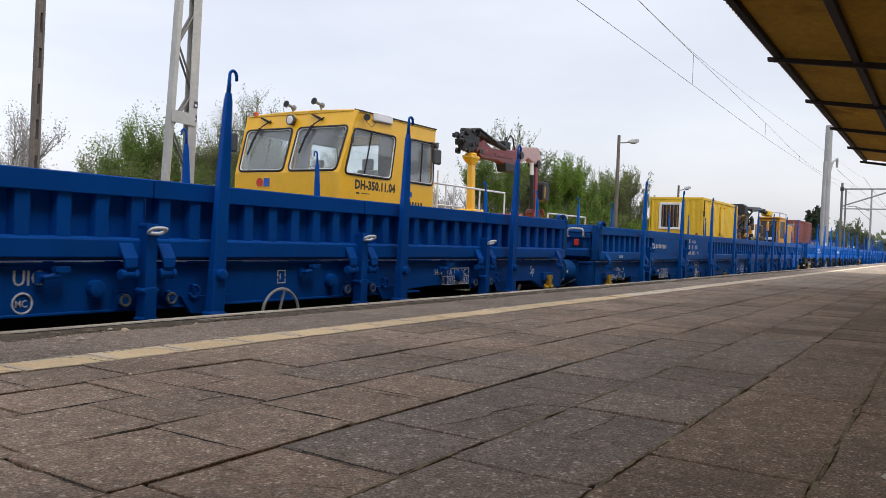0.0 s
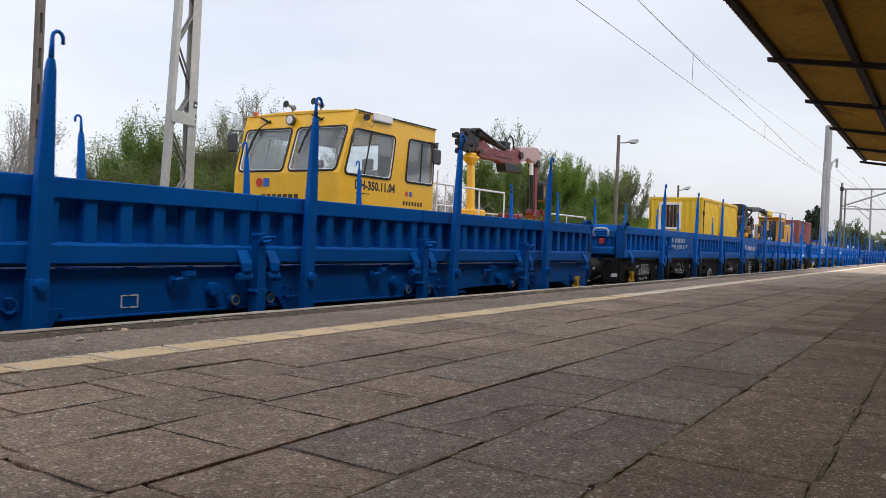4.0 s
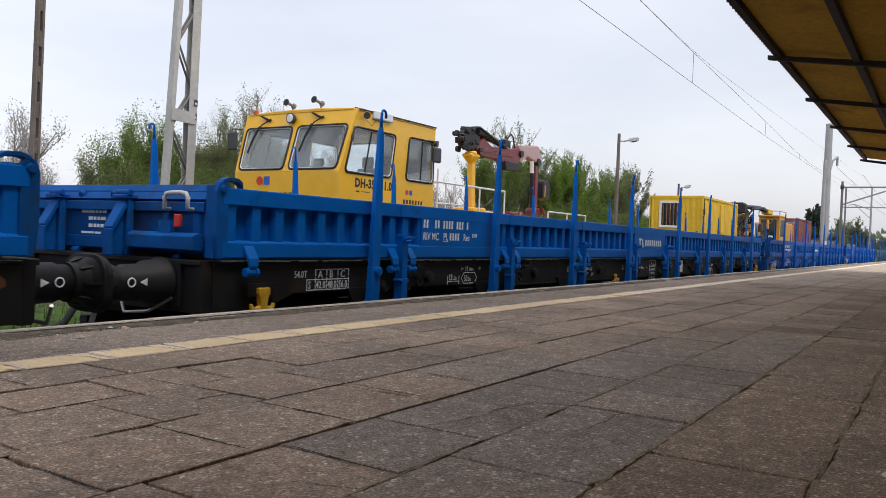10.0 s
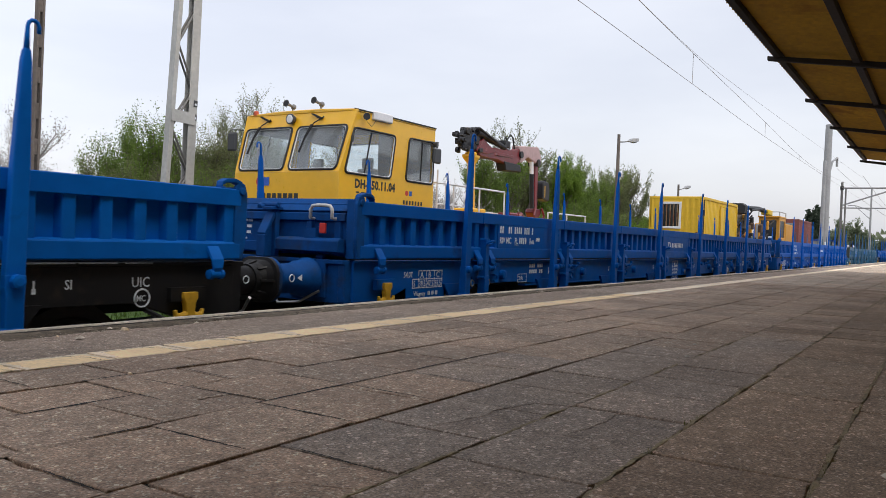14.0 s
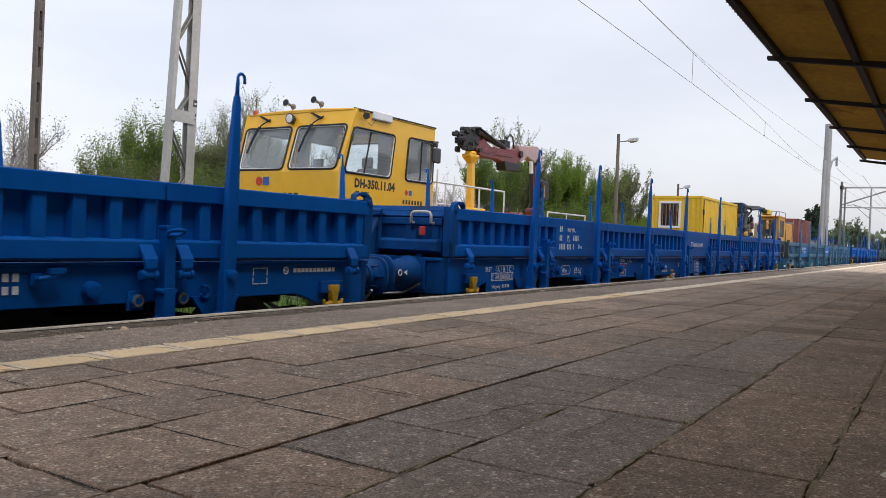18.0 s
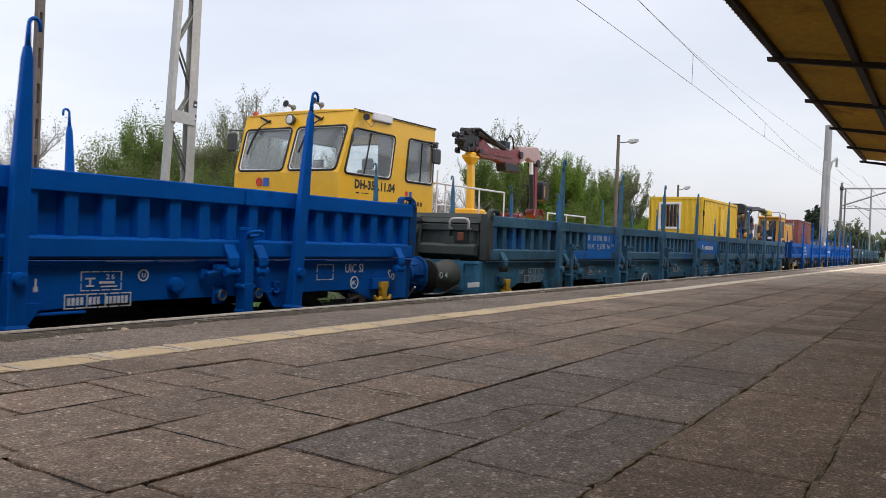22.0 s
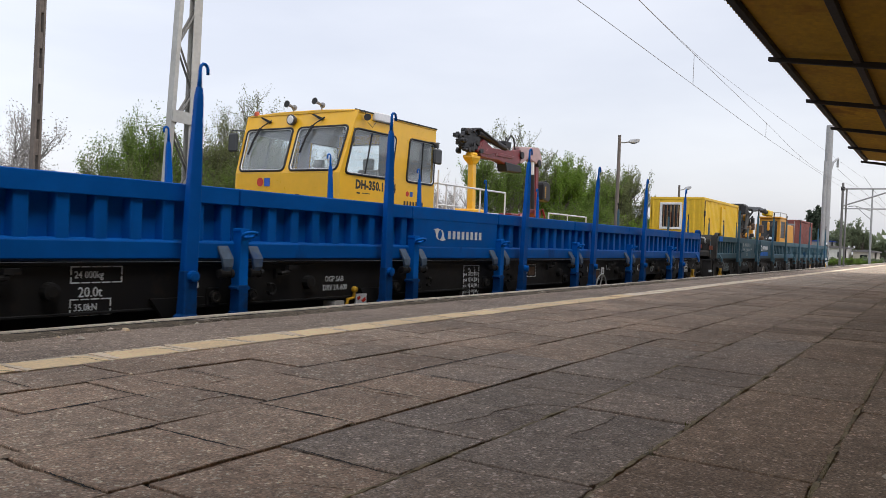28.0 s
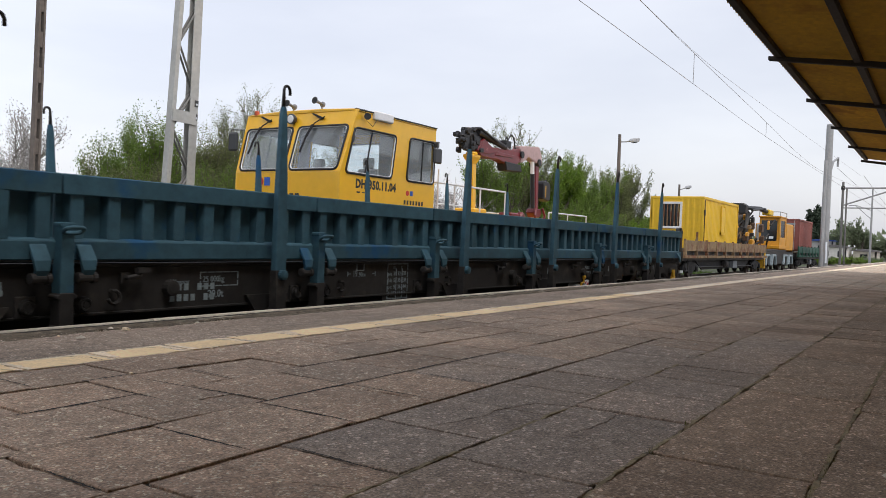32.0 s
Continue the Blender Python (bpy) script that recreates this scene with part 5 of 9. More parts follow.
            lettering("MC", r, letter, w, facing(x - r * 0.76, low - 0.001, z - r * 0.36), wide=0.85)
        elif kind == "circle_high":
            part("lettering_frame", shared(f"circle {size[1]}", lambda: Shape().ring((0, 0, 0), (0, 1, 0), size[1], 0.0042, 24)), letter, w, at=Matrix.Translation((x, -SIDE - 0.0145, z)))
            lettering(size[0], size[1] * 1.15, letter, w, facing(x - size[1] * (0.72 if len(size[0]) > 1 else 0.36), -SIDE - 0.0155, z - size[1] * 0.42), wide=0.85)
        elif kind == "old_field":
            part("flat_field", Shape().box(0, size, -0.002, 0, 0, 0.10), BLUE_OLD, w, "patch of old blue paint", at=Matrix.Translation((x, -SIDE - 0.0125, z)))
        elif kind == "name_board":        # a mounted board: emblem above, a plain blue band below
            board = part("name_board", Shape().box(0, 1.0, -0.020, 0.0, 0, 0.40), WORN_DARK, w, "weathered mounted name board", at=Matrix.Translation((x, -SIDE - 0.012, z)), bevel=0.004)
            part("blue_band", Shape().box(0.004, 0.996, -0.0225, -0.020, 0.004, 0.105), BLUE, board, "bright blue band")
            part("emblem", shared("emblem", swirl_shape), LETTER, board, "white swirl emblem", at=facing(0.14, -0.0205, 0.205) @ Matrix.Diagonal((0.14, 0.15, 1, 1)))
            bars(board, (0.335, -0.0205, 0.172), [(0.083 * i, -0.02 * (i == 6), 0.062, 0.085 + 0.02 * (i == 6)) for i in range(8)], LETTER)
            bars(board, (0.335, -0.0205, 0.135), [(0.042 * i, 0, 0.026, 0.016) for i in range(9)], LETTER_DULL)
        elif kind == "chalk":             # yellow chalk strokes
            part("chalk_mark", Shape().tube([(0.13, 0, 0.13), (0.17, 0, 0.19)], 0.006, 4), CHALK, w, at=Matrix.Translation((x, low, z)))
            part("chalk_mark", Shape().ring((0, 0, 0), (0, 1, 0), 0.018, 0.005, 10), CHALK, w, at=Matrix.Translation((x, low, z)))
        elif kind == "strip":             # a narrow white line of small figures
            bars(w, (x, low, z), [(0.045 * k, 0, 0.035, 0.032) for k in range(int(size / 0.045))], letter)
        elif kind == "red_box":           # a load in a red frame
            part("lettering_frame", frame_lines(Shape(), -0.02, 0.26, -0.02, 0.075, 0.008), RED_MARK, w, at=Matrix.Translation((x, low, z)))
            lettering(size, 0.085, letter, w, facing(x + 0.01, low, z), wide=0.85)
        elif kind == "tag":               # a small white plate with a dark figure
            part("plate", Shape().box(-0.055, 0.055, -0.004, 0, -0.05, 0.05), LETTER, w, "small white plate", at=Matrix.Translation((x, low, z)))
            part("lettering_bar", Shape().box(-0.03, 0.03, -0.006, -0.004, 0.012, 0.02).box(-0.006, 0.006, -0.006, -0.004, -0.02, 0.012).box(-0.025, 0.025, -0.006, -0.004, -0.03, -0.02), LETTER_DARK, w, at=Matrix.Translation((x, low, z)))
        elif kind in ("rust_plate", "dashed"):      # a dashed white frame, round a bare rusty plate or empty
            if kind == "rust_plate":
                part("plate", Shape().box(0.03, 0.19, -0.004, 0, 0.02, 0.12), RUST, w, "bare rusty plate", at=Matrix.Translation((x, low, z)))
            if size or kind == "dashed":
                dash = Shape()
                for k in range(6):
                    dash.box(0.04 * k - 0.01, 0.04 * k + 0.018, -0.003, 0, 0.0, 0.008).box(0.04 * k - 0.01, 0.04 * k + 0.018, -0.003, 0, 0.14, 0.148)
                for k in range(4):
                    dash.box(-0.01, -0.002, -0.003, 0, 0.036 * k, 0.036 * k + 0.024).box(0.222, 0.23, -0.003, 0, 0.036 * k, 0.036 * k + 0.024)
                part("lettering_frame", dash, letter, w, at=Matrix.Translation((x, low, z)))
        elif kind == "valve":             # brake valve gear under the frame
            lever = part("brake_valve", Shape().tube([(-0.10, -0.03, -0.03), (-0.085, -0.03, 0.045), (-0.01, -0.03, 0.055), (0.0, -0.03, 0.105)], 0.014, 7), HOOK_YELLOW, w, "yellow brake change-over lever", at=Matrix.Translation((x, low, z)))
            part("knob", Shape().disc((0.0, -0.03, 0.10), (0, 0, 1), ((0, 0.012), (0.008, 0.024), (0.025, 0.030), (0.042, 0.024), (0.05, 0.010)), 12), HOOK_YELLOW, lever)
            part("valve_box", Shape().box(-0.24, -0.12, -0.02, 0.10, -0.04, 0.035), GRIP_PALE, w, "small pale valve box", at=Matrix.Translation((x, low, z)))
            box = part("valve_plate", Shape().box(0.02, 0.16, -0.035, -0.02, -0.01, 0.085), LETTER, w, "white plate with red marks", at=Matrix.Translation((x, low, z)))
            part("red_mark", Shape().prism([(0.03, 0.055), (0.07, 0.07), (0.075, 0.05), (0.04, 0.03)], "y", -0.038, -0.035), RED_MARK, box)
            part("red_mark", Shape().prism([(0.09, 0.03), (0.14, 0.055), (0.15, 0.03), (0.11, 0.01)], "y", -0.038, -0.035), RED_MARK, box)
    if number not in (1, 6):
        for o in (*[-x for x in STAKES], *STAKES):
            part("lettering_bar", shared("stake figure", lambda: Shape().box(-0.006, 0.006, -0.0025, 0, 0.028, 0.075).box(-0.012, 0.012, -0.0025, 0, 0, 0.03)), letter, w, at=Matrix.Translation((o + 0.17, low, 1.05)))
    tag = Shape()
    for i, run in enumerate(((0.16, 0.03, 0.03, 0.05), (0.05, 0.03, 0.03, 0.06), (0.05, 0.03, 0.03, 0.05), (0.16, 0.07), (0.13, 0.09, 0.03, 0.03, 0.03))):
        y, z = (0.22, 0.13, 0.13, 0.22, 0.26)[i], (1.53, 1.475, 1.42, 1.37, 1.335)[i]
        for wide in run:
            tag.box(-0.003, 0, y - wide, y, z, z + (0.026 if i < 3 else 0.016))
            y -= wide + 0.014
    if number != 8:
        part("lettering_bar", tag, LETTER_FADED if number == 6 else letter, w, at=Matrix.Translation((-9.2525, 0.0, 0.0)))
    for x, way in ((-9.64, -1), (9.60, -1 if number == 4 else 1)):
        part("buffer_mark", shared(f"buffer mark {way}", lambda: Shape().prism([(-0.075 * way, 0.026), (-0.02 * way, 0.0), (-0.075 * way, -0.026)], "y", -0.003, 0.0).ring((0.045 * way, -0.0015, 0), (0, 1, 0), 0.028, 0.005, 16)), letter, w,
             at=Matrix.Translation((x, -1.002, 1.07)))
    return w


def mirrored(s):
    s.v = [(x, -y, z) for x, y, z in s.v]
    return s


wagon(0, BLUE_DEEP, BLUE_DEEP, BLUE_DEEP, END_BLUE, "deep blue bolster wagon with raised stakes and drop sides", 4.08,
      {"marks": (("text", 2.10, 1.09, ("UIC", 0.12)), ("circle", 2.16, 0.992, 0), ("load_table", 6.4, 0.97, ("S", "39.5", "47.5", "55.5")), ("text", 8.37, 1.05, ("Sp", 0.14)), ("boxed", 4.10, 1.05, ("I", 0.06)))})
wagon(1, BLUE_SOLID, BLUE_EVEN, BLUE_SOLID, END_BLUE, "deep blue bolster wagon with white lettering plates", -4.0,
      {"plates": (-7.16, -5.05), "marks": (("emblem", -6.85, 1.475, 0.100), ("number_tall", -4.68, 1.335, 0.078), ("load_table", -6.28, 0.925, ("S", "40.0", "48.0", "56.0")),
       ("measure", -8.48, 1.08, "19.90m"), ("span", -8.62, 0.965, "18.5m"), ("tank", -8.35, 0.96, "51.0m"), ("text_high", -8.5, 1.28, ("08.12.18", 0.06)), ("boxed", -4.0, 1.09, ("23 000kg", 0.055)),
       ("text", -3.95, 1.01, ("20.0t", 0.085)), ("boxed", -4.0, 0.905, ("35.0kN", 0.06)), ("text", -2.0, 1.03, ("OGP-SAB", 0.07, LETTER_OLIVE)), ("text", -2.0, 0.965, ("DRV2A-600", 0.065, LETTER_OLIVE)), ("valve", -1.53, 0.80, 0), ("grid", 0.19, 0.855, 0), ("measure", -0.33, 0.99, "14.60m"), ("boxed", 1.89, 0.97, ("   ", 0.04)))})
wagon(2, BLUE, SOLE_BLACK, BLUE, END_BRIGHT, "blue bolster wagon with a black underframe", -4.0,
      {"plates": (-7.16, -0.83), "marks": (("number_wide", -6.78, 1.41, 0.080), ("load_table", -8.36, 0.97, ("S", "40.0", "48.0", "56.0")), ("measure", -6.22, 1.10, "19.90m"), ("span", -6.30, 0.985, "18.5m"),
       ("tank", -6.05, 0.975, "49.0m"), ("date_plate", -8.46, 0.832, 0), ("emblem", -0.52, 1.48, 0.148), ("tag", -4.17, 1.06, 0), ("boxed", -2.13, 1.05, ("24 000kg", 0.055)), ("red_box", -2.10, 0.975, "20.0t"), ("boxed", -1.84, 0.935, ("35.0kN", 0.055)),
       ("grid", 0.15, 0.86, 0), ("text", 1.76, 1.035, ("O-GP SAB", 0.075)), ("text", 1.74, 0.968, ("DRV 2A-600", 0.07)), ("text", 7.85, 1.06, ("UIC", 0.08)), ("circle", 7.2, 1.08, 0), ("circle_high", 8.43, 1.325, ("MC", 0.068)), ("text_high", 8.515, 1.285, ("UIC Sp", 0.095)), ("circle_high", 8.83, 1.325, ("U", 0.048)), ("revision", 8.37, 1.0, 0), ("rust", 9.04, 1.115, 0.105), ("valve", 1.66, 0.86, 0))})
wagon(3, BLUE_SEA, SOLE_BLACK, BLUE_SEA, END_BRIGHT, "fresh blue bolster wagon with a black underframe", 4.03,
      {"plates": (-7.16, -0.83), "marks": (("number_wide", -6.79, 1.415, 0.080), ("emblem", -0.50, 1.475, 0.145), ("load_table", -8.32, 0.985, ("S", "42.0", "48.0", "56.0")), ("text", -2.62, 1.055, ("OGP-SAB", 0.065)), ("text", -2.64, 0.985, ("DRV 2A-600", 0.065)), ("span", -6.24, 1.01, "18.5m"),
       ("measure", -5.97, 1.10, "19.90m"), ("grid", 0.17, 0.885, 0), ("measure", -0.35, 1.045, "14.86m"), ("sheet", 1.84, 0.965, 0), ("pictogram", 3.86, 1.045, 0), ("tag", 4.38, 1.10, 0), ("boxed", 5.72, 1.07, ("      ", 0.045)), ("circle", 5.5, 1.02, 0),
       ("text", 7.98, 1.07, ("SI", 0.08)), ("text", 8.42, 1.07, ("UIC", 0.09)), ("circle", 8.5, 1.0, 0), ("valve", -1.52, 0.845, 0), ("tank", -5.97, 0.985, "50.0m"))})
wagon(4, BLUE_EVEN, BLUE_EVEN, BLUE_EVEN, END_BLUE, "deep blue bolster wagon with a blue underframe", 4.03,
      {"plates": (-7.16, -0.83), "marks": (("number_wide", -6.78, 1.41, 0.080), ("emblem", -0.45, 1.47, 0.115), ("load_table", -8.37, 0.96, ("S", "39.5", "47.5", "55.5")), ("date_plate", -8.46, 0.832, 0), ("small", -5.9, 1.06, 0), ("boxed", -6.2, 0.96, ("20.0t", 0.06)),
       ("grid", 0.0, 0.885, 0), ("small", -0.9, 1.0, 0), ("rust_plate", 1.74, 1.0, 0), ("small", 5.9, 1.05, 0), ("boxed", 7.98, 1.055, ("  ", 0.08)), ("strip", 8.40, 1.135, 0.50), ("circle", 8.32, 1.15, 0.025))})
wagon(5, BLUE_BRIGHT, BLUE_BRIGHT, BLUE_BRIGHT, END_BLUE, "bright blue bolster wagon, freshly painted", 4.03,
      {"plates": (-7.16, -0.83), "marks": (("number_tall", -6.70, 1.335, 0.078), ("emblem", -0.45, 1.47, 0.105), ("load_table", -8.36, 0.97, ("S", "40.0", "48.0", "56.0")), ("date_plate", -8.46, 0.832, 0), ("tank", -6.5, 1.02, "49.0m"), ("span", -6.05, 1.035, "18.5m"),
       ("boxed", -4.28, 1.13, ("23 000kg", 0.055)), ("red_box", -4.24, 1.045, "20.0t"), ("boxed", -4.28, 0.94, ("35.0kN", 0.06)), ("measure", -3.96, 1.14, "14.86m"), ("text", -2.13, 1.035, ("O-GP SAB", 0.075)), ("text", -2.13, 0.965, ("DRV2A-600", 0.07)), ("valve", -1.62, 0.86, 0),
       ("dashed", 1.70, 1.02, 0), ("text", 8.35, 1.115, ("UIC SI", 0.105)), ("circle", 8.48, 1.03, 0.05), ("boxed", 8.0, 1.06, ("   ", 0.085)), ("grid", 0.0, 0.89, 0), ("text", 8.95, 1.04, ("Sp", 0.13)), ("pictogram", 5.96, 1.045, 0), ("cells", 5.86, 0.945, 0), ("circle_u", 6.385, 1.13, 0.034))})
wagon(6, WORN, SOLE_TEAL, WORN, GRIME_GREEN, "weathered grey-blue bolster wagon with patches of old blue", -3.98,
      {"plates": (-7.16, -0.83), "marks": (("number_wide", -6.51, 1.395, 0.080), ("old_field", -6.95, 1.258, 1.35), ("old_field", -2.38, 1.258, 0.14), ("old_field", 1.15, 1.625, 0.12), ("emblem", -0.40, 1.47, 0.11), ("load_table", -8.30, 0.97, ("S", "39.5", "47.5", "55.5")), ("tank", -6.34, 1.045, "50.0m"), ("measure", -6.0, 1.04, "18.5m"),
       ("boxed", -3.96, 1.07, ("I", 0.055)), ("boxed", -2.20, 1.01, ("20.0t", 0.070)), ("strip", -2.20, 1.13, 0.24), ("boxed", -1.93, 1.02, ("35.0kN", 0.052)), ("text", 1.86, 1.09, ("OGP-SAB", 0.07)), ("text", 1.84, 1.02, ("DRV2A-600", 0.065)), ("grid", 0.0, 0.90, 0), ("measure", 3.90, 1.07, "19.90m"), ("chalk", 4.13, 1.0, 0), ("boxed", 6.13, 1.06, ("     ", 0.05)), ("boxed", 5.92, 0.99, (" I", 0.1)))})
wagon(7, BLUE_SOLID, SOLE_BLACK, BLUE, END_BLUE, "blue bolster wagon with a black underframe and sharp lettering", 3.95,
      {"plates": (-7.16, -0.83), "marks": (("number_tall", -6.80, 1.335, 0.078), ("emblem", -0.38, 1.475, 0.115), ("load_table", -8.36, 0.97, ("S", "40.0", "48.0", "56.0")), ("tank", -6.07, 1.062, "49.0m"), ("measure", -6.46, 1.07, "19.9m"), ("boxed", -4.15, 1.10, ("24 000kg", 0.06)), ("text", -4.10, 1.02, ("20.0t", 0.085)),
       ("boxed", -4.15, 0.91, ("35.0kN", 0.06)), ("text", -1.95, 1.055, ("OGP SAB", 0.065)), ("text", -1.97, 0.985, ("DRV 2A-600", 0.065)), ("grid", 0.22, 0.87, 0), ("rust_plate", 1.70, 1.02, 1), ("text", 4.30, 1.065, ("UIC", 0.105)), ("tag", 4.15, 1.06, 0), ("rust_plate", 3.83, 0.94, 1), ("circle", 6.42, 1.09, 0.07), ("circle_u", 8.04, 1.11, 0.046), ("boxed", 5.72, 1.045, ("         ", 0.055)), ("text", 9.0, 1.085, ("p", 0.10)), ("revision", 8.405, 0.985, 1), ("valve", -1.6, 0.86, 0))})
wagon(8, WORN_DARK, SOLE_WORN, WORN_DARK, GRIME, "dirty teal bolster wagon with a dusty dark underframe", -4.1,
      {"fresh": False, "plates": (-7.16, -5.05), "marks": (("number_wide", -6.71, 1.42, 0.080), ("name_board", -4.68, 1.310, 0), ("blue_field", -9.07, 1.616, 0.31), ("load_table", -8.36, 0.97, ("S", "39.5", "47.5", "55.5")), ("text", -8.46, 1.135, ("53.5t", 0.07)), ("span", -6.34, 1.085, "18.5m"), ("tank", -6.05, 1.062, "50.0m"), ("text_high", -6.30, 1.315, ("2151", 0.085)),
       ("boxed", -8.88, 1.135, ("R 35", 0.075)), ("boxed", -1.91, 1.06, ("25 000kg", 0.06)), ("text", -1.84, 0.985, ("20.0t", 0.075)), ("text", -2.15, 1.08, ("Wagony", 0.05)), ("small", -2.15, 0.97, 0), ("boxed", -0.24, 1.14, ("   ", 0.03)), ("measure", -0.36, 1.09, "19.90m"), ("grid", 0.2, 0.90, 0), ("small", 4.8, 1.02, 0), ("valve", 4.7, 0.86, 0))})

# ---- things on the far track ----
def panel(corner, along, up, thick, openings, slant=(0.0, 0.0)):
    """A wall with openings through it. corner, along, up: its lower left corner and edges; openings in parts of 1 as (u0, u1, v0, v1).
    slant: how far the left and right edges lean along the wall from foot to head."""
    c, a, b, t = Vector(corner), Vector(along), Vector(up), Vector(thick)
    us = sorted({0.0, 1.0, *[u for o in openings for u in o[:2]]})
    vs = sorted({0.0, 1.0, *[v for o in openings for v in o[2:]]})

    def at(u, v, d):
        return c + a * (u + v * (slant[0] * (1 - u) + slant[1] * u)) + b * v + t * d
    s = Shape()
    s.weld = True
    inside = lambda u, v: any(o[0] < u < o[1] and o[2] < v < o[3] for o in openings)
    solid = {(i, j) for i in range(len(us) - 1) for j in range(len(vs) - 1) if not inside((us[i] + us[i + 1]) / 2, (vs[j] + vs[j + 1]) / 2)}
    for i, j in solid:
        u0, u1, v0, v1 = us[i], us[i + 1], vs[j], vs[j + 1]
        p = [at(u, v, d) for d in (0, 1) for u, v in ((u0, v0), (u1, v0), (u1, v1), (u0, v1))]
        f = [(0, 1, 2, 3), (7, 6, 5, 4)]
        for (di, dj), q in (((0, -1), (0, 4, 5, 1)), ((1, 0), (1, 5, 6, 2)), ((0, 1), (2, 6, 7, 3)), ((-1, 0), (3, 7, 4, 0))):
            if (i + di, j + dj) not in solid:
                f.append(q)
        s.add(p, f)
    return s, at


def window_into(thing_ob, at, o, out, rim=0.022, dark=False, split=0.0):
    """A pane with a rubber rim and rounded corners in the opening o of a wall made by panel()."""
    u0, u1, v0, v1 = o
    size_u, size_v = (at(u1, v0, 0) - at(u0, v0, 0)).length, (at(u0, v1, 0) - at(u0, v0, 0)).length
    ru, rv = 0.09 / size_u * (u1 - u0), 0.09 / size_v * (v1 - v0)
    loop = []
    for cu, cv, a0 in ((u1 - ru, v1 - rv, 0), (u0 + ru, v1 - rv, 90), (u0 + ru, v0 + rv, 180), (u1 - ru, v0 + rv, 270)):
        loop += [(cu + ru * math.cos(radians(a0 + d)), cv + rv * math.sin(radians(a0 + d))) for d in (0, 22, 45, 67, 90)]
    pts = [at(u, v, -0.15) for u, v in loop]
    win = part("window", Shape().tube(pts + pts[:2], rim, 6, False), RUBBER, thing_ob)
    fill = Shape()          # the corners between the round rim and the square opening
    for k, (cu, cv) in enumerate(((u1, v1), (u0, v1), (u0, v0), (u1, v0))):
        arc = loop[k * 5:k * 5 + 5]
        n = len(fill.v)
        fill.v += [at(cu, cv, 0.1)] + [at(u, v, 0.1) for u, v in arc]
        fill.f += [(n, n + i, n + i + 1) for i in range(1, 5)]
    part("corner_fill", fill, out, win)
    inner = [at((u0 + u1) / 2 + (u - (u0 + u1) / 2) * 0.965, (v0 + v1) / 2 + (v - (v0 + v1) / 2) * 0.955, -0.05) for u, v in loop]
    part("trim", Shape().tube(inner + inner[:2], rim * 0.55, 5, False), WHITE_PAINT, win)
    s = Shape().hull([[at(u, v, 0.35) for u, v in loop], [at(u, v, 0.55) for u, v in loop]])
    pane = part("pane", s, GLASS_DARK if dark else GLASS, win)
    pane.visible_shadow = False
    if split:
        u = u0 + (u1 - u0) * split
        part("divider", Shape().tube([at(u, v0, 0.2), at(u, v1, 0.2)], 0.016, 6), RUBBER, win)
    return win


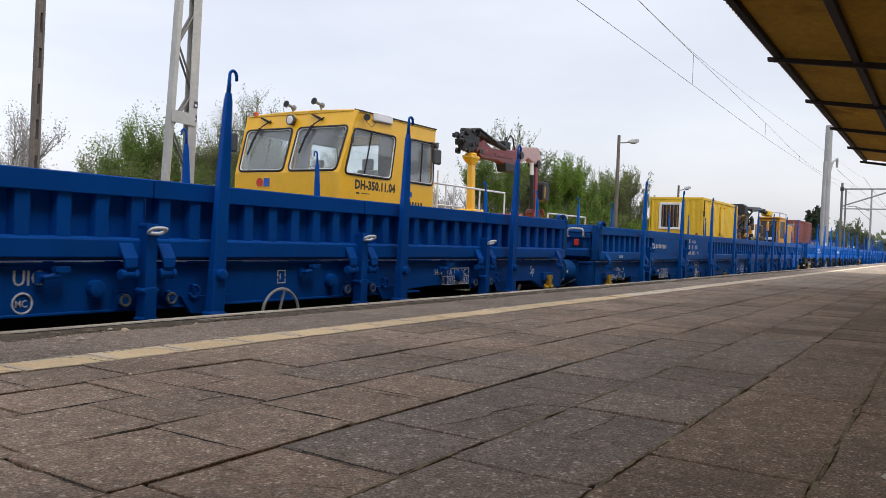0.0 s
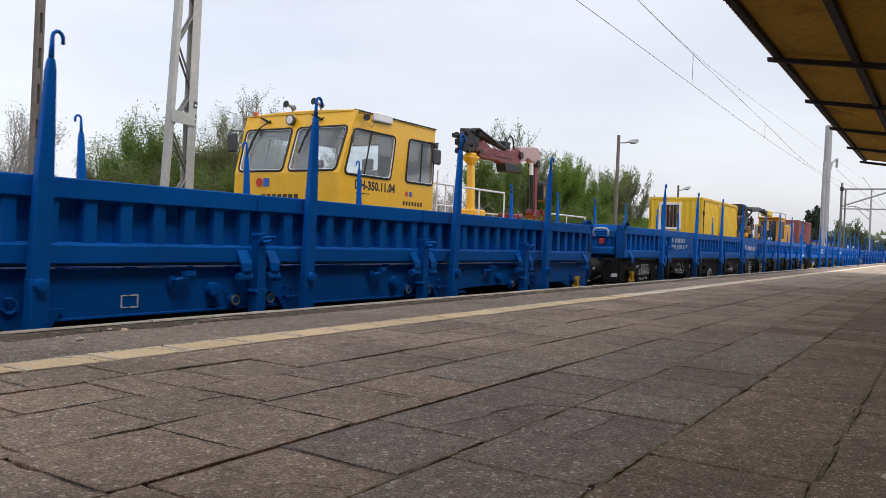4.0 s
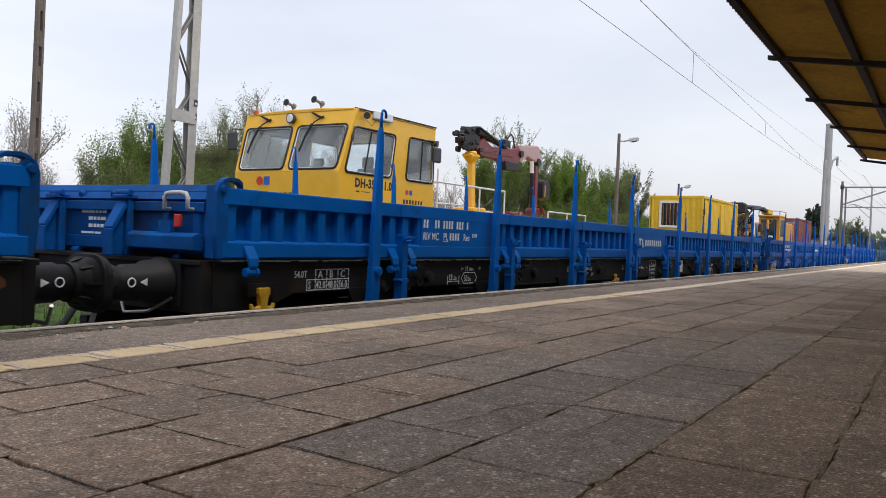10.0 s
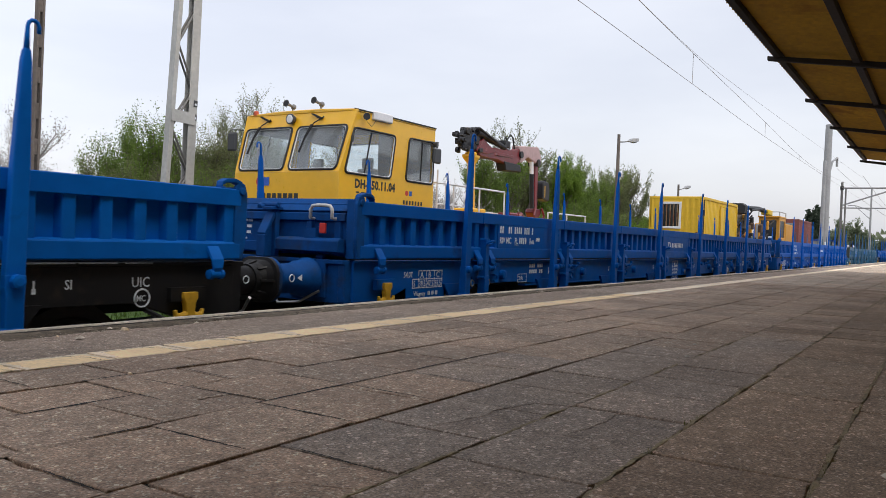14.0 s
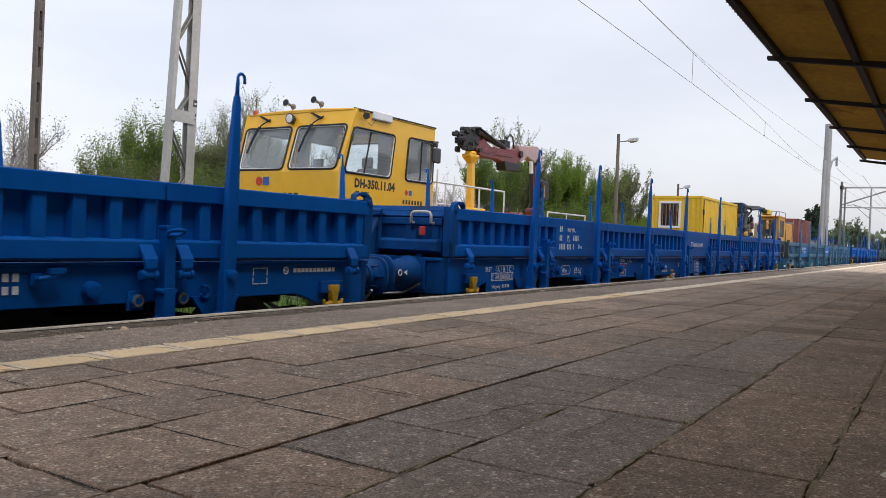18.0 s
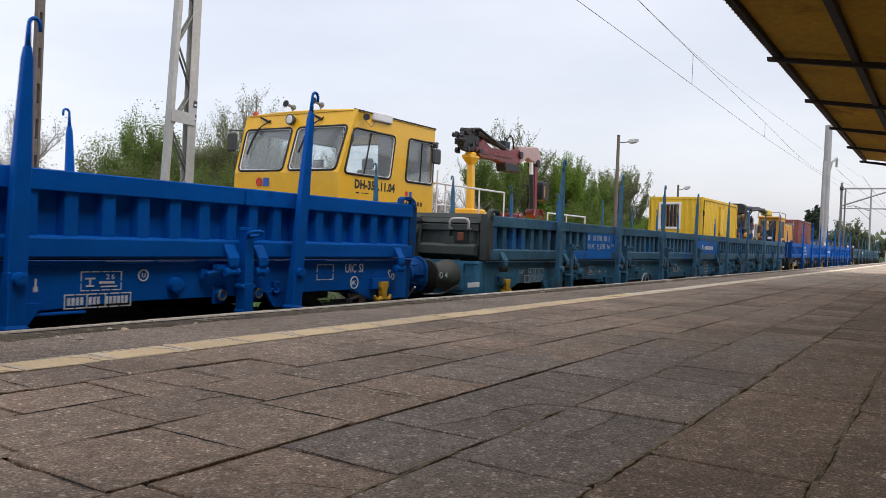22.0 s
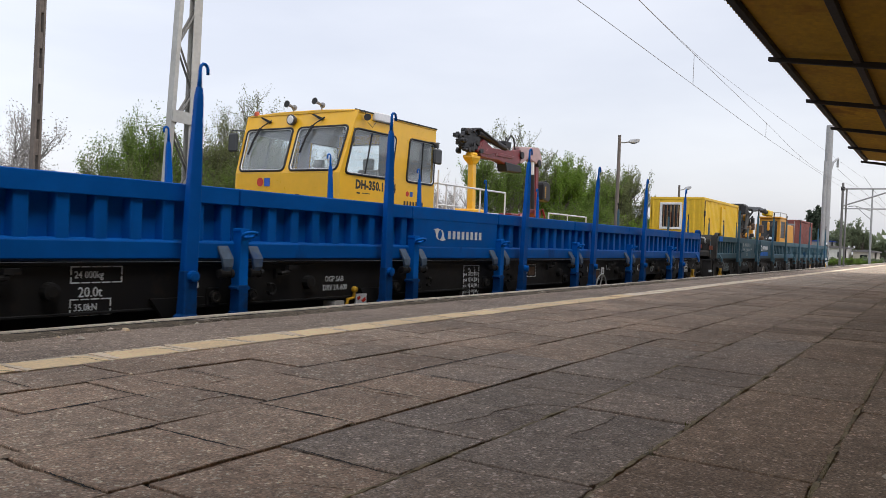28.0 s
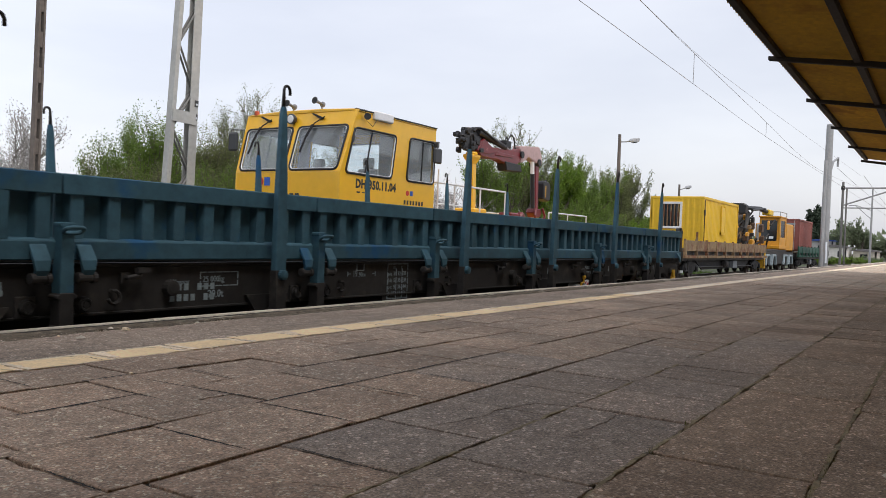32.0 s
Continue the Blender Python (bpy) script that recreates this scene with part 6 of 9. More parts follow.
def trolley():
    """Track maintenance trolley: yellow cab in front, open deck with rails, and a folded loading crane."""
    x0, y0 = 11.11, 9.30
    v = thing("track_trolley", pose(x0, TRACK_FAR, RAIL), "yellow track maintenance trolley with a glazed cab and folded crane", "rail vehicle")
    # local: x back from the nose, y across (near side -1.30), z over the rail
    n, f, lo, waist, hi, back = -1.30, 1.36, 1.15, 2.55, 3.73, 3.12
    low_side, _ = panel((0, n, lo), (back, 0, 0), (0, 0, waist - lo), (0, 0.05, 0), [])
    side_wall = part("cab_side", low_side, CAB_YELLOW, v)
    openings = [(0.046, 0.500, 0.0, 0.72), (0.665, 0.985, 0.0, 0.74)]
    up_side, at = panel((0, n, waist), (back, 0, 0), (0, 0, hi - waist), (0, 0.05, 0), openings, (0.115, 0.0))
    wall_near = part("cab_side", up_side, CAB_YELLOW, v)
    window_into(v, at, openings[0], CAB_YELLOW, split=0.42)
    window_into(v, at, openings[1], CAB_YELLOW, split=0.55)
    up_far, at = panel((0, f, waist), (back, 0, 0), (0, 0, hi - waist), (0, -0.05, 0), openings, (0.115, 0.0))
    part("cab_side", up_far, CAB_YELLOW, v)
    window_into(v, at, openings[0], CAB_YELLOW, split=0.42)
    window_into(v, at, openings[1], CAB_YELLOW)
    part("cab_side", Shape().box(0.0, back, f - 0.05, f, lo, waist - 0.002), CAB_YELLOW, v)
    # front, leaning back above the waist
    wide = f - n
    front_open = [(0.035, 0.475, 0.04, 0.75), (0.525, 0.965, 0.04, 0.75)]
    lean = 0.36
    front, at = panel((0.0, f, waist), (0, -wide, 0), (lean, 0, hi - waist), (0.05, 0, 0), front_open, (-0.03, 0.03))
    part("cab_front", front, CAB_YELLOW, v)
    for o in front_open:
        window_into(v, at, o, CAB_YELLOW)
    part("cab_front", Shape().prism([(0.0, waist - 0.002), (0.02, waist - 0.5), (0.06, lo), (0.12, lo), (0.08, waist - 0.5), (0.05, waist - 0.002)], "y", n + 0.002, f - 0.002), CAB_YELLOW, v)
    rear, at = panel((back, n + 0.05, lo), (0, wide - 0.1, 0), (0, 0, hi - lo), (-0.05, 0, 0), [(0.55, 0.95, 0.55, 0.9)])
    part("cab_back", rear, CAB_YELLOW, v)
    window_into(v, at, (0.55, 0.95, 0.55, 0.9), CAB_YELLOW)
    roof = Shape()
    mid = (n + f) / 2
    rows = []
    for x, drop in ((lean - 0.02, 0.0), (back + 0.02, 0.0)):
        rows.append([(x, n - 0.015, hi - 0.03), (x, n - 0.015, hi + 0.01), (x, mid - 0.5, hi + 0.045), (x, mid + 0.5, hi + 0.045), (x, f + 0.015, hi + 0.01), (x, f + 0.015, hi - 0.03)])
    part("cab_roof", roof.hull(rows), CAB_YELLOW, v, bevel=0.015)
    part("roof_rim", Shape().tube([(lean, n - 0.02, hi + 0.012), (back, n - 0.02, hi + 0.012)], 0.014, 6), DARK_PLASTIC, v)
    for y, d in ((n + 0.055, 0.012), (f - 0.055, -0.012)):
        lining, _ = panel((0.06, y, waist - 0.35), (back - 0.14, 0, 0), (0, 0, hi - waist + 0.30), (0, d, 0), [(0.04, 0.53, 0.26, 0.80), (0.65, 1.0, 0.26, 0.82)], (0.10, 0.0))
        part("lining", lining, CABIN_GREY, v)
    lining, _ = panel((0.065, f - 0.07, waist + 0.0), (0, -wide + 0.14, 0), (lean, 0, hi - waist), (0.012, 0, 0), [(0.02, 0.48, 0.03, 0.76), (0.52, 0.98, 0.03, 0.76)])
    part("lining", lining, CABIN_GREY, v)
    part("lining", Shape().box(lean + 0.05, back - 0.06, n + 0.07, f - 0.07, hi - 0.06, hi - 0.045), CABIN_GREY, v)
    part("lining", Shape().box(back - 0.075, back - 0.06, n + 0.07, 0.15, waist - 0.35, hi - 0.06), CABIN_GREY, v)
    part("cab_floor", Shape().box(0.13, back - 0.05, n + 0.05, f - 0.05, lo, lo + 0.05), DARK_PLASTIC, v)
    desk = Shape().prism([(0.20, 2.05), (0.30, 2.42), (0.75, 2.36), (0.75, 2.05)], "y", n + 0.15, f - 0.15)
    part("dashboard", desk, DARK_PLASTIC, v)
    for y in (-0.65, 0.65):
        seat = part("seat", Shape().box(1.15, 1.65, y - 0.25, y + 0.25, 1.95, 2.08).box(1.60, 1.72, y - 0.24, y + 0.24, 2.08, 2.75).box(1.62, 1.70, y - 0.14, y + 0.14, 2.75, 2.98), CABIN_GREY, v, "grey cab seat", bevel=0.03)
    part("wall_cabinet", Shape().box(2.2, 3.0, f - 0.5, f - 0.08, 1.2, 2.5), CABIN_GREY, v)
    # fittings
    def screen(y, z, out=0.05):
        """A point just before the leaning windscreen."""
        return (lean * (z - waist) / (hi - waist) - out, y, z)
    for y in (0.70, -0.66):
        wiper = part("wiper", Shape().tube([screen(y, hi - 0.12), screen(y + 0.22, hi - 0.24), screen(y + 0.33, hi - 0.50)], 0.012, 6), RUBBER, v)
        part("blade", Shape().tube([screen(y + 0.27, hi - 0.26, 0.04), screen(y + 0.36, hi - 0.50, 0.04), screen(y + 0.42, hi - 0.80, 0.04)], 0.020, 6), RUBBER, wiper)
    part("wiper_arch", Shape().prism([(0, 0), (0.26, 0.10), (0.30, 0.09), (0.06, -0.03)], "x", 0.26, 0.30), RUBBER, v, at=Matrix.Translation((0.02, 0.72, hi - 0.14)))
    part("wiper_arch", Shape().prism([(0, 0), (0.26, 0.10), (0.30, 0.09), (0.06, -0.03)], "x", 0.26, 0.30), RUBBER, v, at=Matrix.Translation((0.02, -0.62, hi - 0.14)))
    lamp = part("headlamp", Shape().disc((0, 0, 0), (-1, 0, 0), ((-0.05, 0.08), (0.02, 0.105), (0.05, 0.10)), 18), DARK_PLASTIC, v, at=Matrix.Translation((0.24, 0.13, hi - 0.14)))
    part("lens", Shape().disc((0, 0, 0), (-1, 0, 0), ((0.045, 0.085), (0.06, 0.07)), 18), WHITE_PAINT, lamp)
    for x, y, z, way in ((0.42, 0.28, hi + 0.14, (-0.95, -0.12, 0.14)), (0.42, -0.44, hi + 0.15, (-0.95, -0.05, 0.16))):
        horn = part("horn", Shape().disc((0, 0, 0), way, ((-0.02, 0.028), (0.02, 0.024), (0.14, 0.030), (0.19, 0.048), (0.215, 0.070)), 16), HORN, v, "dull metal signal horn", at=Matrix.Translation((x, y, z)))
        part("horn_mouth", Shape().disc(Vector(way).normalized() * 0.214, way, ((0, 0.060), (0.004, 0.058)), 16), RUBBER, horn)
        part("horn_back", Shape().disc((0, 0, 0), Vector(way) * -1, ((0.0, 0.035), (0.02, 0.055), (0.05, 0.055), (0.07, 0.02)), 16), HORN, horn)
        part("bracket", Shape().tube([(0.0, 0, -0.02), (0.02, 0, -0.14)], 0.016, 6), HORN, horn)
    part("beacon", Shape().disc((0.36, f - 0.16, hi + 0.0), (0, 0, 1), ((0, 0.05), (0.07, 0.05), (0.09, 0.03)), 12), ORANGE_LAMP, v, "orange beacon")
    part("ventilator_box", Shape().box(0.90, 1.50, n - 0.07, n + 0.20, hi - 0.12, hi + 0.05), WHITE_PAINT, v, "pale roof ventilator", bevel=0.02)
    side_lamp = part("work_lamp", Shape().disc((0.62, n - 0.09, hi - 0.10), (-0.6, -0.8, -0.2), ((-0.05, 0.04), (0.02, 0.065), (0.04, 0.065)), 14), DARK_PLASTIC, v)
    part("cable", Shape().tube([(0.66, n - 0.03, hi - 0.05), (0.58, n - 0.06, hi + 0.02), (0.5, n - 0.03, hi - 0.02)], 0.005, 5).tube([(0.68, n - 0.03, hi - 0.16), (0.85, n - 0.05, hi - 0.26), (1.0, n - 0.03, hi - 0.12)], 0.005, 5), RUBBER, v)
    part("work_lamp", Shape().disc((3.0, n - 0.12, 3.38), (0.3, -0.95, 0), ((-0.06, 0.05), (0.02, 0.07), (0.03, 0.06)), 14).tube([(2.85, n, 3.44), (3.12, n - 0.1, 3.44)], 0.012, 6), DARK_PLASTIC, v)
    mir = part("mirror", Shape().box(2.82, 3.10, n - 0.20, n - 0.12, 2.98, 3.30), DARK_PLASTIC, v, "black rear mirror", bevel=0.03)
    part("mirror_arm", Shape().tube([(2.95, n, 3.36), (2.95, n - 0.16, 3.34), (2.95, n - 0.16, 3.25)], 0.012, 6), DARK_PLASTIC, v)
    part("mirror", Shape().box(-0.02, 0.06, f + 0.0, f + 0.24, 2.99, 3.36), DARK_PLASTIC, v, bevel=0.03)
    part("mirror_arm", Shape().tube([(0.2, f, 3.42), (0.04, f + 0.2, 3.42), (0.03, f + 0.22, 3.3)], 0.012, 6), DARK_PLASTIC, v)
    part("mirror", Shape().box(0.30, 0.36, n - 0.04, n + 0.22, 3.12, 3.42), DARK_PLASTIC, v, bevel=0.02)
    lettering("DH-350.11.04", 0.225, LETTER_DARK, v, facing(0.46, n - 0.002, 2.30), wide=0.93, spacing=1.06, bold=True)
    bars(v, (0.50, n - 0.001, 2.20), [(0.0, 0, 0.10, 0.03), (0.16, 0.01, 0.25, 0.015)], LETTER_DARK)
    bars(v, (2.02, n - 0.001, 2.07), [(i * 0.105, 0, 0.06, 0.085) for i in range(7)], LETTER_DARK)
    part("round_mark", Shape().disc((2.14, n, 2.30), (0, -1, 0), ((0, 0.055), (0.002, 0.055)), 16), RED_MARK, v)
    part("square_mark", Shape().box(2.23, 2.33, n - 0.002, n, 2.25, 2.35), BLUE_MARK, v)
    part("round_mark", Shape().disc((0.0, 0.68, 2.38), (-1, 0, 0), ((0, 0.085), (0.004, 0.085)), 16), RED_MARK, v)
    part("square_mark", Shape().box(-0.004, 0.0, 0.42, 0.57, 2.30, 2.46), BLUE_MARK, v)
    for i in range(7):
        part("lettering_bar", Shape().box(0.008, 0.012, 0.62 - i * 0.14 - 0.10, 0.62 - i * 0.14, 2.06, 2.155), LETTER_DARK, v)
    # frame, wheels and deck
    part("frame", Shape().box(0.1, 14.2, -1.1, 1.1, 0.75, 1.10), IRON, v)
    part("deck", Shape().box(back + 0.05, 14.2, -1.32, 1.32, 1.10, 1.22), CAB_YELLOW, v)
    for x in (1.6, 3.0, 11.0, 12.4):
        part("wheelset", shared("wheelset", wheelset_shape), CAST, v, at=pose(x, 0, 0.46))
    for y in (-1.1, 1.1):
        part("axle_guard", Shape().box(0.9, 3.7, y - 0.05, y + 0.05, 0.35, 0.8).box(10.3, 13.1, y - 0.05, y + 0.05, 0.35, 0.8), IRON, v)
    for y in (-0.875, 0.875):
        for x, d in ((0.05, BACK), (14.2, Matrix())):
            b = part("buffer", shared("buffer", buffer_shape, 0, True), SOLE_BLACK, v, at=Matrix.Translation((x, y, 0)) @ d @ Matrix.Translation((-9.35, 0, 0)))
            part("buffer_head", shared("buffer head", buffer_head_shape, 0.003), SOLE_BLACK, b)
    # white railings round the deck
    for y in (-1.22, 1.22):
        rail = Shape()
        for x in (3.4, 3.75, 4.10, 5.25, 6.5):
            rail.tube([(x, y, 1.2), (x, y, 2.62 if x < 3.7 else 2.62)], 0.022, 6)
        rail.tube([(3.4, y, 2.62), (6.5, y, 2.62)], 0.024, 6).tube([(3.4, y, 2.16), (4.4, y, 2.16)], 0.018, 6)
        part("railing", rail, WHITE_PAINT, v, "white tubular railing")
        part("railing", Shape().tube([(9.1, y, 1.2), (9.1, y, 2.24), (11.8, y, 2.24), (11.8, y, 1.2)], 0.024, 6).tube([(10.4, y, 1.2), (10.4, y, 2.24)], 0.02, 6), WHITE_PAINT, v, "white tubular railing")
    part("railing", Shape().tube([(3.4, -1.22, 2.62), (3.4, -0.2, 2.62), (3.4, -0.2, 1.2)], 0.022, 6).tube([(3.4, -0.7, 1.2), (3.4, -0.7, 2.62)], 0.02, 6).tube([(3.4, -1.22, 2.9), (3.4, -1.22, 2.6)], 0.02, 6), WHITE_PAINT, v)
    part("engine_hood", Shape().box(3.8, 5.6, -0.6, 0.9, 1.22, 2.0), CAB_YELLOW, v, bevel=0.04)
    part("tool_box", Shape().box(7.5, 7.95, -0.9, -0.5, 1.22, 2.16), CRANE_RED, v, bevel=0.03)
    # crane, folded, its pillar on the deck
    part("crane_foot", Shape().box(6.55, 7.20, -0.32, 0.32, 1.22, 2.22), CAB_YELLOW, v, "yellow crane base", bevel=0.03)
    part("pillar", Shape().hull([[(x0, -w, z), (x1, -w, z), (x1, w, z), (x0, w, z)] for x0, x1, w, z in
                                 ((6.83, 7.02, 0.085, 2.20), (6.80, 6.98, 0.075, 3.38), (6.66, 7.05, 0.12, 3.50), (6.62, 7.08, 0.14, 3.56), (6.62, 7.08, 0.14, 3.62))]), CAB_YELLOW, v, bevel=0.015)
    part("slew_collar", Shape().disc((6.84, 0, 3.60), (0, 0, 1), ((0, 0.15), (0.05, 0.16), (0.09, 0.14)), 16), CAB_YELLOW, v)
    g = random.Random(21)
    for k in range(44):
        a, c = 6.16 + g.random() * 1.05, 3.68 + g.random() * 0.52
        y, w, h, d = g.uniform(-0.16, 0.14), g.uniform(0.05, 0.17), g.uniform(0.05, 0.15), g.uniform(0.02, 0.06)
        c += 0.08 - 0.22 * abs(a - 6.7)
        part("hydraulic_block", Shape().prism([(a - w / 2, c - h / 2), (a + w / 2, c - h / 2 + g.uniform(-0.02, 0.02)), (a + w * 0.6, c), (a + w / 2, c + h / 2), (a - w / 3, c + h / 2 + g.uniform(-0.02, 0.03)), (a - w * 0.6, c)], "y", y - d, y + d), CRANE_BLACK if k % 7 else IRON, v, bevel=0.008)
    part("hydraulic_body", Shape().prism([(6.30, 3.78), (6.55, 3.70), (7.05, 3.78), (7.15, 4.10), (6.9, 4.24), (6.4, 4.20), (6.26, 4.0)], "y", -0.10, 0.10), CRANE_BLACK, v, bevel=0.03)
    for y in (-0.17, -0.07, 0.05, 0.15):
        part("hose", Shape().tube([(6.62, y, 4.20), (6.72, y, 4.29), (6.95, y, 4.32), (7.5, y, 4.18), (7.9, y, 4.08)], 0.034, 7), CRANE_BLACK, v)
        part("control_lever", Shape().box(6.12 + 0.3 * abs(y), 6.30, y - 0.035, y + 0.035, 3.98 + y * 0.5, 4.06 + y * 0.5), CRANE_BLACK, v, bevel=0.01)
    part("lift_cylinder", Shape().tube([(6.95, -0.09, 4.22), (7.25, -0.09, 4.20), (8.5, -0.09, 3.99)], [0.09, 0.085, 0.075], 12), CRANE_BLACK, v)
    part("lift_cylinder", Shape().tube([(7.05, 0.09, 4.32), (8.7, 0.09, 4.03)], 0.05, 12), CRANE_BLACK, v)
    part("lift_rod", Shape().tube([(8.2, -0.09, 4.08), (8.95, -0.09, 3.92)], 0.03, 10), STEEL, v)
    part("valve_block", Shape().box(8.45, 8.80, -0.13, 0.13, 4.02, 4.20), CRANE_BLACK, v, bevel=0.015)
    part("hose", Shape().tube([(8.45, -0.14, 4.1), (8.70, -0.16, 4.38), (8.90, -0.14, 4.32), (9.05, -0.12, 4.02)], 0.022, 6), CRANE_BLACK, v)
    part("hose", Shape().tube([(8.80, 0.10, 4.15), (8.92, 0.10, 4.36), (9.15, 0.08, 4.0)], 0.022, 6), CRANE_BLACK, v)
    part("main_boom", Shape().prism([(6.95, 3.74), (7.05, 4.00), (7.30, 4.10), (7.75, 3.92), (8.4, 3.94), (9.1, 4.00), (9.42, 4.08), (9.50, 3.76), (9.20, 3.58), (8.7, 3.52), (8.1, 3.62), (7.55, 3.60), (7.15, 3.62)], "y", -0.12, 0.12), CRANE_RED, v, "faded red main boom", bevel=0.02)
    part("boom_plate", Shape().prism([(7.0, 3.72), (7.2, 4.02), (7.55, 3.98), (7.9, 3.80), (7.5, 3.70)], "y", -0.135, 0.135), CRANE_RED, v, bevel=0.01)
    part("boom_web", Shape().prism([(7.9, 3.72), (8.9, 3.74), (9.0, 3.82), (8.0, 3.83)], "y", -0.145, 0.145), CRANE_RED, v, bevel=0.01)
    part("boom_bracket", Shape().prism([(8.45, 3.62), (9.40, 3.60), (9.50, 3.40), (8.55, 3.36)], "y", -0.15, 0.15), CRANE_BLACK, v, bevel=0.02)
    part("outer_boom", Shape().prism([(9.32, 4.14), (10.62, 4.26), (10.80, 4.05), (10.86, 3.74), (10.5, 3.76), (9.95, 3.88), (9.60, 3.70), (9.42, 3.66)], "y", -0.12, 0.12), CRANE_PALE, v, "sun-bleached pink outer boom", bevel=0.02)
    part("knee_joint", Shape().disc((9.46, -0.17, 3.9), (0, 1, 0), ((0, 0.10), (0.34, 0.10)), 16), CRANE_BLACK, v)
    part("elbow", Shape().disc((10.62, -0.16, 3.78), (0, 1, 0), ((0, 0.11), (0.32, 0.11)), 14), CRANE_BLACK, v)
    part("stick", Shape().prism([(10.55, 3.82), (10.74, 3.82), (10.80, 2.30), (10.62, 2.30)], "y", -0.07, 0.07), CRANE_RED, v, bevel=0.012)
    part("stick_cylinder", Shape().tube([(10.26, -0.10, 3.42), (10.36, -0.10, 2.40)], 0.065, 12), CRANE_BLACK, v)
    part("stick_rod", Shape().tube([(10.22, -0.10, 3.78), (10.26, -0.10, 3.40)], 0.06, 12), WHITE_PAINT, v)
    part("oil_tank", Shape().prism([(10.95, 2.72), (10.95, 3.20), (11.02, 3.28), (11.34, 3.26), (11.44, 3.15), (11.46, 2.76), (11.38, 2.66)], "y", -0.16, 0.12), CRANE_BLACK, v, "black tank with yellow writing", bevel=0.03)
    part("tank_cap", Shape().disc((11.2, -0.1, 3.26), (0, 0, 1), ((0, 0.04), (0.05, 0.04)), 10), CRANE_BLACK, v)
    bars(v, (11.06, -0.162, 2.78), [(0.0, 0.06 * i, 0.07, 0.04) for i in range(6)], HOOK_YELLOW)
    part("grab", Shape().prism([(10.46, 2.40), (10.86, 2.40), (10.92, 2.28), (10.80, 2.14), (10.52, 2.14), (10.40, 2.28)], "y", -0.14, 0.14), CRANE_RED, v, bevel=0.02)
    part("grab_claw", Shape().tube([(10.45, -0.17, 2.42), (10.34, -0.20, 2.2), (10.42, -0.16, 2.05)], 0.035, 8), CRANE_RED, v)
    part("grab_claw", Shape().tube([(10.90, -0.17, 2.42), (11.02, -0.20, 2.2), (10.94, -0.16, 2.05)], 0.035, 8), CRANE_RED, v)
    part("hose_reel", Shape().disc((8.1, -0.95, 2.05), (0, 1, 0), ((0, 0.10), (0.05, 0.14), (0.14, 0.14), (0.18, 0.10)), 14), CRANE_RED, v)
    return v


trolley()


def ribbed(s, x0, x1, z0, z1, y, depth, pitch=0.28, axis="x"):
    """Trapezoid ribs of a container wall."""
    n = int((x1 - x0) / pitch)
    step = (x1 - x0) / n
    out = []
    for i in range(n):
        a = x0 + i * step
        out += [(a, y), (a + step * 0.32, y), (a + step * 0.5, y + depth), (a + step * 0.82, y + depth)]
    out += [(x1, y), (x1, y + 0.06), (x0, y + 0.06)]
    if axis == "x":
        s.prism(out, "z", z0, z1)
    else:
        s.prism([(q, p) for p, q in out], "z", z0, z1)
    return s


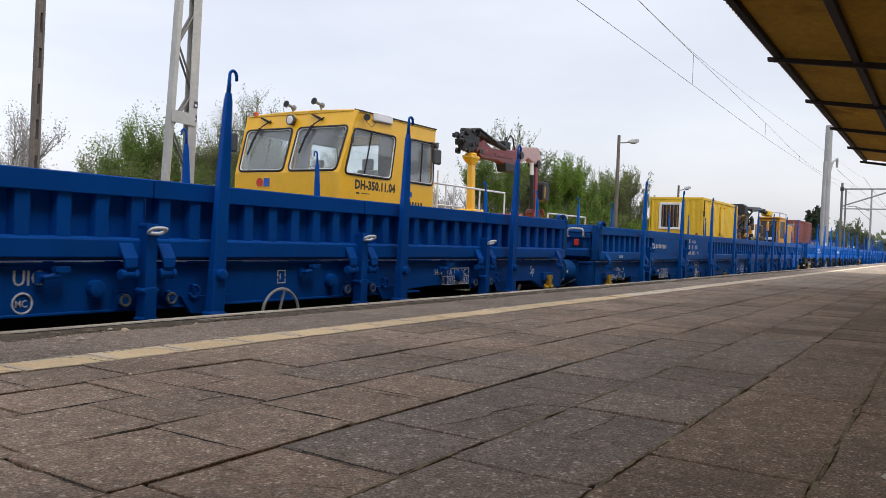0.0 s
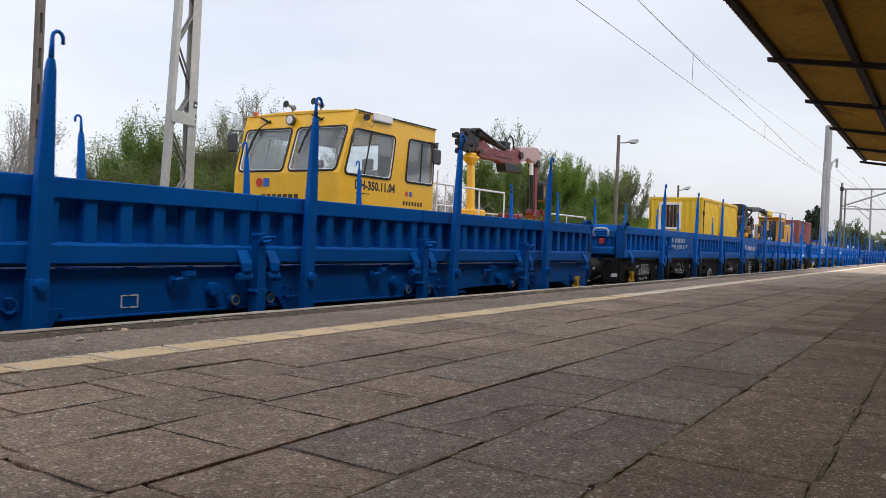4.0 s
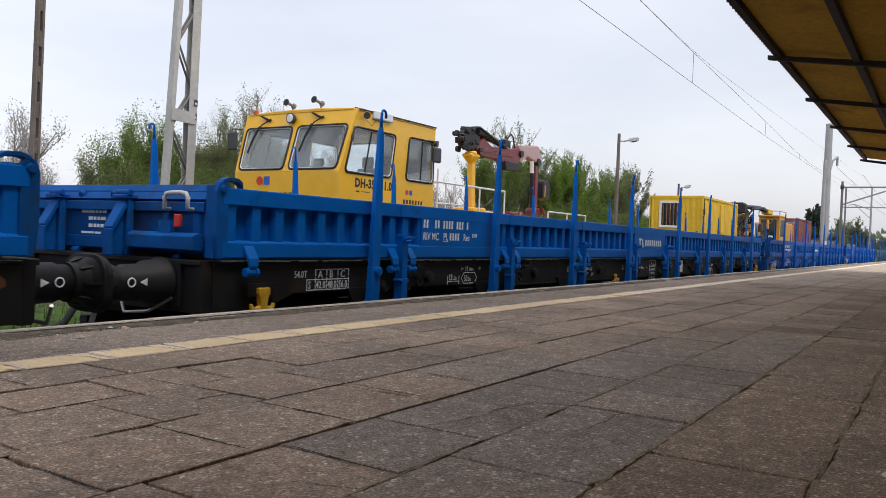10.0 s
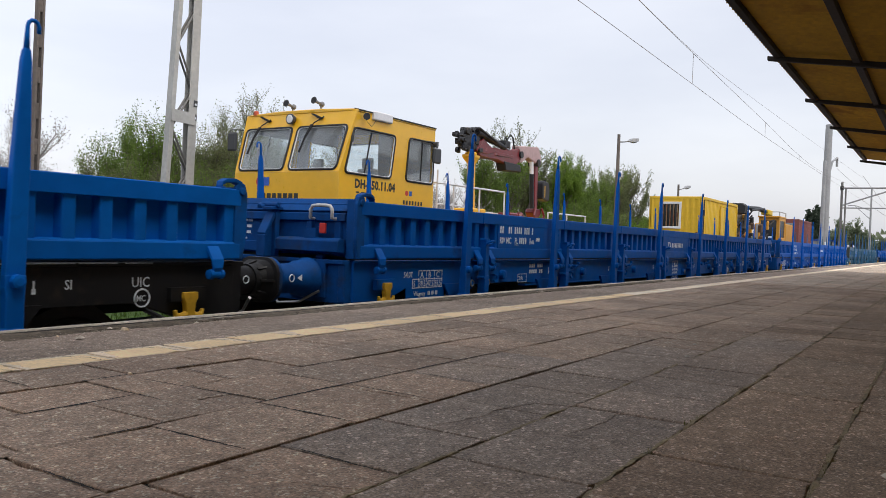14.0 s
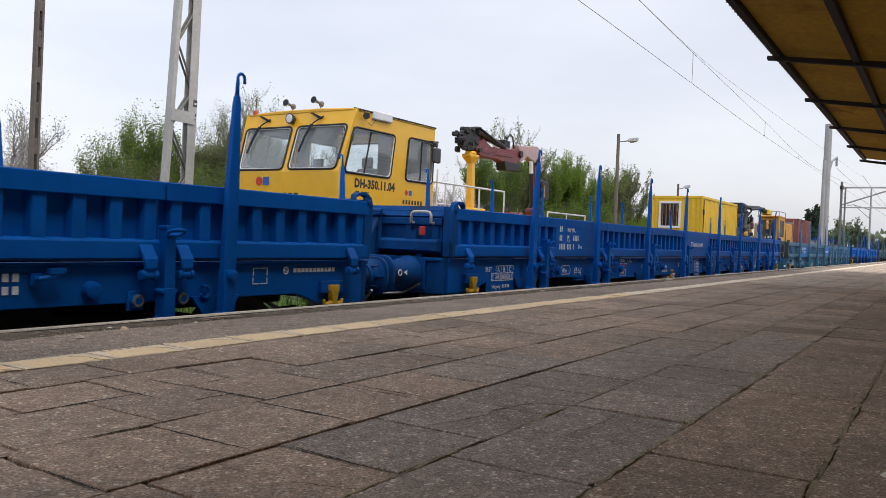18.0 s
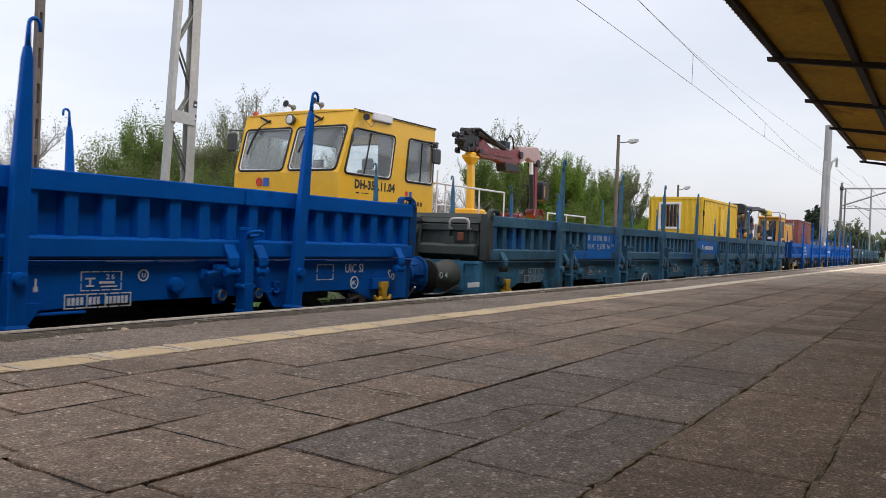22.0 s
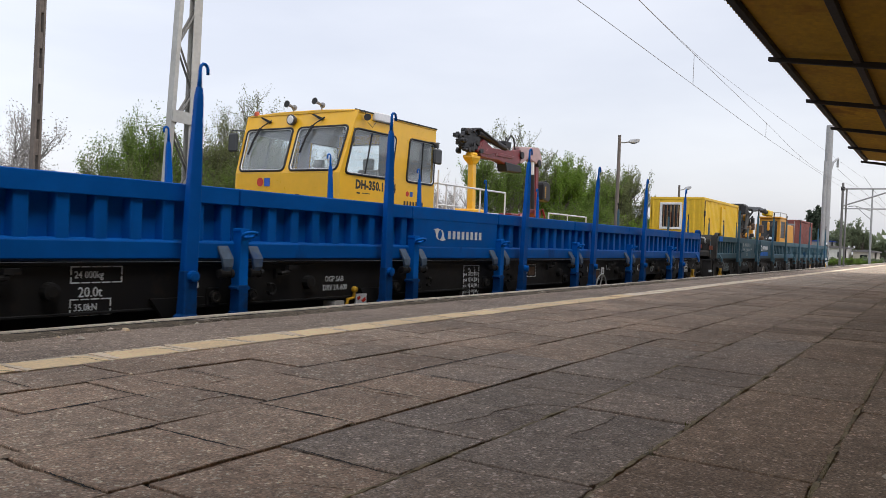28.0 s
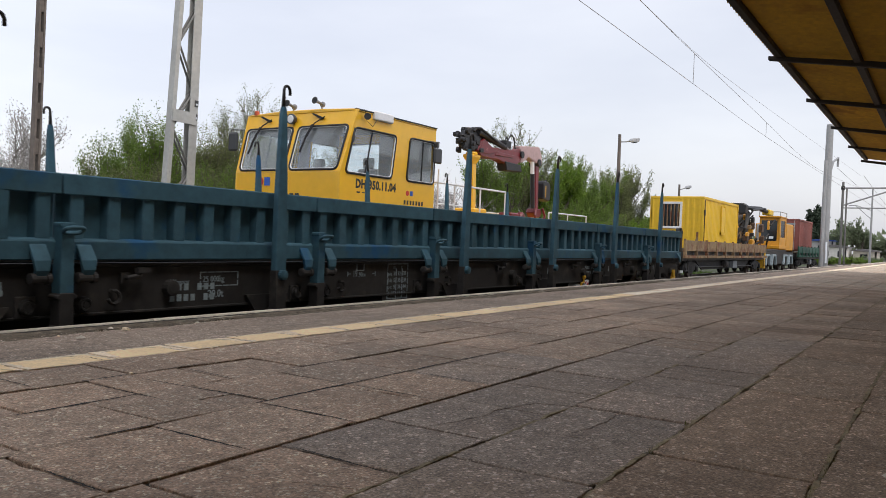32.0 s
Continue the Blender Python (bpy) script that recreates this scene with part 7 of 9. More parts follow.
def site_container(x, label):
    """A living container with a barred window in its end and a shut hatch in its long side."""
    c = thing("site_container", pose(x, 9.36, 0.48), label, "container")
    length, wide, high = 7.0, 2.46, 2.36
    part("long_side", ribbed(Shape(), 0.08, length - 0.08, 0.14, high - 0.12, 0.03, 0.03, 0.25), BOX_YELLOW, c)
    part("long_side", Shape().box(0.08, length - 0.08, wide - 0.06, wide, 0.14, high - 0.12), BOX_YELLOW, c)
    o = (0.22, 0.57, 0.40, 0.89)
    end, at = panel((0.03, wide - 0.06, 0.14), (0, -(wide - 0.12), 0), (0, 0, high - 0.26), (0.05, 0, 0), [o])
    part("end_wall", end, BOX_YELLOW, c)
    ends = Shape()
    for i in range(9):
        y = 0.12 + i * 0.27
        if not 0.98 < y < 1.92:
            ends.prism([(0.03, y), (0.0, y + 0.05), (0.0, y + 0.12), (0.03, y + 0.17)], "z", 0.14, high - 0.12)
    part("end_ribs", ends, BOX_YELLOW, c)
    part("end_wall", Shape().box(length - 0.08, length - 0.03, 0.06, wide - 0.06, 0.14, high - 0.12), BOX_YELLOW, c)
    fr = Shape()
    y1, y0 = wide - 0.06 - (wide - 0.12) * o[0], wide - 0.06 - (wide - 0.12) * o[1]
    z0, z1 = 0.14 + (high - 0.26) * o[2], 0.14 + (high - 0.26) * o[3]
    for a, b, d, e in ((y0 - 0.10, y1 + 0.10, z1, z1 + 0.10), (y0 - 0.10, y1 + 0.10, z0 - 0.10, z0), (y0 - 0.10, y0, z0, z1), (y1, y1 + 0.10, z0, z1)):
        fr.box(-0.04, 0.07, a, b, d, e)
    win = part("window", fr, WHITE_PAINT, c, "white window frame with steel bars", bevel=0.008)
    part("pane", Shape().box(0.05, 0.056, y0, y1, z0, z1), GLASS_DARK, win)
    for i in range(5):
        y = y0 + (y1 - y0) * (i + 0.5) / 5
        part("bar", Shape().tube([(-0.01, y, z0 - 0.02), (-0.01, y, z1 + 0.02)], 0.028, 6), RUSTY_DECK, win)
    hatch = part("hatch", Shape().box(3.35, 3.95, -0.03, 0.035, 0.82, 2.02), BOX_YELLOW, c, bevel=0.01)
    part("hatch_frame", Shape().box(3.28, 3.35, -0.04, 0.04, 0.75, 2.09).box(3.95, 4.02, -0.04, 0.04, 0.75, 2.09).box(3.28, 4.02, -0.045, 0.04, 0.72, 0.82), BOX_YELLOW, hatch)
    for a in (0, length - 0.1):
        for b in (0, wide - 0.1):
            part("corner_post", Shape().box(a, a + 0.1, b, b + 0.1, 0.10, high - 0.08), BOX_YELLOW, c, bevel=0.01)
    part("roof", Shape().box(0.0, length, 0.0, wide, high - 0.12, high), BOX_YELLOW, c, bevel=0.012)
    part("base_frame", Shape().box(0.0, length, 0.0, wide, 0.0, 0.14), BOX_YELLOW, c, bevel=0.012)
    part("hinge_gear", Shape().tube([(0.1, -0.03, 0.2), (0.1, -0.03, 2.2)], 0.02, 6).box(0.06, 0.16, -0.06, 0.0, 1.5, 1.75), IRON, c)
    return c


def low_wagon(x, length, name, label, mat, top):
    """A flat works wagon with a low boarded side and stanchions."""
    w = thing(name, pose(x, TRACK_FAR, RAIL), label, "railway wagon")
    part("frame", Shape().box(0.2, length - 0.2, -1.2, 1.2, 0.85, top - 0.12), IRON, w)
    part("deck", Shape().box(0.1, length - 0.1, -1.24, 1.24, top - 0.12, top), PLANK, w)
    n = int((length - 0.4) / 1.7)
    step = (length - 0.4) / n
    for y in (-1.30, 1.30):
        for i in range(n):
            part("side_board", Shape().box(0.2 + i * step + 0.03, 0.2 + (i + 1) * step - 0.03, y - 0.03, y + 0.03, top - 0.12, top + 0.34), mat, w, bevel=0.01)
            part("stanchion", Shape().prism([(y - 0.09, top - 0.42), (y + 0.05, top - 0.42), (y + 0.05, top + 0.40), (y - 0.03, top + 0.40)], "x", 0.16 + i * step, 0.28 + i * step), RUSTY_DECK if mat is RUSTY_DECK else mat, w)
        part("side_sill", Shape().box(0.1, length - 0.1, y - 0.06, y + 0.05, top - 0.42, top - 0.30), mat, w)
        part("truss_beam", Shape().prism([(3.0, 0.90), (4.4, 0.40), (length - 4.4, 0.40), (length - 3.0, 0.90)], "y", y * 0.72 - 0.03, y * 0.72 + 0.03), SOLE_BLACK, w)
        part("brake_rod", Shape().tube([(1.0, y * 0.8, 0.55), (length - 1.0, y * 0.8, 0.50)], 0.03, 6), IRON, w)
        for e in (0.5, length - 0.5):
            part("step_iron", Shape().tube([(e - 0.2, y, 0.9), (e - 0.2, y, 0.45), (e + 0.2, y, 0.45), (e + 0.2, y, 0.9)], 0.018, 6), IRON, w)
    part("brake_cylinder", Shape().disc((length / 2 - 0.9, -1.05, 0.66), (1, 0, 0), ((0, 0.08), (0.03, 0.17), (0.55, 0.17), (0.6, 0.06)), 14), SOLE_WORN, w)
    part("tool_chest", Shape().box(length / 2 + 0.6, length / 2 + 1.5, -1.22, -0.85, 0.42, 0.80), GREY_WORN, w, "grey tool chest under the frame", bevel=0.02)
    for b in (2.0, length - 2.0):
        for a in (-0.9, 0.9):
            part("wheelset", shared("wheelset", wheelset_shape), CAST, w, at=pose(b + a, 0, 0.46))
        part("bogie", shared("bogie frame", bogie_frame_shape, 0.01), SOLE_BLACK, w, at=Matrix.Translation((b, 0, 0)))
    for y in (-0.875, 0.875):
        for e, d in ((0.1, BACK), (length - 0.1, Matrix())):
            b = part("buffer", shared("buffer", buffer_shape, 0, True), SOLE_BLACK, w, at=Matrix.Translation((e, y, 0)) @ d @ Matrix.Translation((-9.35, 0, 0)))
            part("buffer_head", shared("buffer head", buffer_head_shape, 0.003), SOLE_BLACK, b)
    return w


low_wagon(33.4, 18.0, "works_wagon", "rusty pale works wagon carrying a yellow container", RUSTY_DECK, 1.375)
site_container(36.6, "yellow ribbed site container with a barred white window")
part("signal_post", Shape().box(-0.04, 0.04, -0.04, 0.04, 0, 0.75), RUSTY_DECK, tagged(thing("end_lamp_post", pose(36.2, 9.5, 0.475), "rusty lamp post on the works wagon", "post"), ""))


def excavator():
    """A rail-road working machine with a cab, jib and service platform."""
    m = thing("rail_excavator", pose(45.2, TRACK_FAR, RAIL), "orange rail working machine with a dark-glazed cab", "work machine")
    part("chassis", Shape().box(6.6, 17.0, -1.15, 1.15, 0.55, 1.5), IRON, m, bevel=0.03)
    part("counterweight", Shape().box(13.9, 16.8, -1.15, 0.9, 1.3, 3.30), MACHINE_ORANGE, m, bevel=0.06)
    part("service_door", Shape().box(13.82, 13.90, 0.2, 0.8, 1.4, 3.25), CABIN_GREY, m, bevel=0.02)
    o = (0.10, 0.86, 0.16, 0.90)
    front, at = panel((11.0, 0.10, 1.75), (0, -1.30, 0), (0.1, 0, 1.85), (0.06, 0, 0), [o])
    part("cab_front", front, MACHINE_ORANGE, m)
    part("front_pane", Shape().hull([[at(u, v, d) for u, v in ((o[0], o[2]), (o[1], o[2]), (o[1], o[3]), (o[0], o[3]))] for d in (0.4, 0.6)]), GLASS_DARK, m)
    part("plate", Shape().hull([[at(u, v, d) for u, v in ((0.34, 0.24), (0.70, 0.24), (0.70, 0.33), (0.34, 0.33))] for d in (-0.2, -0.1)]), LETTER, m)
    side, at = panel((11.0, -1.2, 1.75), (2.4, 0, 0), (0, 0, 1.85), (0, 0.06, 0), [(0.15, 0.88, 0.3, 0.9)])
    part("cab_side", side, MACHINE_ORANGE, m)
    part("side_pane", Shape().box(11.3, 13.2, -1.17, -1.155, 2.25, 3.45), GLASS_DARK, m)
    part("cab_roof", Shape().box(10.9, 13.5, -1.24, 0.14, 3.60, 3.70), MACHINE_ORANGE, m, bevel=0.02)
    part("cab_floor", Shape().box(10.8, 13.5, -1.24, 0.14, 1.55, 1.76), MACHINE_ORANGE, m, bevel=0.02)
    part("cab_back", Shape().box(13.3, 13.4, -1.14, 0.08, 1.76, 3.60), MACHINE_ORANGE, m)
    for y in (-1.2, 0.1):
        part("railing", Shape().tube([(11.0, y, 3.68), (11.0, y, 3.98), (13.4, y, 3.98), (13.4, y, 3.68)], 0.03, 6), GREY_RIM, m)
    part("railing", Shape().tube([(11.0, -1.2, 3.98), (11.0, 0.1, 3.98)], 0.03, 6), GREY_RIM, m)
    for k in range(40):
        a = random.Random(k + 3)
        x, y, z = 2.0 + a.random() * 5.6, a.uniform(-1.15, 0.3), 1.5 + a.random() * 2.0
        w, h, d = a.uniform(0.12, 0.34), a.uniform(0.10, 0.30), a.uniform(0.06, 0.15)
        gear = Shape().prism([(x - w, z - h), (x + w * 0.8, z - h * 0.9), (x + w, z + h * 0.4), (x + w * 0.3, z + h), (x - w * 0.9, z + h * 0.7)], "y", y - d, y + d)
        part("jib_gear", gear, (RUSTY_DECK, IRON, MACHINE_ORANGE, MACHINE_ORANGE, RUST)[k % 5], m, bevel=0.03)
        if k % 3:
            continue
        part("hose", Shape().tube([(x, y - 0.1, z), (x + 0.4, y - 0.3, z + 0.35), (x + a.uniform(-0.8, 0.9), y - 0.1, z + a.uniform(-0.7, 0.7))], 0.05, 6), IRON, m)
    part("jib_mast", Shape().prism([(2.6, 1.4), (6.8, 1.4), (6.2, 3.0), (4.6, 3.5), (3.0, 3.0)], "y", -0.25, 0.5), GRIME, m, bevel=0.05)
    part("jib_link", Shape().tube([(3.6, -0.6, 1.5), (3.4, -0.6, 2.6), (4.4, -0.5, 3.6)], 0.12, 8), GRIME, m)
    part("jib_link", Shape().tube([(6.2, -0.4, 1.6), (5.4, -0.4, 2.8), (4.6, -0.4, 3.7)], 0.10, 8), GRIME, m)
    lamp = part("work_lamp", Shape().prism([(-0.62, 3.50), (-0.68, 3.98), (-0.5, 4.10), (0.25, 4.10), (0.38, 3.98), (0.34, 3.50)], "x", 3.0, 3.7), CRANE_BLACK, m, "black work lamp box", bevel=0.04)
    part("lens", Shape().disc((2.99, -0.1, 3.80), (-1, 0, 0), ((0, 0.17), (0.03, 0.14)), 14), GREY_RIM, lamp)
    part("jib_arm", Shape().tube([(3.6, -0.5, 3.86), (6.5, -0.75, 3.96), (8.6, -0.9, 3.80)], 0.13, 10), CRANE_BLACK, m)
    part("jib_arm", Shape().tube([(4.0, -0.8, 3.75), (7.4, -0.9, 3.98)], 0.07, 8), CRANE_BLACK, m)
    part("jib_end", Shape().box(8.0, 9.4, -1.05, -0.6, 3.64, 3.98), BOX_YELLOW, m, bevel=0.05)
    for x in (7.2, 9.2, 13.5, 15.5):
        part("wheelset", shared("wheelset", wheelset_shape), CAST, m, at=pose(x, 0, 0.46))
        part("wheel_arch", Shape().tube([(x - 0.7, -1.2, 0.5), (x - 0.5, -1.2, 1.1), (x + 0.5, -1.2, 1.1), (x + 0.7, -1.2, 0.5)], 0.09, 6), LETTER_DULL, m)
    part("bumper", Shape().box(6.2, 6.5, -1.2, 1.2, 0.3, 1.5), HOOK_YELLOW, m, bevel=0.02)
    return m


excavator()
green = low_wagon(63.4, 12.5, "green_wagon", "dark green flat wagon under a red container", GREEN_STEEL, 1.42)
red = thing("shipping_container", pose(64.4, 9.40, 0.53), "dull red corrugated shipping container with doors", "container")
part("long_side", ribbed(Shape(), 0.1, 6.4, 0.15, 2.25, 0.02, 0.04, 0.3), RED_BOX, red)
part("body", Shape().box(0.08, 6.45, 0.08, 2.40, 0.0, 2.28), RED_BOX, red, bevel=0.01)
part("roof", Shape().box(0.0, 6.5, 0.0, 2.44, 2.28, 2.40), RED_BOX, red, bevel=0.01)
for y in (0.06, 1.24):
    d = part("door", Shape().box(-0.0, 0.07, y, y + 1.14, 0.12, 2.26), RED_BOX, red, bevel=0.01)
    for z in (0.55, 1.15, 1.75):
        part("panel_field", Shape().box(-0.02, 0.0, y + 0.12, y + 1.0, z - 0.2, z + 0.2), RED_BOX, d, bevel=0.006)
    part("lock_bar", Shape().tube([(-0.03, y + 0.3, 0.1), (-0.03, y + 0.3, 2.3)], 0.02, 6), GREY_RIM, d)
for a in (0.0, 6.4):
    part("corner_post", Shape().box(a, a + 0.1, -0.01, 0.09, 0.0, 2.4), RED_BOX, red)
part("writing_bar", Shape().box(-0.022, -0.02, 0.3, 0.9, 1.98, 2.1).box(-0.022, -0.02, 1.4, 2.1, 1.98, 2.1), LETTER_DULL, red)


# ---- masts, lamps, wires ----
def lattice_mast(x, y, foot, top, label):
    """Two rolled legs that draw together upwards, laced on both faces."""
    m = thing("overhead_line_mast", pose(x, y, foot, 0, 2.2, 0), label, "mast")
    h = top - foot

    def half(z, d=1):
        return 0.425 - 0.0214 * z if d > 0 else 0.368 - 0.0135 * z
    for d in (-1, 1):
        wide = 0.10 if d < 0 else 0.21
        outline = ((0.13, -0.08), (0.13, 0.08), (0.13 - wide, 0.08), (0.13 - wide, 0.065), (0.115, 0.065), (0.115, -0.065), (0.13 - wide, -0.065), (0.13 - wide, -0.08))
        leg = Shape().hull([[((half(z, d) - 0.13 + u) * d, v, z) for u, v in outline] for z in (0, h)])
        part("leg", leg, MAST_GREY, m, bevel=0.004)
    step, z, k = 0.85, 0.4, 0
    while z + step < h:
        for face in (-0.05, 0.05):
            a = (half(z) - 0.06) * (1 if k % 2 else -1)
            b = (half(z + step) - 0.06) * (-1 if k % 2 else 1)
            part("lacing", Shape().tube([(a * 0.9, face, z), (b * 0.9, face, z + step)], 0.028, 4), MAST_SHADE, m)
        z, k = z + step, k + 1
    return m


mast = lattice_mast(10.61, 13.2, -1.28, 8.6, "light grey lattice overhead line mast")
part("batten_plate", Shape().box(-0.30, 0.27, -0.105, -0.082, 3.92, 4.16), MAST_GREY, mast)
for z in (4.30, 4.02):
    part("number_plate", Shape().box(0.235, 0.325, -0.090, -0.082, z, z + 0.13), DARK_PLASTIC, mast)
    part("plate_bar", Shape().box(0.255, 0.305, -0.093, -0.090, z + 0.03, z + 0.07), LETTER, mast)

pole = thing("concrete_pole", pose(7.88, 13.5, -1.28, 0, 0.6, 0), "weathered brown concrete pole with openings", "pole")
legs = Shape()
for d in (-1, 1):
    legs.hull([[(0.052 * d - 0.022, -0.07, 0), (0.052 * d + 0.022, -0.07, 0), (0.052 * d + 0.022, 0.07, 0), (0.052 * d - 0.022, 0.07, 0)],
               [(0.040 * d - 0.018, -0.055, 9), (0.040 * d + 0.018, -0.055, 9), (0.040 * d + 0.018, 0.055, 9), (0.040 * d - 0.018, 0.055, 9)]])
for i in range(14):
    legs.box(-0.05, 0.05, -0.045, 0.045, 0.5 + i * 0.62, 0.78 + i * 0.62)
part("shaft", legs, POLE_BROWN, pole, bevel=0.008)


def street_lamp(x, y, foot, top, arm, label):
    p = thing("street_lamp", pose(x, y, foot), label, "street lamp", "lamps along the line")
    h = top - foot
    part("pole", Shape().tube([(0, 0, 0), (0, 0, h)], [0.115, 0.075], 10), POLE_BROWN, p)
    part("arm", Shape().tube([(0, 0, h - 0.36), (arm * 0.30, 0, h - 0.26), (arm * 0.62, 0, h - 0.10)], 0.032, 6), MAST_SHADE, p)
    part("lamp_head", Shape().hull([[(arm * k, -w, h + z - t), (arm * k, w, h + z - t), (arm * k, w * 0.8, h + z + t), (arm * k, -w * 0.8, h + z + t)]
                                    for k, w, z, t in ((0.50, 0.06, -0.16, 0.03), (0.66, 0.15, -0.07, 0.085), (0.90, 0.16, 0.04, 0.09), (1.0, 0.09, 0.10, 0.05))]), ZINC, p, bevel=0.02)
    part("lamp_glass", Shape().hull([[(arm * 0.68, -0.10, h - 0.165), (arm * 0.68, 0.10, h - 0.165), (arm * 0.90, 0.10, h - 0.058), (arm * 0.90, -0.10, h - 0.058)],
                                     [(arm * 0.72, -0.07, h - 0.185), (arm * 0.72, 0.07, h - 0.185), (arm * 0.88, 0.07, h - 0.10), (arm * 0.88, -0.07, h - 0.10)]]), GLASS_DARK, p)
    return p


street_lamp(36.75, 13.5, -1.28, 5.80, 2.7, "weathered pole with a curved grey street lamp")
street_lamp(57.5, 16.5, -1.28, 5.0, 2.9, "distant grey street lamp on a pole")

big = thing("steel_line_mast", pose(67.0, 8.0, -1.28), "tall galvanised round line mast", "mast")
part("shaft", Shape().tube([(0, 0, 0), (0.4, 0, 11.6)], [0.33, 0.25], 16), ZINC, big)
part("ladder", Shape().tube([(1.1, 0.2, 0.5), (1.3, 0.2, 11.6)], 0.04, 5).tube([(1.35, 0.2, 0.5), (1.55, 0.2, 11.6)], 0.04, 5), ZINC, big)
part("twin_pole", Shape().tube([(-1.6, 0, 0), (-1.1, 0, 8.7)], [0.16, 0.12], 12), ZINC, big)
part("bracket", Shape().tube([(0.3, 0, 7.2), (1.6, -0.2, 8.9), (2.7, -0.4, 9.3), (2.7, -0.4, 8.6)], 0.09, 6), ZINC, big)
part("sign_plate", Shape().box(-1.5, -0.7, -0.30, -0.26, 1.0, 2.6), LETTER, big)


def portal(x, y, top, reach, label):
    """A line portal: two posts, a beam with a strut, and hangers."""
    g = thing("line_portal", pose(x, y, -1.28), label, "portal")
    h = top + 1.28
    part("post", Shape().tube([(0, 0, 0), (0, 0, h + 0.5)], 0.10, 8), MAST_SHADE, g)
    part("post", Shape().tube([(0, -0.3, 0), (0, -0.3, h)], 0.07, 8), MAST_SHADE, g)
    part("beam", Shape().tube([(0, 0, h), (0, -reach, h)], 0.08, 6), ZINC, g)
    part("beam", Shape().tube([(0, 0, h - 1.7), (0, -reach, h - 1.7)], 0.06, 6), ZINC, g)
    part("strut", Shape().tube([(0, 0, h - 1.5), (0, -reach * 0.35, h)], 0.07, 6), ZINC, g)
    part("insulator", Shape().disc((0, 0, h - 0.15), (0, 0, 1), ((0, 0.16), (0.3, 0.16)), 8), IRON, g)
    part("hanger", Shape().tube([(0, -reach * 0.5, h), (0, -reach * 0.5, h - 3.2)], 0.05, 6), MAST_SHADE, g)
    part("far_post", Shape().tube([(0, -reach, 0), (0, -reach, h)], 0.16, 8), MAST_SHADE, g)
    return g


portal(76.0, 7.8, 6.1, 12.0, "dark steel overhead line portal across the tracks")


def sagging(a, b, sag, n=14):
    a, b = Vector(a), Vector(b)
    return [a.lerp(b, i / n) - Vector((0, 0, sag * 4 * (i / n) * (1 - i / n))) for i in range(n + 1)]


line = thing("overhead_wires", pose(0, 0, 0), "dark overhead contact wires and droppers above the track", "overhead wires")


def flowing(points, n=6):
    """A smooth line through points."""
    p = [Vector(q) for q in points]
    out = []
    for i in range(len(p) - 1):
        a, b, c, d = p[max(i - 1, 0)], p[i], p[i + 1], p[min(i + 2, len(p) - 1)]
        for k in range(n):
            t = k / n
            out.append(0.5 * (2 * b + (c - a) * t + (2 * a - 5 * b + 4 * c - d) * t * t + (3 * b - a - 3 * c + d) * t ** 3))
    return out + [p[-1]]


part("contact_wire", Shape().tube(flowing([(x, TRACK, z) for x, z in ((-45, 5.1), (0, 4.82), (12.65, 4.69), (20, 4.59), (29, 4.48), (44.6, 4.48), (67, 4.55))]), 0.0060, 5), WIRE, line)
part("carrier_wire", Shape().tube(flowing([(x, TRACK, z) for x, z in ((-45, 7.6), (0, 6.3), (8, 5.90), (15.8, 5.53), (20, 5.34), (30, 4.95), (36.5, 4.66), (45, 4.62), (67, 5.3))]), 0.0058, 5), WIRE, line)
part("second_wire", Shape().tube(flowing([(x, TRACK, z) for x, z in ((-45, 7.9), (0, 6.3), (8, 5.92), (14, 5.62), (20, 5.38), (25, 5.40), (31, 5.50), (38, 5.63), (45, 5.77), (67, 6.2))]), 0.0042, 5), WIRE, line)
for x, z0, z1 in ((20.0, 4.59, 5.34), (29.4, 4.48, 4.97), (37.0, 4.47, 4.65), (4.0, 4.78, 6.10), (-12.0, 4.88, 6.6)):
    part("dropper", Shape().tube([(x, TRACK, z0), (x, TRACK, z1)], 0.007, 5), WIRE, line)
part("feeder_wire", Shape().tube(sagging((69.7, 7.6, 7.2), (140, 4.0, 5.0), 0.6), 0.014, 5), WIRE, line)
part("carrier_wire", Shape().tube(sagging((67, TRACK, 6.35), (200, TRACK, 6.3), 1.2, 20), 0.014, 5), WIRE, line)
part("contact_wire", Shape().tube([(67, TRACK, 4.55), (200, TRACK, 4.6)], 0.014, 5), WIRE, line)

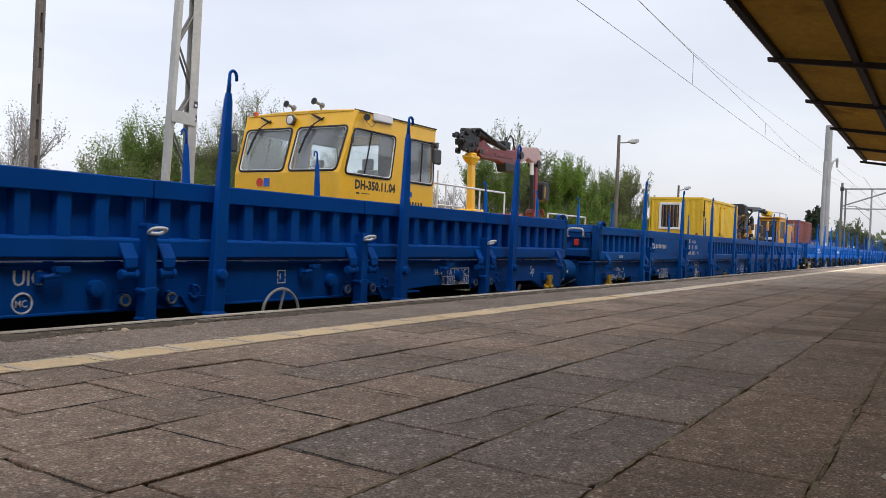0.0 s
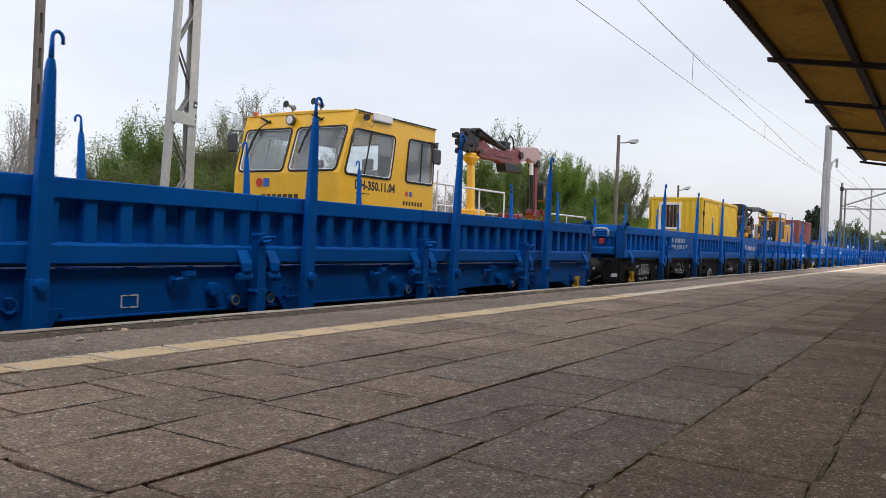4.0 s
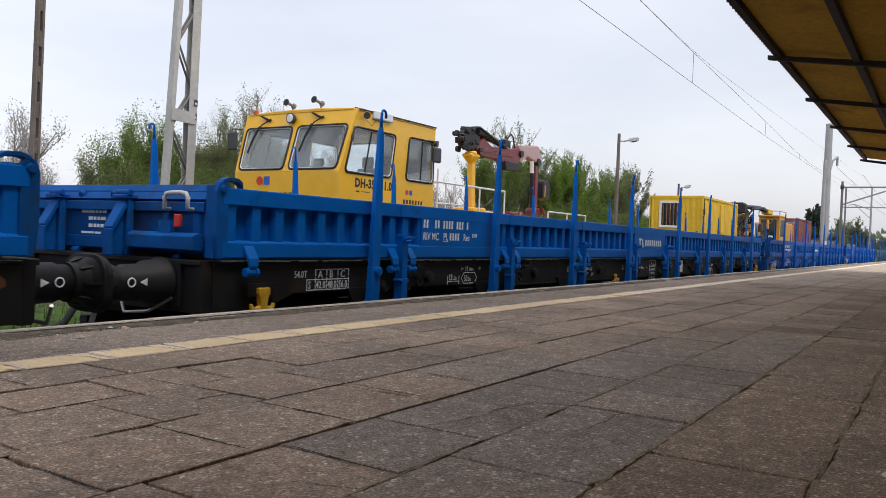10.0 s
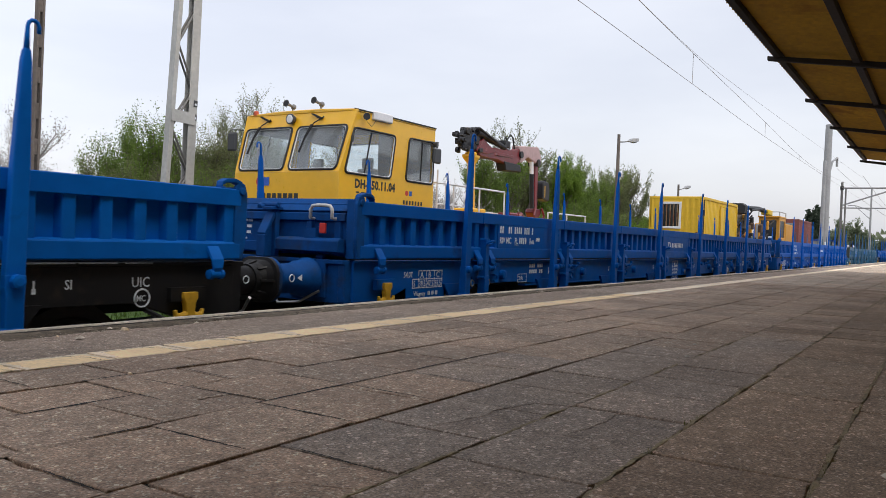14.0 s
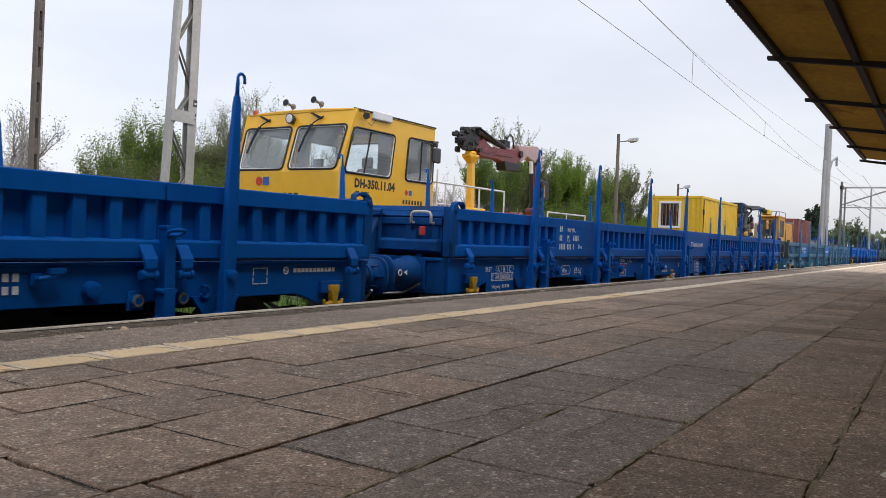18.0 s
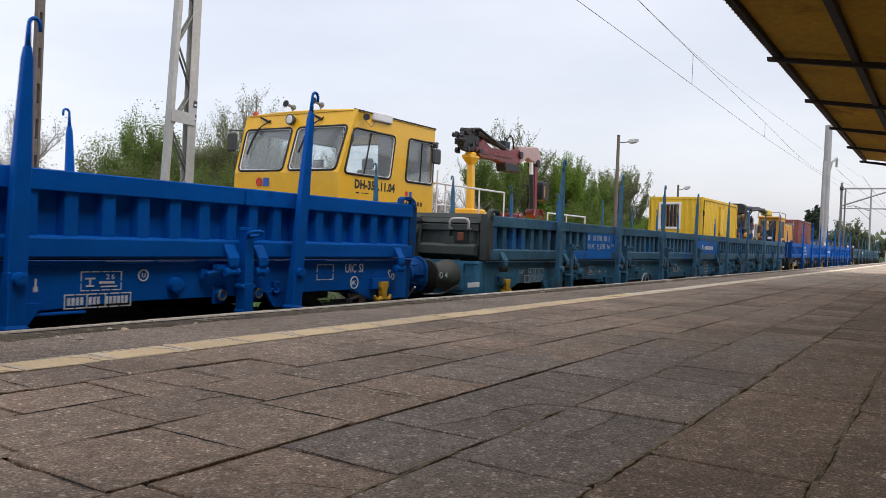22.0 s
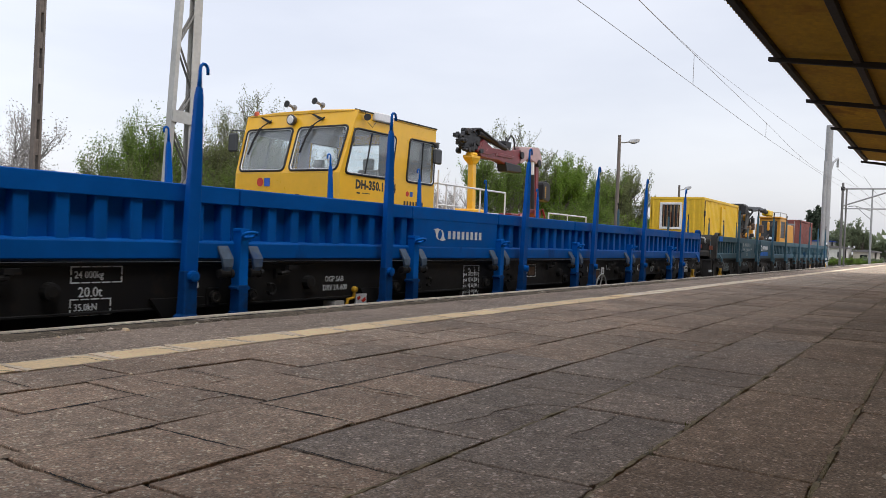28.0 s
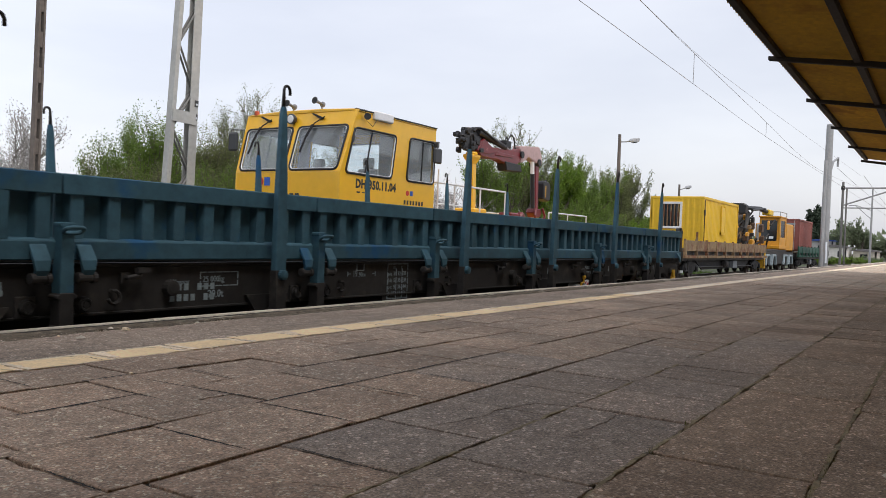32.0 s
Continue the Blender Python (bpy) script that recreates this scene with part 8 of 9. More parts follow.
# ---- trees and bushes ----
def tree(name, x, y, height, spread, leaf, label, seed, leaves=2600, leaf_size=0.10, bare=0.25, stems=3, foot=-1.28, low=0.18):
    """Several stems, limbs and twigs, with leaves set round the outer twigs; bare: share of twigs left without leaves."""
    r = random.Random(seed)
    t = thing(name, pose(x, y, foot), label, "tree" if height > 3.2 else "bush", "trees behind the tracks")
    wood, tips = Shape(), []

    def grow(p, d, length, radius, level):
        n = 3
        pts, rad = [p], [radius]
        for i in range(n):
            d = (d + Vector((r.uniform(-0.22, 0.22), r.uniform(-0.22, 0.22), r.uniform(-0.02, 0.30)))).normalized()
            p = p + d * length / n
            pts.append(p)
            rad.append(radius * (1 - 0.62 * (i + 1) / n))
        wood.tube(pts, rad, 6 if level == 0 else (4 if level == 1 else 3), False)
        if level >= 2:
            tips.extend((pts[i].lerp(pts[i + 1], r.random()), level) for i in range(n) for _ in range(4))
            tips.append((p, level))
        if level < 3:
            for i in range((6, 6, 3)[level]):
                k = r.uniform(0.30, 1.0)
                q = pts[0].lerp(pts[-1], k) if level else pts[min(int(k * n), n - 1)].lerp(pts[min(int(k * n) + 1, n)], k * n - int(k * n) if k < 1 else 0)
                a = r.uniform(0, 2 * math.pi)
                side = Vector((math.cos(a), math.sin(a), r.uniform(0.9, 2.2))).normalized()
                grow(q, (d * 0.55 + side * 0.70).normalized(), length * r.uniform(0.42, 0.66), radius * 0.42, level + 1)

    for i in range(stems):
        a = 2 * math.pi * i / stems + r.uniform(-0.4, 0.4)
        lean = spread / height * 0.32
        grow(Vector((math.cos(a) * 0.15, math.sin(a) * 0.15, 0)), Vector((math.cos(a) * lean, math.sin(a) * lean, 1)).normalized(), height * r.uniform(0.50, 0.64), 0.035 + height * 0.010, 0)
    # bring the crown to its true height and spread
    top = max(v[2] for v in wood.v)
    out = sorted(math.hypot(v[0], v[1]) for v in wood.v)[int(len(wood.v) * 0.96)]
    fz, fr = height / top, spread / 2 / max(out, 0.1)
    wood.v = [(v[0] * fr, v[1] * fr, v[2] * fz) for v in wood.v]
    part("trunk", wood, BARK_PALE if leaf is LEAF_PALE else BARK, t)
    spots = [Vector((p.x * fr, p.y * fr, p.z * fz)) for p, _ in tips]
    spots = [p for p in spots if r.random() > bare * (0.35 + 0.9 * p.z / height) and p.z > height * low]
    g = np.random.default_rng(seed)
    if not spots:
        return t
    base = np.array([tuple(spots[int(i)]) for i in g.integers(0, len(spots), leaves)])
    c = base + g.normal(0, 0.075 * max(1.0, spread / 4), (leaves, 3)) * np.array((1, 1, 1.3))
    a, b = g.normal(size=(leaves, 3)), g.normal(size=(leaves, 3))
    a /= np.linalg.norm(a, axis=1)[:, None]
    b -= a * np.sum(a * b, axis=1)[:, None]
    b /= np.linalg.norm(b, axis=1)[:, None]
    s = leaf_size * g.uniform(0.55, 1.25, (leaves, 1))
    v = np.stack([c - a * s, c + b * s * 0.55, c + a * s, c - b * s * 0.55], axis=1).reshape(-1, 3)
    f = np.arange(leaves * 4).reshape(-1, 4)
    me = bpy.data.meshes.new("crown")
    me.from_pydata(v.tolist(), [], f.tolist())
    me.materials.append(leaf)
    crown = new("crown", me)
    crown.parent = t
    return t


GREEN_BUSH = "spring green bush with thin branches"
for i, (x, y, h, w, leaf, n, bare, label) in enumerate((
        (9.4, 19.0, 4.6, 3.2, LEAF_PALE, 1900, 0.25, "nearly bare tree with pale buds"),
        (10.9, 19.5, 4.6, 3.0, LEAF_PALE, 1900, 0.25, "nearly bare tree with pale buds"),
        (12.6, 22.5, 3.6, 3.0, LEAF_OLIVE, 1800, 0.3, "low olive-green bush in spring leaf"),
        (12.9, 17.4, 3.3, 2.2, LEAF, 2800, 0.15, "low green bush in fresh leaf"),
        (15.2, 17.2, 3.8, 2.6, LEAF, 3200, 0.15, "low green bush in fresh leaf"),
        (19.2, 18.4, 6.0, 3.0, LEAF_OLIVE, 2600, 0.35, "tall thin-leaved tree in bud"),
        (13.0, 18.5, 4.2, 1.7, LEAF, 3200, 0.35, GREEN_BUSH),
        (14.3, 19.0, 5.3, 1.9, LEAF, 4200, 0.30, GREEN_BUSH),
        (15.4, 19.6, 4.9, 2.0, LEAF, 3800, 0.2, GREEN_BUSH),
        (13.8, 17.6, 3.5, 3.4, LEAF_OLIVE, 3800, 0.15, "low olive-green bush in spring leaf"),
        (12.2, 18.2, 3.7, 1.3, LEAF_OLIVE, 2600, 0.2, "low olive-green bush in spring leaf"),
        (16.6, 18.6, 5.1, 2.4, LEAF_OLIVE, 3200, 0.35, GREEN_BUSH),
        (18.4, 19.0, 6.5, 3.6, LEAF_OLIVE, 3800, 0.25, "tall thin-leaved tree in bud"),
        (19.8, 20.5, 5.6, 3.0, LEAF_OLIVE, 2600, 0.4, "tall thin-leaved tree in bud"),
        (17.4, 17.6, 3.6, 3.0, LEAF, 3400, 0.15, GREEN_BUSH),
        (17.5, 19.0, 5.7, 2.8, LEAF_OLIVE, 3800, 0.25, "tall thin-leaved tree in bud"),
        (24.0, 20.5, 4.6, 4.5, LEAF_OLIVE, 3000, 0.3, GREEN_BUSH),
        (28.6, 19.5, 4.8, 3.4, LEAF_PALE, 500, 0.75, "bare twiggy bush in early spring"),
        (31.2, 19.0, 5.0, 3.4, LEAF_PALE, 500, 0.75, "bare twiggy bush in early spring"),
        (34.6, 19.5, 6.6, 4.4, LEAF, 4200, 0.3, GREEN_BUSH),
        (39.3, 20.5, 8.8, 4.4, LEAF_OLIVE, 3600, 0.60, "tall thin-leaved tree in bud"),
        (40.4, 19.0, 7.0, 4.2, LEAF_BRIGHT, 5600, 0.15, "bright green young tree in full leaf"),
        (43.0, 19.5, 7.0, 4.2, LEAF_BRIGHT, 5200, 0.2, "bright green young tree in full leaf"),
        (46.4, 20.0, 6.6, 4.8, LEAF, 4400, 0.25, GREEN_BUSH),
        (50.0, 20.5, 7.2, 5.0, LEAF, 4200, 0.35, "thin-leaved tree just in bud"),
        (53.5, 20.5, 8.0, 4.6, LEAF_OLIVE, 3600, 0.55, "thin-leaved tree just in bud"),
        (55.6, 20.3, 7.9, 4.0, LEAF_OLIVE, 2600, 0.70, "thin-leaved tree just in bud"),
        (41.5, 17.8, 4.2, 5.0, LEAF, 4200, 0.1, "low green bush in fresh leaf"),
        (46.5, 18.0, 4.0, 5.0, LEAF_OLIVE, 4000, 0.1, "low olive-green bush in spring leaf"),
        (51.0, 18.4, 4.0, 5.2, LEAF_BRIGHT, 4000, 0.1, "low olive-green bush in spring leaf"),
        (36.0, 18.0, 3.8, 4.6, LEAF, 3600, 0.1, "low green bush in fresh leaf"),
        (60.5, 20.0, 4.4, 6.0, LEAF, 4200, 0.1, "low green bush in fresh leaf"),
        (66.0, 21.0, 4.4, 6.0, LEAF_OLIVE, 4000, 0.1, "low olive-green bush in spring leaf"))):
    far = max(1.0, math.hypot(x, y) / 30)
    tree("tree" if h > 3.2 else "bush", x, y, h, w, leaf, label, 40 + i, int(n * (8.0 if x < 21 else 7.0)), (0.027 if x < 21 else 0.030) * far, bare * 0.8, 4 if h > 3.6 else 6)
tree("poplar", 232, 30.5, 14.5, 7.5, LEAF_DARK, "dark narrow tree in the distance", 90, 5000, 0.5, 0.05, 3)
tree("poplar", 226, 30.0, 9.0, 4.5, LEAF_DARK, "dark narrow tree in the distance", 91, 2500, 0.45, 0.1, 3)
for i, (x, y, h, w) in enumerate(((178, 18.6, 7.2, 5.5), (182, 17.0, 9.2, 6.0), (184, 14.6, 7.6, 5.0), (188, 12.6, 6.0, 5.0), (190, 10.4, 5.6, 6.0), (186, 8.0, 6.2, 6.0), (192, 5.0, 6.6, 7.0), (196, 21.5, 6.0, 7.0))):
    tree("tree", x, y, h, w, LEAF_HAZED, "hazy green tree beyond the platform end", 100 + i, 5200, 0.20, 0.25, 4)
for i, (x, y, h, w) in enumerate(((104, 12.6, 1.3, 3.0), (112, 14.5, 1.5, 3.5), (120, 12.0, 1.2, 3.0), (128, 15.8, 1.6, 3.5), (134, 12.4, 1.4, 4.0), (140, 10.0, 1.5, 4.0), (126, 9.6, 1.0, 3.0))):
    tree("bush", x, y, h, w, LEAF_HAZED if i % 2 else LEAF, "low scrub beside the far tracks", 130 + i, 2600, 0.11, 0.1, 6)

woods = Shape()
g = random.Random(7)
for i in range(5200):
    a = g.uniform(-0.2, 3.3)
    d = g.uniform(330, 420)
    x, y = d * math.cos(a), d * math.sin(a)
    z = -1.3 + g.random() ** 1.5 * (7 + 3 * math.sin(a * 17) + 2 * math.sin(a * 41))
    s = g.uniform(1.0, 2.6)
    woods.add([(x - s, y, z - s * 0.6), (x + s * 0.3, y - s, z - s * 0.5), (x + s, y + s * 0.3, z - s * 0.4), (x + g.uniform(-0.3, 0.3), y, z + s * g.uniform(0.6, 1.2))],
              [(0, 1, 3), (1, 2, 3), (2, 0, 3), (0, 2, 1)])
tagged(part("distant_woods", woods, LEAF_HAZED), "distant line of spring woods", "woods", kind="stuff")


# ---- far buildings and sheds beyond the platform end ----
def shed(x, y, wide, deep, high, wall, roof, label, windows=2):
    b = thing("shed", pose(x, y, -1.28), label, "building")
    openings = [((i + 0.3) / windows, (i + 0.62) / windows, 0.42, 0.78) for i in range(windows)]
    front, at = panel((0, deep / 2, 0), (0, -deep, 0), (0, 0, high), (0.25, 0, 0), openings)
    w = part("wall", front, wall, b)
    for o in openings:
        win = part("window", Shape().hull([[at(u, v, 0.45) for u, v in ((o[0], o[2]), (o[1], o[2]), (o[1], o[3]), (o[0], o[3]))], [at(u, v, 0.55) for u, v in ((o[0], o[2]), (o[1], o[2]), (o[1], o[3]), (o[0], o[3]))]]), GLASS_DARK, b)
    part("wall", Shape().box(0, wide, -deep / 2 - 0.002, -deep / 2 + 0.25, 0, high), wall, b)
    part("wall", Shape().box(0.25, wide, deep / 2 - 0.25, deep / 2, 0, high), wall, b)
    part("wall", Shape().box(wide - 0.25, wide, -deep / 2 + 0.25, deep / 2 - 0.25, 0, high), wall, b)
    part("roof", Shape().prism([(-deep / 2 - 0.3, high), (-deep / 2 - 0.3, high + 0.2), (0, high + 0.45), (deep / 2 + 0.3, high + 0.2), (deep / 2 + 0.3, high)], "x", -0.3, wide + 0.3), roof, b)
    return b


shed(150, 16.4, 9, 3.9, 2.7, WALL_WHITE, ROOF_GREY, "low white rendered shed with a flat grey roof", 2)
shed(154, 12.0, 8, 3.6, 2.2, WALL_CREAM, ROOF_GREY, "low cream shed beside the line", 1)
shed(172, 20.9, 12, 3.8, 4.0, WALL_GREY, BLUE_ROOF, "grey hut with a bright blue roof", 1)
shed(165, 8.2, 6, 2.4, 2.4, WALL_WHITE, ROOF_GREY, "small pale hut with one window", 1)
far_mast = thing("line_mast", pose(120, 8.75, -1.28), "slim far line mast with a bracket arm", "mast")
part("shaft", Shape().tube([(0, 0, 0), (0, 0, 10.5)], [0.16, 0.10], 8), ZINC, far_mast)
part("bracket", Shape().tube([(0, 0, 7.6), (0, 2.0, 8.3), (0, 2.8, 8.2)], 0.06, 6), ZINC, far_mast)
part("bracket", Shape().tube([(0, 0, 6.4), (0, 2.0, 8.3)], 0.05, 6), ZINC, far_mast)
for i, (x, y, h) in enumerate(((120, 5.2, 4.0), (134, 6.3, 3.6))):
    street_lamp(x, y, -1.28, h, -2.4, "distant platform lamp with a flat head")


# ---- paving of the platform ----
def worn_edge(r, a, b, inward, n=12, rough=0.0014):
    """Points from a towards b along a worn slab edge, nibbled inwards in broad waves, fine crumbs and a few chips."""
    out, phase, wave = [], r.uniform(0, 6.28), r.uniform(0.5, 1.5)
    chip_at, chip = r.randrange(n * 3), r.uniform(0.004, 0.010)
    for k in range(n):
        t = k / n
        d = 0.0003 + abs(r.gauss(0, rough)) + 0.0010 * wave * (1 + math.sin(phase + 7 * t))
        if k == 0:
            d += r.choice((0.0, 0.002, 0.006))
        if abs(k - chip_at) <= 1:
            d += chip * (1.0 if k == chip_at else 0.5)
        out.append((a[0] + (b[0] - a[0]) * t + inward[0] * d, a[1] + (b[1] - a[1]) * t + inward[1] * d))
    return out


def slab_body(loop, thick=0.032, round_off=0.0028):
    """A slab on an outline, its upper edge worn round."""
    cx, cy = sum(q[0] for q in loop) / len(loop), sum(q[1] for q in loop) / len(loop)

    def ring(inset, z):
        out = []
        for x, y in loop:
            d = max(math.hypot(x - cx, y - cy), 1e-3)
            out.append((x - (x - cx) / d * inset, y - (y - cy) / d * inset, z))
        return out
    return Shape().hull([ring(0, -thick), ring(0, -round_off), ring(round_off * 0.45, -round_off * 0.35), ring(round_off * 1.3, 0)])


def slab_shape(w, d, seed, rough=0.0014):
    r = random.Random(seed)
    corners, inside = [(0, 0), (w, 0), (w, d), (0, d)], [(0, 1), (-1, 0), (0, -1), (1, 0)]
    loop = []
    for k in range(4):
        loop += worn_edge(r, corners[k], corners[(k + 1) % 4], inside[k], rough=rough)
    return slab_body(loop)


def broken_slab(w, d, seed, way):
    """The pieces of a slab cracked along a jagged line; way: points of the crack in parts of the slab, from one edge to another."""
    r = random.Random(seed)
    line = []
    for (u0, v0), (u1, v1) in zip(way, way[1:]):
        for k in range(4):
            t = k / 4
            line.append((u0 + (u1 - u0) * t + r.gauss(0, 0.010) * (k > 0), v0 + (v1 - v0) * t + r.gauss(0, 0.010) * (k > 0)))
    line.append(way[-1])

    def along(p):
        """Where a point of the rim stands on the way round, from the lower left corner."""
        u, v = p
        if v <= 0.001:
            return u
        if u >= 0.999:
            return 1 + v
        if v >= 0.999:
            return 3 - u
        return 4 - v
    rim = [(0, (0, 0)), (1, (1, 0)), (2, (1, 1)), (3, (0, 1))]
    s0, s1 = along(line[0]), along(line[-1])
    out = []
    for first, last, cut in ((s1, s0, line), (s0, s1, line[::-1])):
        span = (last - first) % 4
        corners = sorted(((a - first) % 4, p) for a, p in rim if 0 < (a - first) % 4 < span)
        loop = [(u * w, v * d) for u, v in cut] + [(u * w, v * d) for _, (u, v) in corners]
        cx, cy = sum(q[0] for q in loop) / len(loop), sum(q[1] for q in loop) / len(loop)
        loop = [(x + (cx - x) * 0.011, y + (cy - y) * 0.011) for x, y in loop]
        out.append(slab_body(loop, round_off=0.002))
    return out


g = random.Random(11)
rest = Shape()
# Rows of slabs: the near long joint, the width, the first known cross joint, the pitch.
ROWS = ((2.455, 0.318, 1.462, 0.372), (2.146, 0.306, 1.258, 0.378), (1.786, 0.358, 1.046, 0.392), (1.392, 0.392, 0.996, 0.395), (1.016, 0.374, 1.075, 0.395),
        (0.634, 0.380, 1.275, 0.392), (0.236, 0.396, 1.238, 0.396), (-0.160, 0.394, 1.10, 0.392), (-0.55, 0.388, 1.25, 0.392), (-0.94, 0.388, 1.12, 0.392))
CRACKS = {(4, 0): ((0.47, 1.0), (0.48, 0.77), (0.43, 0.60), (0.56, 0.22), (0.66, 0.0)), (2, 1): ((0.30, 0.0), (0.64, 0.455), (0.90, 0.43), (1.0, 0.42)),
          (4, 2): ((0.0, 0.58), (0.24, 0.49), (0.64, 0.40), (0.87, 0.45), (1.0, 0.40)), (4, 3): ((0.0, 0.40), (0.35, 0.30), (0.44, 0.0)),
          (5, 2): ((0.0, 0.62), (0.23, 0.60), (0.64, 0.55), (1.0, 0.60)), (3, 9): ((0.35, 0.0), (0.48, 0.5), (0.40, 1.0)), (5, 9): ((0.0, 0.4), (0.5, 0.5), (1.0, 0.35))}


def slab_paint(row, x):
    """Reddish slabs towards the train, a run of grey ones in the middle, brown ones under the canopy, its shade put
    into their colour.
    """
    if row >= 7 or (row == 6 and x > 1.6):
        return SLAB_BROWN_SHADED
    if (row == 4 and 1.4 < x < 4.2) or (row == 5 and x < 5.0) or (row == 3 and 2.2 < x < 3.2):
        return SLAB_GREY
    return SLAB_BROWN_SHADED if row == 5 and g.random() < 0.4 else SLAB


for row, (y, deep, first, pitch) in enumerate(ROWS):
    before = math.ceil((first + 4.0) / pitch)
    for k in range(-before, int((44 - first) / pitch)):
        x = first + k * pitch
        open_joint = (0.0, 0.002, 0.004, 0.005, 0.001, 0.001, 0.001, 0.001, 0.002, 0.002)[row]
        wide, d = pitch - g.choice((0.001, 0.002, 0.003, 0.005)), deep - open_joint * g.uniform(0.5, 1.3)
        m = pose(x + g.gauss(0, 0.003), y + open_joint * 0.5 + g.gauss(0, 0.0015), 0.0008 - abs(g.gauss(0, 0.0013)), g.gauss(0, 0.16), g.gauss(0, 0.18), g.gauss(0, 0.40))
        kind = g.randrange(14)
        if 0.3 < x < 13.4 and row < 8:
            if (row, k) in CRACKS:
                for c, piece in enumerate(broken_slab(wide, d, row * 31 + k, CRACKS[(row, k)])):
                    part("slab_piece", piece, slab_paint(row, x), platform, at=m @ pose(0, 0, -0.0012 * c, 0.12 * c, 0.15 * c, 0))
            else:
                part("slab", shared(f"slab {row} {kind} {wide:.3f}", lambda: slab_shape(wide, d, row * 100 + kind)), slab_paint(row, x), platform, at=m)
        else:
            s = slab_shape(wide, d, row * 100 + kind)
            rest.add([m @ Vector(p) for p in s.v], s.f)
tagged(part("paving_slabs", rest, SLAB_FAR, platform), "grey-brown concrete paving slabs", kind="stuff")

# soil that fills the joints, unevenly
for y, reach, high in ((1.392, 0.012, -0.010), (1.016, 0.008, -0.001), (0.634, 0.009, 0.0), (0.236, 0.010, 0.0005), (-0.160, 0.009, 0.0), (1.786, 0.010, -0.011), (2.146, 0.008, -0.010)):
    soil, n = Shape(), 520
    for i in range(n + 1):
        x = 0.6 + i * 0.026
        lift = high + 0.0042 * math.sin(i * 0.37 + y * 9) * math.sin(i * 0.11) + g.gauss(0, 0.0015)
        mid, half, top = y + g.gauss(0, 0.0015), reach * g.uniform(0.35, 0.75), min(lift, 0.0040)
        soil.v += [(x, y - reach - 0.006, -0.016), (x, mid - half, top), (x, mid + half, top + g.gauss(0, 0.0008)), (x, y + reach + 0.006, -0.016)]
    for i in range(n):
        soil.f += [(4 * i + j, 4 * i + 4 + j, 4 * i + 5 + j, 4 * i + 1 + j) for j in range(3)]
    part("joint_soil", soil, JOINT_MOSS if y < 1.1 else JOINT, platform)

# stretches where a joint gapes
for x0, y0, x1, y1, wide in ((1.60, 2.456, 1.85, 2.458, 0.0092), (1.87, 2.458, 2.16, 2.462, 0.0058), (1.22, 2.142, 1.62, 2.146, 0.0127), (1.76, 1.787, 2.36, 1.786, 0.0127), (2.36, 1.786, 3.35, 1.784, 0.0104),
                             (2.26, 2.146, 2.80, 2.146, 0.0069), (1.20, 1.786, 1.44, 1.786, 0.0069), (1.386, 1.41, 1.383, 1.77, 0.0081), (1.786, 1.41, 1.786, 1.77, 0.0092), (1.832, 1.80, 1.806, 2.12, 0.0092),
                             (1.806, 2.12, 1.79, 2.36, 0.0058), (2.206, 1.42, 2.216, 1.78, 0.0069), (1.618, 2.02, 1.622, 2.40, 0.0058), (2.212, 1.83, 2.206, 2.10, 0.0058), (2.02, 2.16, 2.026, 2.42, 0.0058),
                             (1.465, 2.47, 1.47, 2.70, 0.0058), (0.985, 1.41, 0.99, 1.62, 0.0069), (2.585, 1.42, 2.59, 1.77, 0.0058), (1.45, 1.03, 1.475, 1.36, 0.0069)):
    gape, n, q = Shape(), 22, math.hypot(x1 - x0, y1 - y0)
    ux, uy = (x1 - x0) / q, (y1 - y0) / q
    for k in range(n + 1):
        t = k / n
        half, off = wide * 0.5 * (0.2 + math.sin(math.pi * t) ** 0.6 * g.uniform(0.45, 1.05)), g.gauss(0, 0.0014)
        cx, cy = x0 + (x1 - x0) * t - uy * off, y0 + (y1 - y0) * t + ux * off
        gape.v += [(cx + uy * half, cy - ux * half, 0.0018), (cx - uy * half, cy + ux * half, 0.0018)]
    gape.f += [(2 * k, 2 * k + 2, 2 * k + 3, 2 * k + 1) for k in range(n)]
    part("joint_soil", gape, JOINT, platform)
filled, n = Shape(), 60
for k in range(n + 1):
    x, half = 0.70 + 0.52 * k / n, 0.010 + g.uniform(0, 0.003)
    filled.v += [(x, 1.787 - half, 0.0008), (x, 1.787 + half, 0.0010 + abs(g.gauss(0, 0.0006)))]
filled.f += [(2 * k, 2 * k + 2, 2 * k + 3, 2 * k + 1) for k in range(n)]
part("joint_soil", filled, SLAB_BROWN_SHADED, platform)

# the safety line: one painted slab after another, an older pale coat showing round the rims, cracks along them
def line_coat(r, long, wide, rough, skew):
    corners, inside = [(0, 0), (long, 0), (long + skew + r.uniform(-0.02, 0.02), wide), (skew + r.uniform(-0.02, 0.02), wide)], [(0, 1), (-1, 0), (0, -1), (1, 0)]
    loop = []
    for k in range(4):
        loop += worn_edge(r, corners[k], corners[(k + 1) % 4], inside[k], 9, rough)
    return loop


